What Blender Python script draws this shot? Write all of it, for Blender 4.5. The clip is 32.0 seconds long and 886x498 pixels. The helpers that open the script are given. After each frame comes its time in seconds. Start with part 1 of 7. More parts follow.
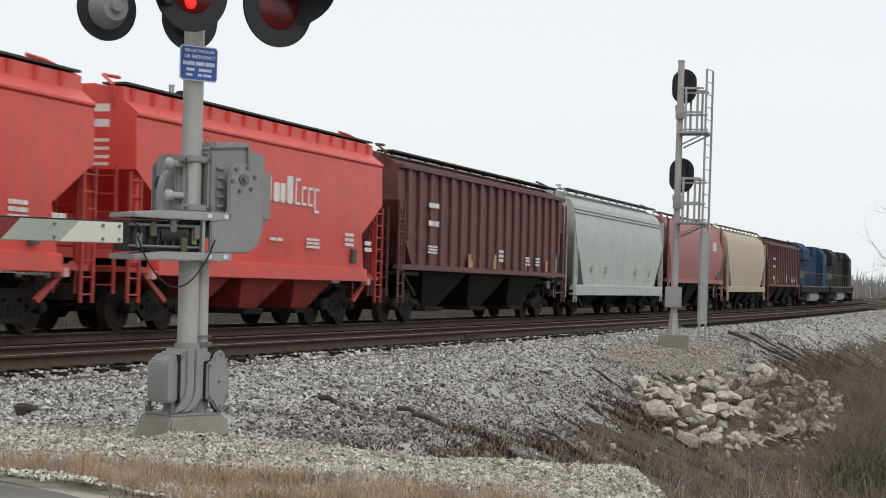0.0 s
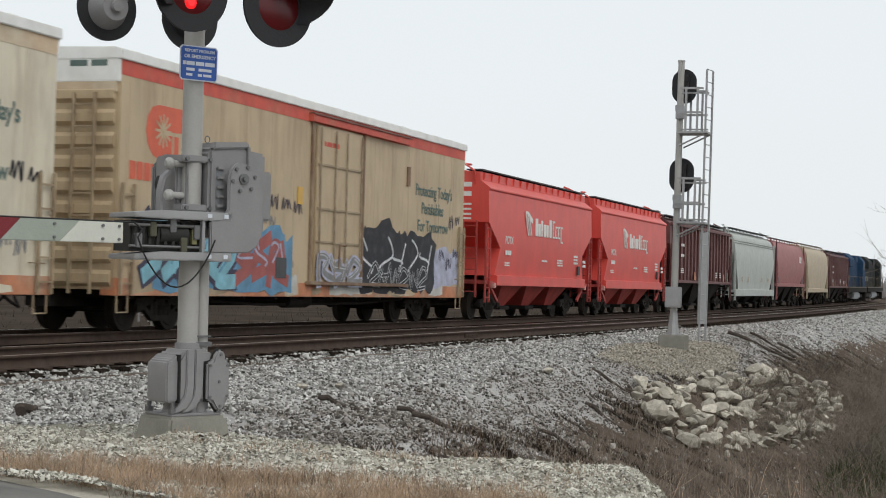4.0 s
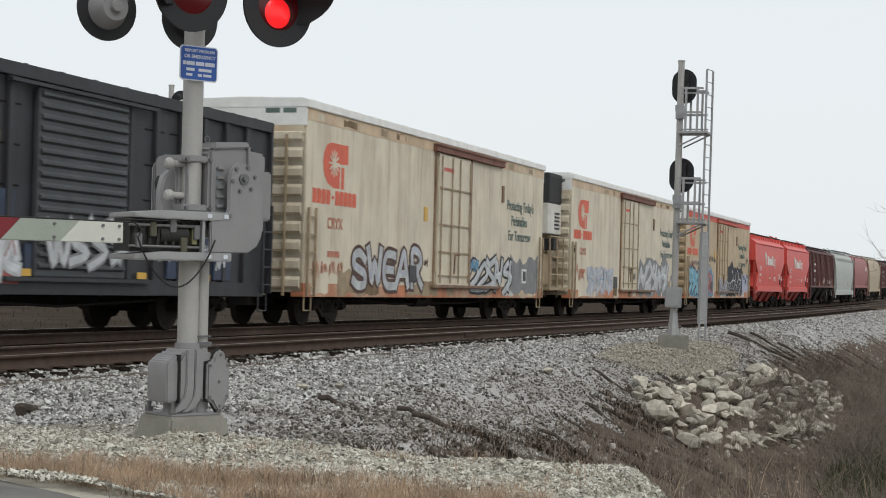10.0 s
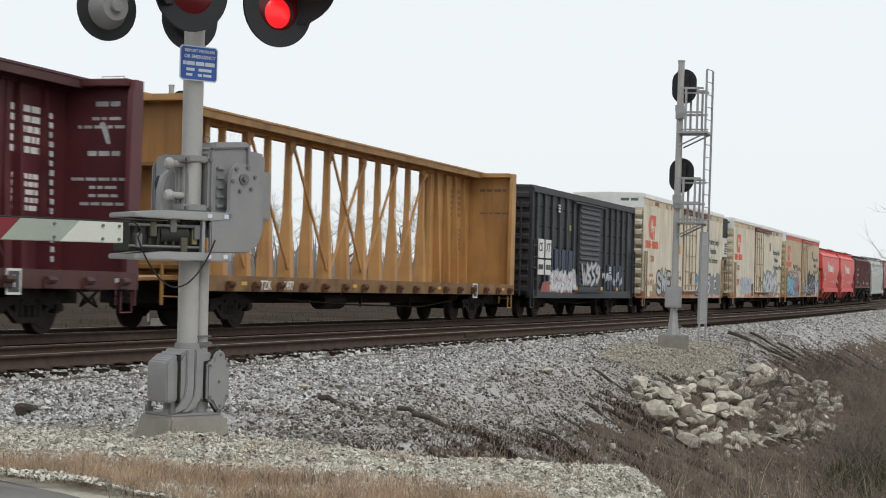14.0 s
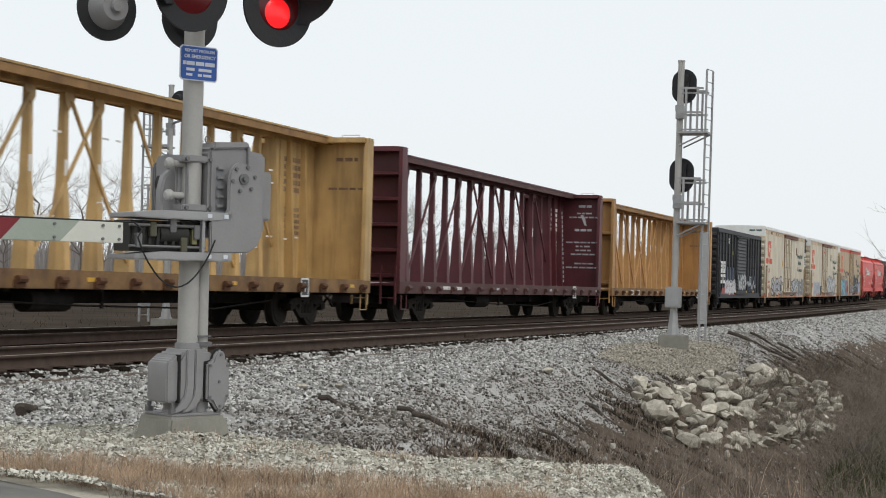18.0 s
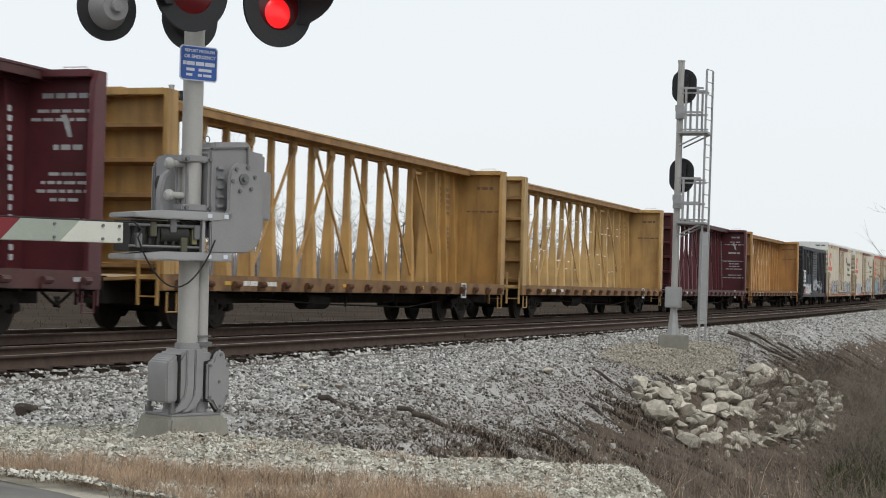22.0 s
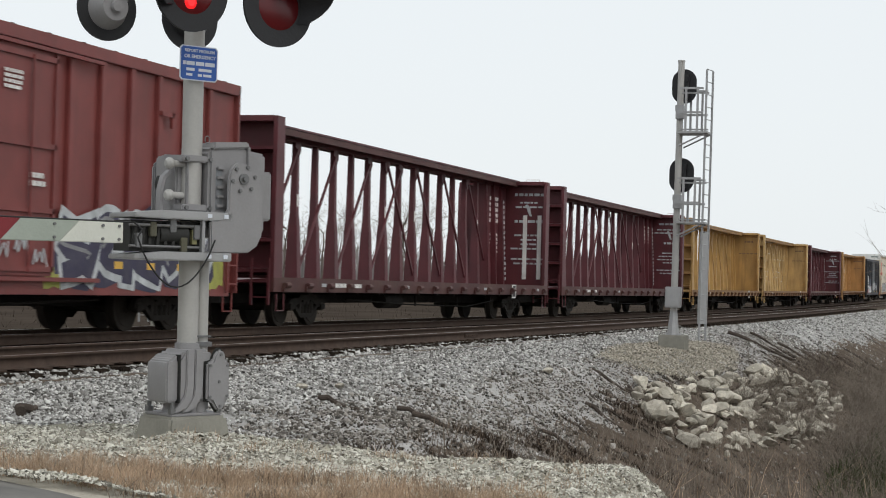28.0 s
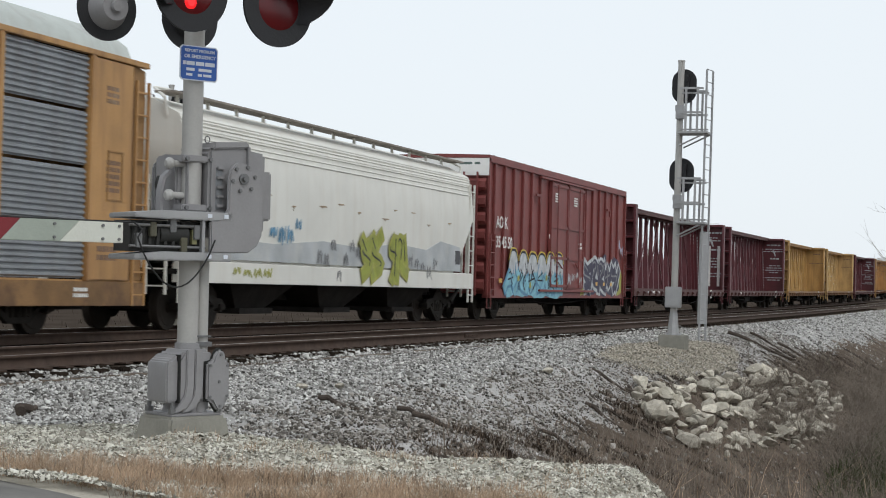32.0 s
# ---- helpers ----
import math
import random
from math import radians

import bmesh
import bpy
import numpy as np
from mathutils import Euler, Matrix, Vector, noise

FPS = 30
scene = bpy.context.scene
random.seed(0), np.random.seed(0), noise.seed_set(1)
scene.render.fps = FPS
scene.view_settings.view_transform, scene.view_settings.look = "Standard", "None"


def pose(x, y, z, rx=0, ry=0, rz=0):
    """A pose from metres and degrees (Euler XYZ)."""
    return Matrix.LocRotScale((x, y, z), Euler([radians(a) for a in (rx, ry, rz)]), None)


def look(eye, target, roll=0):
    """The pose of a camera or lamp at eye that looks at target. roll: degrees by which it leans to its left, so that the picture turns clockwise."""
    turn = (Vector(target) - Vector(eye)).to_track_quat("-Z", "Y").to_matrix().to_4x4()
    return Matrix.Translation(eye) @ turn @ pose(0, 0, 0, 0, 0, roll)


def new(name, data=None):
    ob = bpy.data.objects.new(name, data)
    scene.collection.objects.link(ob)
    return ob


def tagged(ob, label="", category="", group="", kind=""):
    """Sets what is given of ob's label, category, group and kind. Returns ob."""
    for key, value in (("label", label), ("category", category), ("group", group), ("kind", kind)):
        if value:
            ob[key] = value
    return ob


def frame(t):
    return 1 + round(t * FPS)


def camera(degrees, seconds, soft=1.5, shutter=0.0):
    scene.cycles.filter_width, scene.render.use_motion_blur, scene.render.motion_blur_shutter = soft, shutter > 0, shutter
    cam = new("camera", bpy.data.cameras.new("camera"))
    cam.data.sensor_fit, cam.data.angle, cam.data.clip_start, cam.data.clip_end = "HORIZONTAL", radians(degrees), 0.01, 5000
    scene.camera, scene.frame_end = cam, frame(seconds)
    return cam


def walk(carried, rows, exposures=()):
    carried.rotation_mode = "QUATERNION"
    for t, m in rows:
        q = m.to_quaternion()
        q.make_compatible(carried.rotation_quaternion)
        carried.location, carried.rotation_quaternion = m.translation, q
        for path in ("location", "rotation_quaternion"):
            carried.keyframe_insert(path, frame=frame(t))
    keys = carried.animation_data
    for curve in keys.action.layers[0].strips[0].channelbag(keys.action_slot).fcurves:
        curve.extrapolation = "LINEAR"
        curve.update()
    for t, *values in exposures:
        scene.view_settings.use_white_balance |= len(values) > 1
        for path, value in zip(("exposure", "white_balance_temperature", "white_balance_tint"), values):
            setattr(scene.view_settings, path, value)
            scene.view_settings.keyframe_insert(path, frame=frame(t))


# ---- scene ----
# ---------------------------------------------------------------- camera
FOV = 28.53
EYE = Vector((0.0, 0.0, 0.95))
YAW, PITCH, ROLL = 0.3223, 0.0230, 1.49
AIM = EYE + Vector((math.cos(YAW) * math.cos(PITCH), math.sin(YAW) * math.cos(PITCH), math.sin(PITCH)))
cam = camera(FOV, 32.0, soft=1.0, shutter=0.3)
walk(cam, [(0.0, look(EYE, AIM, ROLL)), (32.0, look(EYE, AIM, ROLL))], exposures=[(0.0, .03, 6500, 10), (3.0, -.02, 6500, 10), (7.0, -.05, 6500, 10), (10.0, -.05, 6500, 10), (13.0, .04, 6500, 10), (19.0, .02, 6500, 10),
     (25.0, .03, 6500, 10), (28.0, .0, 6500, 10), (30.0, .05, 6380, 10), (32.0, .02, 6320, 10)])

# ---------------------------------------------------------------- world and sun: bright overcast
world = bpy.data.worlds.new("overcast_sky")
scene.world = world
world.use_nodes = True
wn, wl = world.node_tree.nodes, world.node_tree.links
wn.clear()
sky = wn.new("ShaderNodeTexSky")
sky.sky_type, sky.sun_disc = 'NISHITA', False
sky.sun_elevation, sky.sun_rotation = radians(48), radians(215)
sky.air_density, sky.dust_density = 1.0, 3.0
wmul = wn.new("ShaderNodeMix")
wmul.data_type, wmul.blend_type = 'RGBA', 'MULTIPLY'
wmul.inputs[0].default_value = 1.0
wl.new(sky.outputs[0], wmul.inputs[6])
wmul.inputs[7].default_value = (0.11, 0.11, 0.11, 1)
wmix = wn.new("ShaderNodeMix")
wmix.data_type = 'RGBA'
wmix.inputs[0].default_value = 0.9
wl.new(wmul.outputs[2], wmix.inputs[6])
wmix.inputs[7].default_value = (.90, .945, .965, 1)
wbg = wn.new("ShaderNodeBackground")
wbg.inputs[1].default_value = 1.0
wl.new(wmix.outputs[2], wbg.inputs[0])
wout = wn.new("ShaderNodeOutputWorld")
wl.new(wbg.outputs[0], wout.inputs[0])

sun_data = bpy.data.lights.new("sun", 'SUN')
sun_data.energy, sun_data.angle, sun_data.color = 0.75, radians(25), (1.0, 0.97, 0.92)
sun = new("sun", sun_data)
sun.matrix_world = look((-20, -30, 40), (0, 0, 0))


# ---------------------------------------------------------------- plan of the track
V = 9.07           # train speed, metres a second
Y_NEAR = 12.49      # centre of the empty track
Y_FAR = 16.73       # centre of the track with the train
GAUGE = 1.505       # between the middles of the rail heads


def rise(x):
    """Height of the rail head along the line: a shallow vertical curve."""
    x = np.clip(np.asarray(x, float) - 10, 0, 240)
    return 0.0661 * (x / 50) ** 2


def wob(x, y, s, k=0):
    """Smooth unevenness between -1 and 1."""
    x, y = np.asarray(x, float) * s, np.asarray(y, float) * s
    return (np.sin(x * 1.31 + 1.7 * np.sin(y * .83 + k)) + np.sin(y * 1.57 + 1.3 * np.sin(x * 1.1 + 2 * k) + 1)
            + .6 * np.sin(x * 2.9 + y * 2.3 + k) + .4 * np.sin(x * 5.3 - y * 4.7 + 3 * k)) / 3.0


def ground_z(x, y):
    """Height of the bare ground."""
    x, y = np.asarray(x, float), np.asarray(y, float)
    pad = np.interp(x, [-60, 6.5, 9.6, 10.8, 11.8, 16.5, 22, 4000], [-.16, -.14, -.07, -.11, -.4, -2.2, -2.6, -2.9])
    pad = pad - .1 * np.clip((5 - y) / 3, 0, 1) * np.clip((13 - x) / 2, 0, 1) - np.clip((2.3 - y) * .8, 0, 2.2) * np.clip((x - 4.5) / 3, 0, 1) + np.interp(x, [17, 30, 90], [0, 0, .4])
    bank = np.interp(y, [-60, 2.0, 4.0, 7.6, 8.6, 11.0, 18.3, 20.5, 24, 60, 150, 4000],
                     [-2.6, -2.5, -2.35, -.52, -.33, -.25, -.25, -.45, -.6, -.5, .1, .1])
    shoulder = np.clip((x - 17) / 8, 0, 1)
    bank2 = np.interp(y, [-60, 2.0, 4.0, 5.6, 8.0, 11.0, 18.3, 20.5, 24, 60, 150, 4000],
                      [-2.6, -2.5, -1.6, -.55, -.36, -.25, -.25, -.45, -.6, -.5, .1, .1])
    bank = bank * shoulder + bank2 * (1 - shoulder)
    z = np.maximum(pad, bank)
    # raised gravel round the signal's footing
    z = z + .07 * np.exp(-(((x - 41.0) / 5.0) ** 2 + ((y - 7.2) / 1.0) ** 2))
    # near rim of the ditch
    z = np.maximum(z, np.interp(y, [-60, -12, -6, 0, 1.5], [-.3, -.5, -1.6, -2.6, -3.2]))
    soft = np.clip((11.0 - y) / 3, 0, 1)
    z = z + (.05 * wob(x, y, .9) + .025 * wob(x, y, 2.7, 2)) * soft + .03 * wob(x, y, .3, 5) * (y > 21)
    return z + rise(x) * np.clip((y + 4) / 8, 0, 1)


# ---------------------------------------------------------------- materials
def surf(name, col, rough=.6, metal=0., var=.18, scale=3., bump=.15, fine=60., dirt=None, amount=.35, streak=(1, 1, 1), rand=0., dscale=1.2):
    """A worn surface: two scales of tone, relief, and dirt of its own colour in streaks or blotches."""
    m = bpy.data.materials.new(name)
    m.use_nodes = True
    n, l = m.node_tree.nodes, m.node_tree.links
    b = n["Principled BSDF"]
    b.inputs["Roughness"].default_value, b.inputs["Metallic"].default_value = rough, metal
    if rough >= .75:
        b.inputs["Specular IOR Level"].default_value = .1 if rough < .9 else 0
    co = n.new("ShaderNodeTexCoord")
    src = co.outputs["Object"]
    if rand:
        info = n.new("ShaderNodeObjectInfo")
        shift = n.new("ShaderNodeVectorMath")
        shift.operation = 'ADD'
        mulv = n.new("ShaderNodeMath")
        mulv.operation, mulv.inputs[1].default_value = 'MULTIPLY', 37.0
        l.new(info.outputs["Random"], mulv.inputs[0])
        l.new(src, shift.inputs[0])
        l.new(mulv.outputs[0], shift.inputs[1])
        src = shift.outputs[0]
    big = n.new("ShaderNodeTexNoise")
    big.inputs["Scale"].default_value, big.inputs["Detail"].default_value = scale, 5
    l.new(src, big.inputs["Vector"])
    small = n.new("ShaderNodeTexNoise")
    small.inputs["Scale"].default_value, small.inputs["Detail"].default_value = fine, 3
    l.new(src, small.inputs["Vector"])
    ramp = n.new("ShaderNodeValToRGB")
    ramp.color_ramp.elements[0].position, ramp.color_ramp.elements[1].position = .3, .7
    ramp.color_ramp.elements[0].color = (*[c * (1 - var) for c in col], 1)
    ramp.color_ramp.elements[1].color = (*[min(1, c * (1 + var)) for c in col], 1)
    l.new(big.outputs[0], ramp.inputs[0])
    grain = n.new("ShaderNodeMix")
    grain.data_type, grain.blend_type = 'RGBA', 'OVERLAY'
    grain.inputs[0].default_value = min(.6, var * 1.3)
    l.new(ramp.outputs[0], grain.inputs[6])
    l.new(small.outputs[0], grain.inputs[7])
    out = grain.outputs[2]
    if rand:
        hsv = n.new("ShaderNodeHueSaturation")
        mr = n.new("ShaderNodeMapRange")
        mr.inputs[3].default_value, mr.inputs[4].default_value = 1 - rand, 1 + rand
        l.new(info.outputs["Random"], mr.inputs[0])
        l.new(mr.outputs[0], hsv.inputs["Value"])
        l.new(out, hsv.inputs["Color"])
        out = hsv.outputs[0]
    if dirt:
        mp = n.new("ShaderNodeMapping")
        mp.inputs["Scale"].default_value = streak
        l.new(src, mp.inputs[0])
        dn = n.new("ShaderNodeTexNoise")
        dn.inputs["Scale"].default_value, dn.inputs["Detail"].default_value, dn.inputs["Roughness"].default_value = dscale, 8, .65
        l.new(mp.outputs[0], dn.inputs["Vector"])
        dr = n.new("ShaderNodeMapRange")
        dr.inputs[1].default_value, dr.inputs[2].default_value = .48, .72
        dr.inputs[4].default_value = amount
        l.new(dn.outputs[0], dr.inputs[0])
        dm = n.new("ShaderNodeMix")
        dm.data_type = 'RGBA'
        l.new(dr.outputs[0], dm.inputs[0])
        l.new(out, dm.inputs[6])
        dm.inputs[7].default_value = (*dirt, 1)
        out = dm.outputs[2]
    l.new(out, b.inputs["Base Color"])
    if bump:
        bp = n.new("ShaderNodeBump")
        bp.inputs["Strength"].default_value, bp.inputs["Distance"].default_value = bump, .01
        l.new(small.outputs[0], bp.inputs["Height"])
        l.new(bp.outputs[0], b.inputs["Normal"])
    return m


def pebble(name, dark, light, tint):
    """Loose stones, each one with a tone of its own."""
    m = surf(name, light, .85, var=.2, scale=9, bump=.3, fine=80)
    n, l = m.node_tree.nodes, m.node_tree.links
    geo = n.new("ShaderNodeNewGeometry")
    ramp = n.new("ShaderNodeValToRGB")
    e = ramp.color_ramp.elements
    e[0].position, e[0].color = 0, (*dark, 1)
    e[1].position, e[1].color = 1, (*light, 1)
    k = e.new(.55)
    k.color = (*tint, 1)
    l.new(geo.outputs["Random Per Island"], ramp.inputs[0])
    mix = n.new("ShaderNodeMix")
    mix.data_type, mix.blend_type = 'RGBA', 'MULTIPLY'
    mix.inputs[0].default_value = .5
    l.new(ramp.outputs[0], mix.inputs[6])
    small = n.new("ShaderNodeTexNoise")
    small.inputs["Scale"].default_value = 25
    l.new(small.outputs[0], mix.inputs[7])
    l.new(mix.outputs[2], n["Principled BSDF"].inputs["Base Color"])
    return m


def glow(name, col, power):
    m = bpy.data.materials.new(name)
    m.use_nodes = True
    b = m.node_tree.nodes["Principled BSDF"]
    b.inputs["Base Color"].default_value = (*col, 1)
    b.inputs["Emission Color"].default_value = (*col, 1)
    b.inputs["Emission Strength"].default_value = power
    b.inputs["Roughness"].default_value = .25
    return m


GRIME = (.06, .05, .043)
RUST = (.16, .065, .03)
V_STREAK = (2.2, 2.2, .22)
M = {}
M["potash"] = surf("red_hopper_paint", (.68, .078, .06), .45, var=.07, scale=1.2, bump=.04, dirt=(.45, .1, .08), amount=.45, streak=V_STREAK)
# underframe red; on the ladders it is shade put into the colour
M["potash_dark"] = surf("red_underframe_and_ladder_shade", (.42, .055, .045), .65, var=.15, dirt=GRIME, amount=.5, streak=V_STREAK)
M["jack_pink"] = surf("chalky_pink_paint", (.6, .3, .27), .7, var=.1)
M["cream"] = surf("cream_reefer_paint", (.67, .605, .475), .55, var=.1, scale=1, bump=.05, dirt=(.36, .27, .17), amount=.6, streak=(1.6, 1.6, .3))
M["cream_tan"] = surf("tan_reefer_paint", (.52, .405, .26), .55, var=.09, scale=1, bump=.05, dirt=(.29, .19, .11), amount=.6, streak=(1.6, 1.6, .3))
M["roof_white"] = surf("white_roof_paint", (.84, .84, .81), .5, var=.06, scale=2, dirt=(.5, .47, .4), amount=.3)
M["orange_sill"] = surf("faded_orange_sill_paint", (.50, .20, .10), .65, var=.25, dirt=(.5, .42, .31), amount=.95, streak=(.8, .8, .5), dscale=.9)
M["stripe_red"] = surf("red_stripe_paint", (.58, .09, .06), .6, var=.15, dirt=(.45, .25, .15), amount=.4)
M["stripe_rust"] = surf("faded_rust_stripe", (.58, .44, .3), .7, var=.2, scale=1.5, dirt=(.68, .61, .46), amount=.9, dscale=1.0)
M["logo_red"] = surf("red_logo_paint", (.66, .13, .07), .6, var=.1)
M["logo_faded"] = surf("faded_red_lettering", (.5, .2, .13), .65, var=.2, scale=4)
M["door_header"] = surf("dark_red_brown_door_header", (.17, .06, .04), .65, var=.25, dirt=(.3, .2, .13), amount=.4)
M["rod_cream"] = surf("worn_cream_door_rods", (.38, .3, .2), .65, var=.2, scale=3, dirt=(.13, .065, .038), amount=.85, dscale=2)
M["maroon_rib"] = surf("faded_maroon_hopper_paint", (.13, .05, .046), .6, var=.15, dirt=(.09, .04, .036), amount=.5, streak=V_STREAK)
M["grime_wash"] = surf("brown_road_grime", (.2, .14, .09), .85, var=.3, scale=2.5, dirt=(.4, .33, .24), amount=.6, dscale=2)
M["white_wash"] = surf("patchy_whitewash", (.55, .55, .52), .75, var=.15, scale=2.5, dirt=(.4, .34, .26), amount=.6, dscale=2)
M["rusty_rod"] = surf("rusty_door_rods", (.2, .12, .075), .7, var=.25, dirt=(.5, .42, .28), amount=.5)
M["maroon"] = surf("maroon_paint", (.098, .020, .025), .5, var=.2, scale=1.5, dirt=(.055, .022, .022), amount=.45, streak=V_STREAK)
M["maroon_deep"] = surf("deep_maroon_paint", (.085, .024, .028), .5, var=.15, dirt=(.13, .065, .06), amount=.4, streak=V_STREAK)
M["oxide"] = surf("oxide_red_paint", (.2, .046, .041), .55, var=.15, scale=1.2, dirt=(.12, .04, .034), amount=.45, streak=V_STREAK)
M["mustard"] = surf("mustard_yellow_paint", (.435, .26, .085), .55, var=.18, scale=1.2, dirt=(.17, .09, .04), amount=.75, streak=V_STREAK)
M["mustard_pale"] = surf("worn_yellow_paint", (.5, .33, .135), .55, var=.18, scale=1.2, dirt=(.2, .12, .055), amount=.75, streak=V_STREAK)
M["amber"] = surf("amber_orange_paint", (.45, .245, .085), .55, var=.14, scale=1.2, dirt=(.17, .075, .035), amount=.6, streak=V_STREAK)
M["charcoal"] = surf("faded_black_paint", (.03, .031, .036), .6, var=.25, scale=1.5, dirt=(.06, .055, .053), amount=.5, streak=V_STREAK)
M["navy"] = surf("navy_patch_paint", (.03, .045, .085), .6, var=.2, dirt=(.08, .08, .09), amount=.4)
M["hopper_white"] = surf("chalky_white_hopper_paint", (.72, .71, .655), .6, var=.05, scale=1, bump=.03, dirt=(.56, .5, .42), amount=.3, streak=V_STREAK)
M["hopper_grey"] = surf("pale_grey_hopper_paint", (.45, .48, .45), .6, var=.08, dirt=(.32, .3, .27), amount=.4, streak=V_STREAK)
M["hopper_tan"] = surf("tan_hopper_paint", (.45, .37, .26), .6, var=.1, dirt=(.25, .2, .15), amount=.4, streak=V_STREAK)
M["hopper_pink"] = surf("faded_pink_hopper_paint", (.33, .13, .125), .65, var=.12, dirt=(.25, .11, .1), amount=.4, streak=V_STREAK)
M["blue_loco"] = surf("blue_locomotive_paint", (.025, .06, .12), .75, var=.2, dirt=GRIME, amount=.4)
M["dark_loco"] = surf("dark_green_locomotive_paint", (.025, .028, .03), .75, var=.15, dirt=(.09, .085, .06), amount=.4)
M["dull_loco"] = surf("dull_tan_locomotive_trim", (.09, .075, .045), .6, var=.2)
M["walk_grey"] = surf("grimy_grey_roof_walk", (.25, .22, .185), .7, var=.2, dirt=GRIME, amount=.5)
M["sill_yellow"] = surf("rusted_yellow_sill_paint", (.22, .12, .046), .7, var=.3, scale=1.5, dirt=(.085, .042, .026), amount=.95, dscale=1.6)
M["sill_maroon"] = surf("rusted_maroon_sill_paint", (.075, .026, .024), .65, var=.25, scale=1.5, dirt=(.1, .055, .04), amount=.8, dscale=1.6)
M["rust_shelf"] = surf("stained_yellow_shelf", (.3, .165, .06), .7, var=.25, scale=2, dirt=(.1, .05, .028), amount=.7)
M["rust_dark"] = surf("dark_rusty_winches", (.12, .06, .035), .8, var=.3, dirt=(.05, .035, .028), amount=.6)
M["slate_door"] = surf("slate_grey_door_paint", (.055, .062, .066), .6, var=.2, scale=1.5, dirt=(.09, .088, .085), amount=.4, streak=(2.2, 2.2, .22))
M["patch_grey"] = surf("grey_overpaint", (.43, .45, .46), .65, var=.15, scale=1.5, dirt=(.6, .59, .54), amount=.6)
M["yellow_loco"] = surf("yellow_locomotive_paint", (.6, .36, .06), .5, var=.15)
M["weed_green"] = surf("dull_green_weeds", (.06, .075, .035), .9, var=.3, scale=2, bump=0)
M["galv_panel"] = surf("galvanised_screen_panels", (.27, .285, .3), .5, metal=.3, var=.12, dirt=(.2, .17, .14), amount=.35, streak=V_STREAK)
M["black_unit"] = surf("black_radiator_grille", (.02, .02, .022), .6, var=.2)
M["unit_white"] = surf("white_cooling_unit_casing", (.68, .67, .62), .5, var=.08, dirt=(.3, .25, .18), amount=.4)
M["truck"] = surf("grimy_cast_steel", (.027, .024, .021), .8, var=.3, dirt=(.03, .024, .02), amount=.4)
M["wheel"] = surf("dark_wheel_steel", (.034, .029, .025), .75, metal=.1, var=.25, dirt=(.05, .036, .028), amount=.4)
M["underframe"] = surf("black_underframe", (.022, .02, .0185), .8, var=.3, dirt=(.03, .025, .022), amount=.4)
M["cream_dark"] = surf("rusty_cream_steps", (.36, .28, .18), .7, var=.2, dirt=RUST, amount=.5)
M["white_mark"] = surf("white_stencil_paint", (.74, .73, .7), .7, var=.12)
M["dark_mark"] = surf("dark_stencil_paint", (.07, .07, .075), .7, var=.12)
M["grey_text"] = surf("grey_green_lettering", (.115, .165, .145), .7, var=.12)
M["reflector"] = surf("yellow_reflector_strip", (.65, .38, .05), .4, var=.1)
M["rail"] = surf("worn_rail_steel", (.07, .05, .04), .85, metal=0, var=.2, scale=6, dirt=(.075, .046, .032), amount=.5)
M["rail_top"] = surf("polished_rail_head", (.46, .41, .37), .35, metal=.85, var=.08)
M["tie"] = surf("creosoted_timber_tie", (.032, .025, .02), .9, var=.3, scale=4, fine=40, bump=.5, dirt=(.1, .082, .066), amount=.5, streak=(.5, 4, 4), rand=.25)
M["galv"] = surf("galvanised_steel", (.37, .37, .372), .5, metal=.35, var=.06, scale=7, bump=.04, dirt=(.3, .3, .29), amount=.3)
M["alu"] = surf("weathered_aluminium_mast", (.43, .42, .40), .55, metal=.25, var=.06, scale=5, bump=.03, dirt=(.33, .32, .3), amount=.3, streak=(3, 3, .3))
M["grey_cast"] = surf("grey_painted_casting", (.275, .269, .272), .55, metal=.1, var=.06, scale=6, bump=.05, dirt=(.215, .21, .205), amount=.3)
M["concrete"] = surf("weathered_concrete", (.28, .27, .235), .9, var=.12, scale=6, bump=.25, dirt=(.2, .2, .17), amount=.4)
M["black_disc"] = surf("matt_black_signal_paint", (.012, .012, .014), .55, var=.2)
M["bolt"] = surf("steel_bolts", (.2, .2, .2), .45, metal=.7, var=.15)
M["gear_olive"] = surf("oily_olive_castings", (.09, .085, .055), .6, var=.3, dirt=(.03, .03, .025), amount=.6)
M["gear_brass"] = surf("dull_brass_block", (.2, .19, .09), .6, var=.2)
M["dark_hole"] = surf("dark_cast_iron", (.02, .02, .018), .7, var=.3)
M["cable"] = surf("black_rubber_cable", (.012, .012, .012), .5, var=.1)
M["sign_blue"] = surf("blue_sign_face", (.035, .12, .46), .4, var=.05, scale=12, dirt=(.08, .17, .45), amount=.3)
M["sign_white"] = surf("white_sign_ink", (.7, .74, .8), .5, var=.04)
M["arm_white"] = surf("white_reflective_sheeting", (.66, .67, .60), .45, var=.05, dirt=(.45, .46, .4), amount=.3)
M["arm_grey"] = surf("grey_green_reflective_sheeting", (.36, .40, .345), .45, var=.06, dirt=(.28, .3, .26), amount=.3)
M["arm_red"] = surf("dark_red_reflective_sheeting", (.20, .018, .024), .45, var=.06)
M["red_lit"] = glow("lit_red_lens", (1.0, .016, .02), .7)
M["red_dim"] = glow("dim_red_lens", (.09, .003, .005), .035)
M["asphalt"] = surf("pale_worn_asphalt", (.175, .17, .16), .9, var=.12, scale=3, fine=150, bump=.4, dirt=(.32, .3, .27), amount=.4)
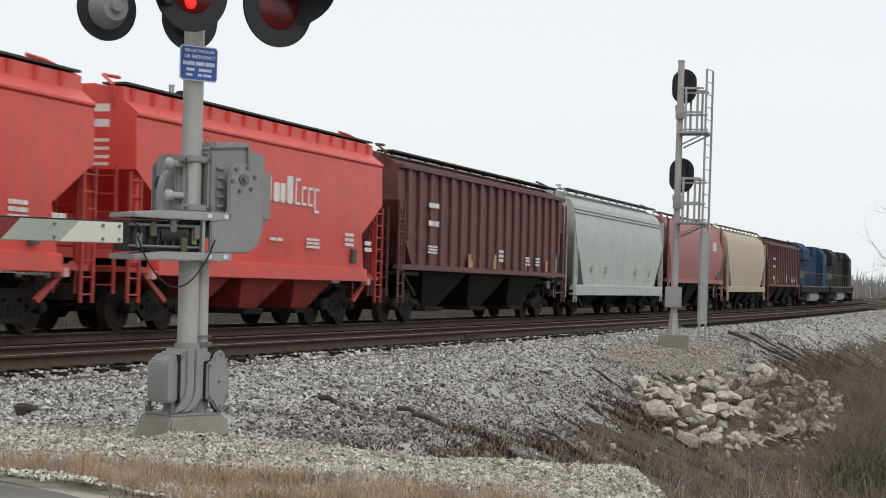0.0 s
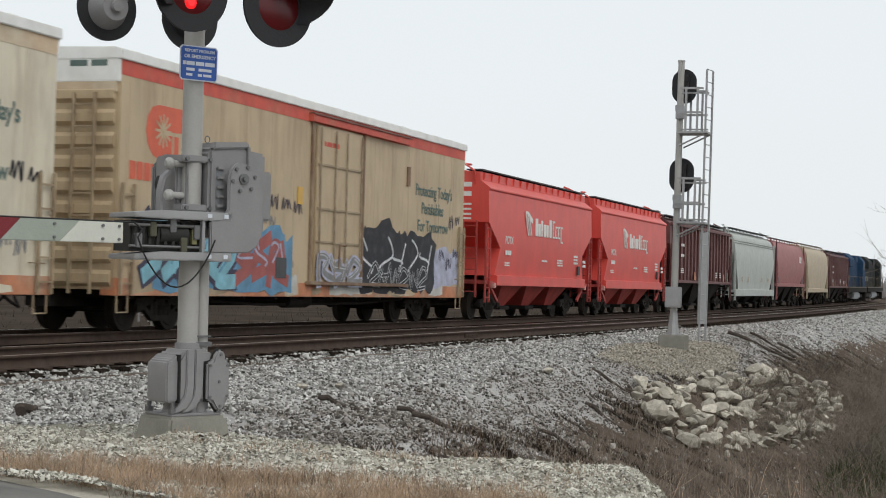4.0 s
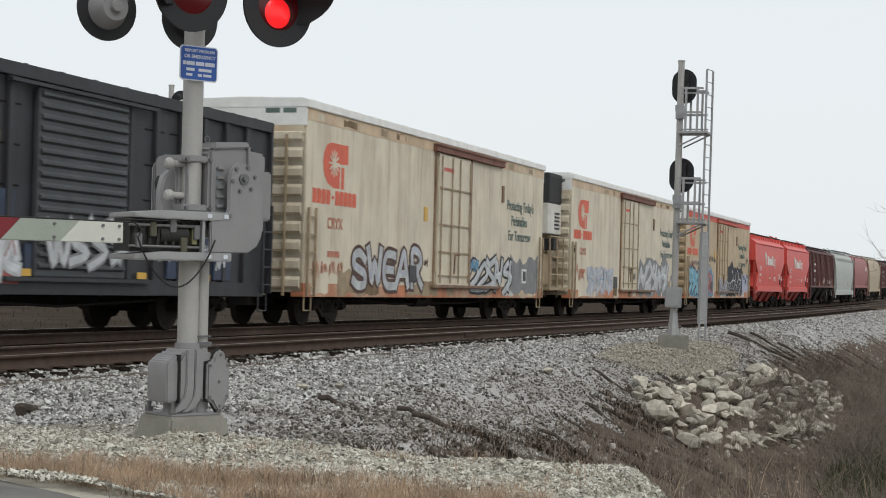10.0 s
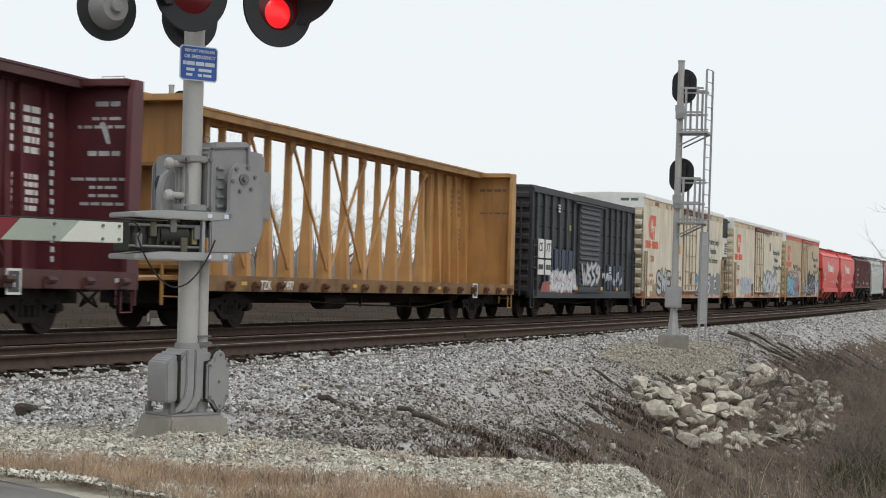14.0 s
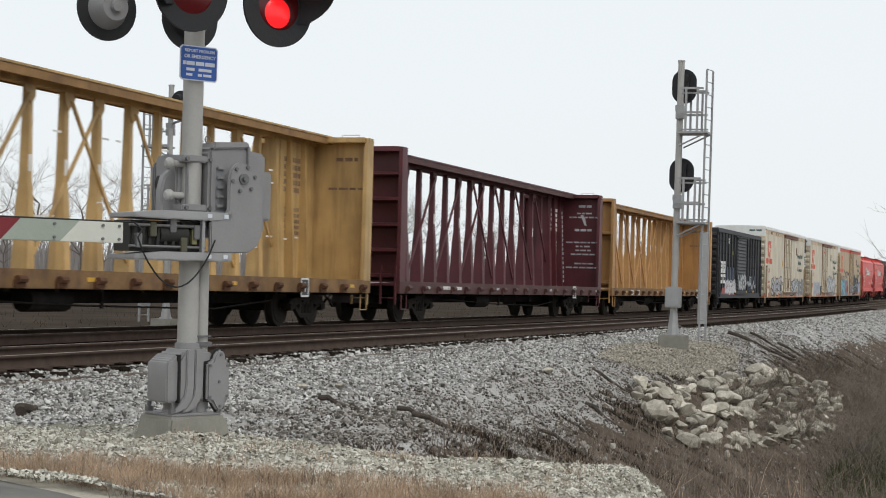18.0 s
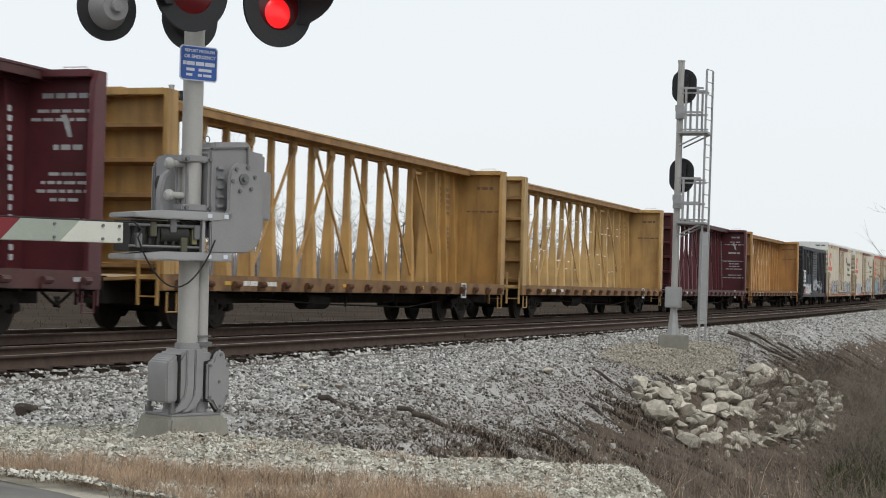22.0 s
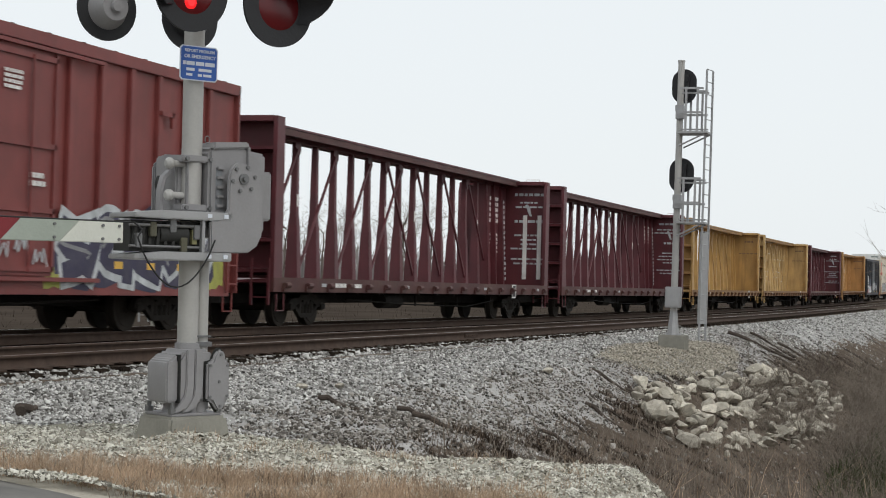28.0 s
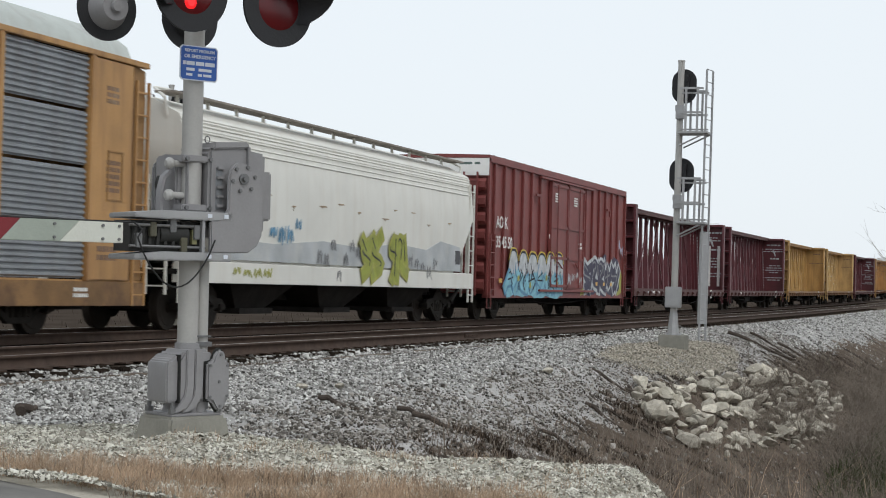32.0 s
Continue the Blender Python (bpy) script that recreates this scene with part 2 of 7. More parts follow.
M["soil"] = surf("dry_winter_ground", (.125, .1, .08), .95, var=.35, scale=.8, fine=22, bump=.9, dirt=(.045, .034, .027), amount=.85, dscale=.9, streak=(1.6, .45, 1))
M["ballast"] = surf("crushed_grey_stone_bed", (.36, .35, .335), .95, var=.25, scale=1.2, fine=26, bump=1.0, dirt=(.12, .105, .09), amount=.5, dscale=.8)
M["gravel"] = surf("pale_limestone_gravel_bed", (.42, .39, .33), .95, var=.2, scale=1.2, fine=40, bump=.9, dirt=(.2, .17, .13), amount=.4, dscale=1.1)
M["stone_bank"] = pebble("crushed_grey_stone", (.085, .077, .068), (.95, .935, .895), (.5, .485, .455))
M["stone_pad"] = pebble("pale_limestone_gravel", (.27, .245, .205), (.98, .95, .84), (.73, .7, .6))
M["boulder"] = surf("pale_limestone_boulder", (.47, .435, .365), .9, var=.25, scale=2.5, fine=18, bump=.6, dirt=(.17, .14, .11), amount=.5, rand=.32)
M["straw"] = surf("dry_straw_grass", (.46, .34, .24), .9, var=.35, scale=3, bump=0)
M["straw_brown"] = surf("brown_dead_weeds", (.19, .146, .113), .9, var=.35, scale=2, bump=0)
M["twig"] = surf("grey_dead_twigs", (.235, .2, .165), .9, var=.3, scale=3, bump=0)
M["twig_dark"] = surf("dark_brush_twigs", (.135, .11, .09), .9, var=.3, scale=3, bump=0)
M["bark"] = surf("grey_brown_bark", (.15, .125, .108), .9, var=.25, scale=5, bump=.3)
# distance haze is put into the colour: paler than near twigs and bark
M["far_wood"] = surf("bare_woodland_haze_tint", (.27, .25, .24), 1, var=.2, scale=.2, bump=0)
M["track_bed"] = surf("oily_dark_track_bed", (.04, .031, .025), .95, var=.3, scale=3, fine=24, bump=1.0, dirt=(.085, .068, .054), amount=.4)
M["weed_dark"] = surf("dark_gully_weeds", (.045, .034, .027), .95, var=.3, scale=2, bump=0)
M["stone_dirty"] = pebble("muddy_crushed_stone", (.06, .05, .042), (.6, .56, .51), (.27, .245, .215))
M["stone_tan"] = pebble("tan_fine_gravel", (.32, .285, .23), (.72, .66, .55), (.54, .49, .405))
M["gravel_tan"] = surf("tan_fine_gravel_bed", (.25, .22, .175), .95, var=.2, scale=2, fine=30, bump=.8)
M["field_weed"] = surf("dull_field_weeds", (.07, .055, .044), .95, var=.3, scale=1, bump=0)
M["field"] = surf("dull_field_grass", (.062, .05, .041), .95, var=.25, scale=.3, bump=0)
M["log"] = surf("rotted_wood", (.08, .066, .056), .9, var=.3, scale=6, bump=.5)
for k, c in dict(g_blue=(.12, .28, .43), g_cyan=(.22, .47, .56), g_white=(.66, .68, .70), g_grey=(.23, .23, .235), g_black=(.018, .018, .024), g_red=(.36, .1, .09),
                 g_brown=(.09, .045, .035), g_lime=(.31, .34, .055), g_violet=(.045, .04, .075), g_lilac=(.45, .46, .58), g_yellow=(.62, .47, .06), g_olive=(.36, .36, .08), g_pale=(.5, .52, .53)).items():
    M[k] = surf("spray_paint_" + k[2:], c, .7, var=.22, scale=2.5, dirt=tuple(.45 * v + .07 for v in c), amount=.7, dscale=2.6)


# ---------------------------------------------------------------- mesh building
class Geo:
    def __init__(self):
        self.v, self.f = [], []

    def add(self, vs, fs):
        o = len(self.v)
        self.v += [tuple(p) for p in vs]
        self.f += [tuple(o + i for i in q) for q in fs]
        return self

    def box(self, x, y, z, sx, sy, sz):
        """A box by its middle and its size."""
        a, b, c = sx / 2, sy / 2, sz / 2
        vs = [(x + i * a, y + j * b, z + k * c) for i in (-1, 1) for j in (-1, 1) for k in (-1, 1)]
        return self.add(vs, [(0, 1, 3, 2), (4, 6, 7, 5), (0, 4, 5, 1), (2, 3, 7, 6), (0, 2, 6, 4), (1, 5, 7, 3)])

    def span(self, x0, x1, y0, y1, z0, z1):
        return self.box((x0 + x1) / 2, (y0 + y1) / 2, (z0 + z1) / 2, abs(x1 - x0), abs(y1 - y0), abs(z1 - z0))

    def cyl(self, p, q, r, r2=None, n=10):
        p, q = Vector(p), Vector(q)
        r2 = r if r2 is None else r2
        d = (q - p).normalized()
        a = d.orthogonal().normalized()
        b = d.cross(a)
        vs, fs = [], []
        for i in range(n):
            w = 2 * math.pi * i / n
            e = a * math.cos(w) + b * math.sin(w)
            vs += [p + e * r, q + e * r2]
        for i in range(n):
            j = (i + 1) % n
            fs.append((2 * i, 2 * j, 2 * j + 1, 2 * i + 1))
        fs += [tuple(2 * i for i in reversed(range(n))), tuple(2 * i + 1 for i in range(n))]
        return self.add(vs, fs)

    def tube(self, pts, r, n=6):
        """A bent rod in one piece."""
        ps = [Vector(p) for p in pts]
        vs, side = [], None
        for i, p in enumerate(ps):
            d = ((ps[i] - ps[i - 1]).normalized() if i else Vector()) + ((ps[i + 1] - ps[i]).normalized() if i + 1 < len(ps) else Vector())
            d = d.normalized() if d.length > 1e-6 else Vector((0, 0, 1))
            side = d.orthogonal().normalized() if side is None else (side - d * side.dot(d)).normalized()
            up = d.cross(side)
            vs += [p + (side * math.cos(6.2832 * k / n) + up * math.sin(6.2832 * k / n)) * r for k in range(n)]
        fs = [(i * n + k, i * n + (k + 1) % n, (i + 1) * n + (k + 1) % n, (i + 1) * n + k) for i in range(len(ps) - 1) for k in range(n)]
        last = (len(ps) - 1) * n
        return self.add(vs, fs + [tuple(reversed(range(n))), tuple(range(last, last + n))])

    def prism(self, pts, axis, a, b):
        """An outline, extruded along x (pts are y, z), y (x, z) or z (x, y)."""
        put = {'x': lambda u, w, t: (t, u, w), 'y': lambda u, w, t: (u, t, w), 'z': lambda u, w, t: (u, w, t)}[axis]
        n = len(pts)
        vs = [put(u, w, a) for u, w in pts] + [put(u, w, b) for u, w in pts]
        fs = [tuple(reversed(range(n))), tuple(range(n, 2 * n))] + [(i, (i + 1) % n, n + (i + 1) % n, n + i) for i in range(n)]
        return self.add(vs, fs)

    def mesh(self, name, bevel=0., smooth=35):
        me = bpy.data.meshes.new(name)
        me.from_pydata(self.v, [], self.f)
        bm = bmesh.new()
        bm.from_mesh(me)
        bmesh.ops.recalc_face_normals(bm, faces=bm.faces)
        if bevel:
            edges = [e for e in bm.edges if len(e.link_faces) == 2 and e.calc_face_angle(0) > .6]
            bmesh.ops.bevel(bm, geom=edges, offset=bevel, segments=2, affect='EDGES', clamp_overlap=True)
        for f in bm.faces:
            f.smooth = smooth > 0
        bm.to_mesh(me)
        bm.free()
        if smooth:
            me.set_sharp_from_angle(angle=radians(smooth))
        return me


def part(name, geo, material, parent, label="", at=None, bevel=0., smooth=35):
    """Links a mesh as one part of a thing. geo: a Geo, or a mesh that is shared."""
    me = geo.mesh(name, bevel, smooth) if isinstance(geo, Geo) else geo
    if not me.materials:
        me.materials.append(material)
    ob = new(name, me)
    ob.parent = parent
    if at is not None:
        ob.matrix_basis = at
    if label:
        ob["label"] = label
    return ob


def thing(name, m, label, category, group="", kind=""):
    ob = new(name)
    ob.empty_display_size = .3
    ob.matrix_basis = m
    return tagged(ob, label, category, group, kind)


def solo(name, geo, material, m, label, category, group="", kind="", bevel=0., smooth=35):
    """A thing of one mesh."""
    ob = part(name, geo, material, None, "", m, bevel, smooth)
    return tagged(ob, label, category, group, kind)


def lettering(name, words, size, x, y, z, material, parent, m=None, spread=1.0, label=""):
    """Painted words on a side that faces -y; x, z: the lower left corner."""
    cu = bpy.data.curves.new(name, 'FONT')
    cu.body, cu.size, cu.extrude, cu.space_character, cu.offset = words, size, .002, spread, size * .018
    tmp = bpy.data.objects.new(name, cu)
    me = bpy.data.meshes.new_from_object(tmp)
    bpy.data.objects.remove(tmp)
    me.materials.clear()
    me.materials.append(material)
    ob = new(name, me)
    ob.parent = parent
    ob.matrix_basis = pose(x, y, z, 90, 0, 0) if m is None else m
    if label:
        ob["label"] = label
    return ob


def raw_mesh(name, verts, faces, material, smooth=False):
    """A mesh from arrays; faces of one size."""
    me = bpy.data.meshes.new(name)
    verts, faces = np.asarray(verts, np.float32), np.asarray(faces, np.int32)
    k = faces.shape[1]
    me.vertices.add(len(verts))
    me.vertices.foreach_set("co", verts.ravel())
    me.loops.add(faces.size)
    me.loops.foreach_set("vertex_index", faces.ravel())
    me.polygons.add(len(faces))
    me.polygons.foreach_set("loop_start", np.arange(0, faces.size, k, dtype=np.int32))
    if smooth:
        me.polygons.foreach_set("use_smooth", np.ones(len(faces), bool))
    me.update(calc_edges=True)
    me.validate()
    me.materials.append(material)
    return me
# ---------------------------------------------------------------- ground
def steps(*runs):
    out = []
    for a, b, s in runs:
        out += list(np.arange(a, b, s))
    return np.array(out + [runs[-1][1]])


def sheet(name, xs, ys, fz, material, label, keep=None):
    gx, gy = np.meshgrid(xs, ys, indexing='ij')
    z = fz(gx, gy)
    verts = np.stack([gx.ravel(), gy.ravel(), z.ravel()], 1)
    i, j = np.meshgrid(np.arange(len(xs) - 1), np.arange(len(ys) - 1), indexing='ij')
    a = (i * len(ys) + j).ravel()
    faces = np.stack([a, a + len(ys), a + len(ys) + 1, a + 1], 1)
    if keep is not None:
        mid = verts[faces].mean(1)
        faces = faces[keep(mid[:, 0], mid[:, 1])]
    ob = new(name, raw_mesh(name, verts, faces, material, True))
    return tagged(ob, label, name.split("_")[0], kind="structure")


sheet("ground", steps((-3000, -200, 400), (-200, -20, 30), (-20, 4, 2), (4, 30, .25), (30, 70, .5), (70, 130, 2), (130, 400, 15), (400, 4000, 400)),
      steps((-3000, -200, 400), (-200, -20, 30), (-20, 1, 1), (1, 13, .25), (13, 26, 1), (26, 150, 10), (150, 4000, 300)),
      ground_z, M["soil"], "brown dry winter ground with ditch and field")


def bed_edge(x):
    """The ragged lower limit of the grey stone, across the line."""
    return np.interp(x, [-20, 6, 11.2, 13, 18, 24, 30, 36, 44, 52, 70, 120], [4.0, 4.6, 5.4, 5.5, 5.5, 6.0, 6.7, 6.9, 6.4, 6.7, 6.8, 6.2]) + .4 * wob(x, x * 0, 1.3, 1) + .25 * wob(x, x * 0, 4.1, 2)


def bed_z(x, y):
    lift = np.clip((y - bed_edge(x)) / .8, -1, 1) * .05 + .02 * wob(x, y, 3.1, 4)
    crown = np.interp(y, [10.2, 11.0, 18.2, 18.6], [0, -.1, -.1, 0])
    return ground_z(x, y) + lift + crown


sheet("ballast_bed", steps((-30, 4, 2), (4, 60, .3), (60, 130, 1), (130, 420, 10)), steps((3.6, 12, .25), (12, 19, .5)), bed_z, M["ballast"],
      "grey crushed-stone ballast bed under two tracks")


def pad_z(x, y):
    edge = 11.05 + .2 * wob(y, y * 0, 1.4, 3) + np.clip((y - 5) * .5, 0, 1)
    lift = np.clip((edge - x) / .6, -1, 1) * .045 + .01 * wob(x, y, 4, 1)
    # gravel heaped before the footing
    heap = .065 * np.exp(-((x - 9.68) ** 2 + (y - 4.82) ** 2) / .09)
    return ground_z(x, y) + lift + heap


sheet("gravel_shoulder", steps((5, 13.2, .15)), steps((-3, 8.2, .2)), pad_z, M["gravel"], "pale limestone gravel shoulder beside the road")

# the road crosses the line at a slant
ROAD_A = radians(70)
ROAD_D = Vector((math.cos(ROAD_A), math.sin(ROAD_A), 0))
ROAD_N = Vector((math.sin(ROAD_A), -math.cos(ROAD_A), 0))


def road_mesh():
    edge = Vector((7.66, 4.75, 0))
    vs, fs = [], []
    us, ws = np.arange(-40, 6.1, .5), [0, -.15, -.5, -1.5, -3, -5, -6.8]
    for u in us:
        for w in ws:
            p = edge + ROAD_D * u + ROAD_N * (w + (.05 * math.sin(u * 3.3) + .04 * math.sin(u * 7.1) if w == 0 else 0))
            vs.append((p.x, p.y, float(ground_z(p.x, p.y)) + (.08 if w < -.2 else .05 if w < 0 else .0) + (.07 if w < -1 else 0)))
    n = len(ws)
    for i in range(len(us) - 1):
        for j in range(n - 1):
            a = i * n + j
            fs.append((a, a + n, a + n + 1, a + 1))
    return raw_mesh("road", vs, fs, M["asphalt"], True)


tagged(new("road", road_mesh()), "pale worn asphalt road with a crumbling edge", "road", kind="structure")

sheet("field", steps((-200, 20, 20), (20, 130, 5), (130, 420, 20)), steps((18.9, 30, .6), (30, 150, 10)), lambda x, y: ground_z(x, y) + np.clip((y - 19) * .1, 0, .14), M["field"],
      "dull brown winter field beyond the tracks")
sheet("track_bed", steps((-30, 10, 5), (10, 60, .5), (60, 130, 2), (130, 420, 10)), steps((11.3, 18.2, .3)), lambda x, y: bed_z(x, y) + .02 + .015 * wob(x, y, 2.3, 7), M["track_bed"],
      "dark oily crushed stone between the ties")

# ---------------------------------------------------------------- tracks
RAIL = [(-.07, -.172), (.07, -.172), (.07, -.158), (.012, -.14), (.012, -.045), (.036, -.035), (.036, -.006), (.028, 0), (-.028, 0), (-.036, -.006), (-.036, -.035), (-.012, -.045), (-.012, -.14), (-.07, -.158)]
RAIL_XS = list(range(-40, 130, 4)) + list(range(130, 420, 15))


def rail_mesh():
    n = len(RAIL)
    vs = [(x, u, w + float(rise(x))) for x in RAIL_XS for u, w in RAIL]
    fs, mats = [], []
    for i in range(len(RAIL_XS) - 1):
        for k in range(n):
            fs.append((i * n + k, i * n + (k + 1) % n, (i + 1) * n + (k + 1) % n, (i + 1) * n + k))
            mats.append(1 if k == 7 else 0)
    me = raw_mesh("rail", vs, fs, M["rail"])
    me.materials.append(M["rail_top"])
    me.polygons.foreach_set("material_index", mats)
    return me


RAIL_ME = rail_mesh()
track_things = []
for yc, lab in ((Y_NEAR, "empty railway track, rusty rails on dark timber ties"), (Y_FAR, "railway track that carries the freight train")):
    tr = thing("railway_track", pose(0, yc, 0), lab, "track", kind="structure")
    track_things.append(tr)
    for s in (-1, 1):
        part("rail", RAIL_ME, M["rail"], tr, at=pose(0, s * GAUGE / 2, 0))

# ---------------------------------------------------------------- loose stones
CUBE = np.array([(i, j, k) for k in (-1, 1) for i, j in ((-1, -1), (1, -1), (1, 1), (-1, 1))]) * .62
CUBE_F = np.array([(4, 5, 6), (4, 6, 7)] + [t for q in range(4) for t in ((q, (q + 1) % 4, 4 + (q + 1) % 4), (q, 4 + (q + 1) % 4, 4 + q))])


PYR = np.array([(-1, -1, -.5), (1, -1, -.5), (1, 1, -.5), (-1, 1, -.5), (.1, -.1, .7)]) * .75
PYR_F = np.array([(0, 1, 4), (1, 2, 4), (2, 3, 4), (3, 0, 4)])


def stones(name, px, py, fz, size, material, label, rng, spread=.35, sink=.25, lump=(CUBE, CUBE_F)):
    """Many loose stones as one mesh: angular lumps, each turned and squeezed its own way."""
    n = len(px)
    r = size * np.exp(rng.normal(0, spread, n))
    body, tris = lump
    k = len(body)
    dirs = body[None] * (1 + rng.uniform(-.45, .3, (n, k, 3)))
    dirs = dirs * np.stack([rng.uniform(.8, 1.25, n), rng.uniform(.65, 1.0, n), rng.uniform(.5, .85, n)], 1)[:, None]
    q = rng.normal(size=(n, 4)) * np.array([1, .35, .35, 1])
    q /= np.linalg.norm(q, axis=1, keepdims=True)
    w, x, y, z = q.T
    R = np.stack([1 - 2 * (y * y + z * z), 2 * (x * y - z * w), 2 * (x * z + y * w), 2 * (x * y + z * w), 1 - 2 * (x * x + z * z), 2 * (y * z - x * w),
                  2 * (x * z - y * w), 2 * (y * z + x * w), 1 - 2 * (x * x + y * y)], 1).reshape(n, 3, 3)
    vs = np.einsum('nij,nkj->nki', R, dirs) * r[:, None, None]
    vs += np.stack([px, py, fz(px, py) + r * (.5 - sink)], 1)[:, None]
    fs = tris[None] + (np.arange(n) * k)[:, None, None]
    ob = new(name, raw_mesh(name, vs.reshape(-1, 3), fs.reshape(-1, 3), material))
    return tagged(ob, label, "stones", kind="stuff")


rng = np.random.default_rng(4)


def scatter(n, x0, x1, y0, y1, power=1.0):
    u = rng.random(n)
    return x0 + (x1 - x0) * u ** power, rng.uniform(y0, y1, n)


# bank ballast, densest where the camera is nearest
px, py = scatter(150000, 10.5, 62, 4.6, 11.5, 1.7)
keep = (py < 11.45) & (py > bed_edge(px) - .35 + rng.normal(0, .25, len(px))) & ((px > 13.5) | (py > 5.4))
keep &= ((px - 41.0) / 6.6) ** 2 + ((py - 7.75) / .9) ** 2 > 1
px, py = px[keep], py[keep]
muddy = py - bed_edge(px) + .55 * wob(px, py, .8, 2) + rng.normal(0, .3, len(px)) < np.interp(px, [12, 14, 17, 24, 30, 42, 55], [-.2, 1.2, 1.65, 1.45, .9, .9, 1.6])
stones("ballast_stones", px[~muddy], py[~muddy], bed_z, np.interp(px[~muddy], [11, 18, 40], [.0135, .0175, .0205]), M["stone_bank"], "angular grey ballast stones on the track bank", rng)
stones("muddy_ballast", px[muddy], py[muddy], bed_z, np.interp(px[muddy], [11, 18, 40], [.0135, .0175, .0205]), M["stone_dirty"], "muddy dark stones low on the track bank", rng)
px, py = scatter(9000, 12.5, 60, 10.9, 11.32, 1.5)
stones("shoulder_stones", px, py, lambda x, y: rise(x) - .2 - (11.3 - y) * .22, .024, M["stone_bank"], "grey stones heaped against the tie ends", rng)
# a hump of finer tan gravel at the signal's foot
px, py = scatter(56000, 33, 49, 6.6, 8.9)
keep = ((px - 41.0) / 6.8) ** 2 + ((py - 7.75) / .95) ** 2 < 1 + rng.normal(0, .1, len(px))
stones("tan_gravel", px[keep], py[keep], lambda x, y: bed_z(x, y) + .02, .017, M["stone_tan"], "fine tan gravel heaped below the signal", rng, lump=(PYR, PYR_F))
px, py = scatter(2600, 13, 60, 3.6, 8.0, 1.3)
stones("fallen_ballast", px, py, lambda x, y: ground_z(x, y) + .0, .03, M["stone_dirty"], "grey stones rolled down the brown bank", rng)
px, py = scatter(3000, 16, 60, 13.4, 16.0, 1.3)
stones("ballast_between_tracks", px, py, bed_z, .035, M["stone_bank"], "grey ballast stones between the tracks", rng)
px, py = scatter(225000, 7.4, 11.9, 1.9, 7.4)
d = (px - 7.66) * ROAD_N.x + (py - 4.75) * ROAD_N.y
keep = (d > -.16 - rng.exponential(.15, len(px))) & (px < 11.2 + np.clip((py - 5) * .5, 0, 1) + rng.normal(0, .12, len(px)))
stones("gravel_stones", px[keep], py[keep], lambda x, y: pad_z(x, y) + np.clip(.05 - .3 * ((x - 7.66) * ROAD_N.x + (y - 4.75) * ROAD_N.y), 0, .05), .0068, M["stone_pad"], "pale limestone gravel on the road shoulder", rng, spread=.5, lump=(PYR, PYR_F))
px, py = scatter(26000, 58, 140, 5.2, 11.4, 1.3)
stones("far_ballast_stones", px, py, bed_z, .028, M["stone_bank"], "grey ballast stones farther along the bank", rng)
px, py = scatter(260, 7.9, 12.0, 4.6, 8.2)
stones("scattered_larger_stones", px, py, lambda x, y: np.maximum(pad_z(x, y), bed_z(x, y)), .015, M["stone_pad"], "larger pale stones among the gravel", rng)
# ---------------------------------------------------------------- crossing signal with its gate
flashers = []


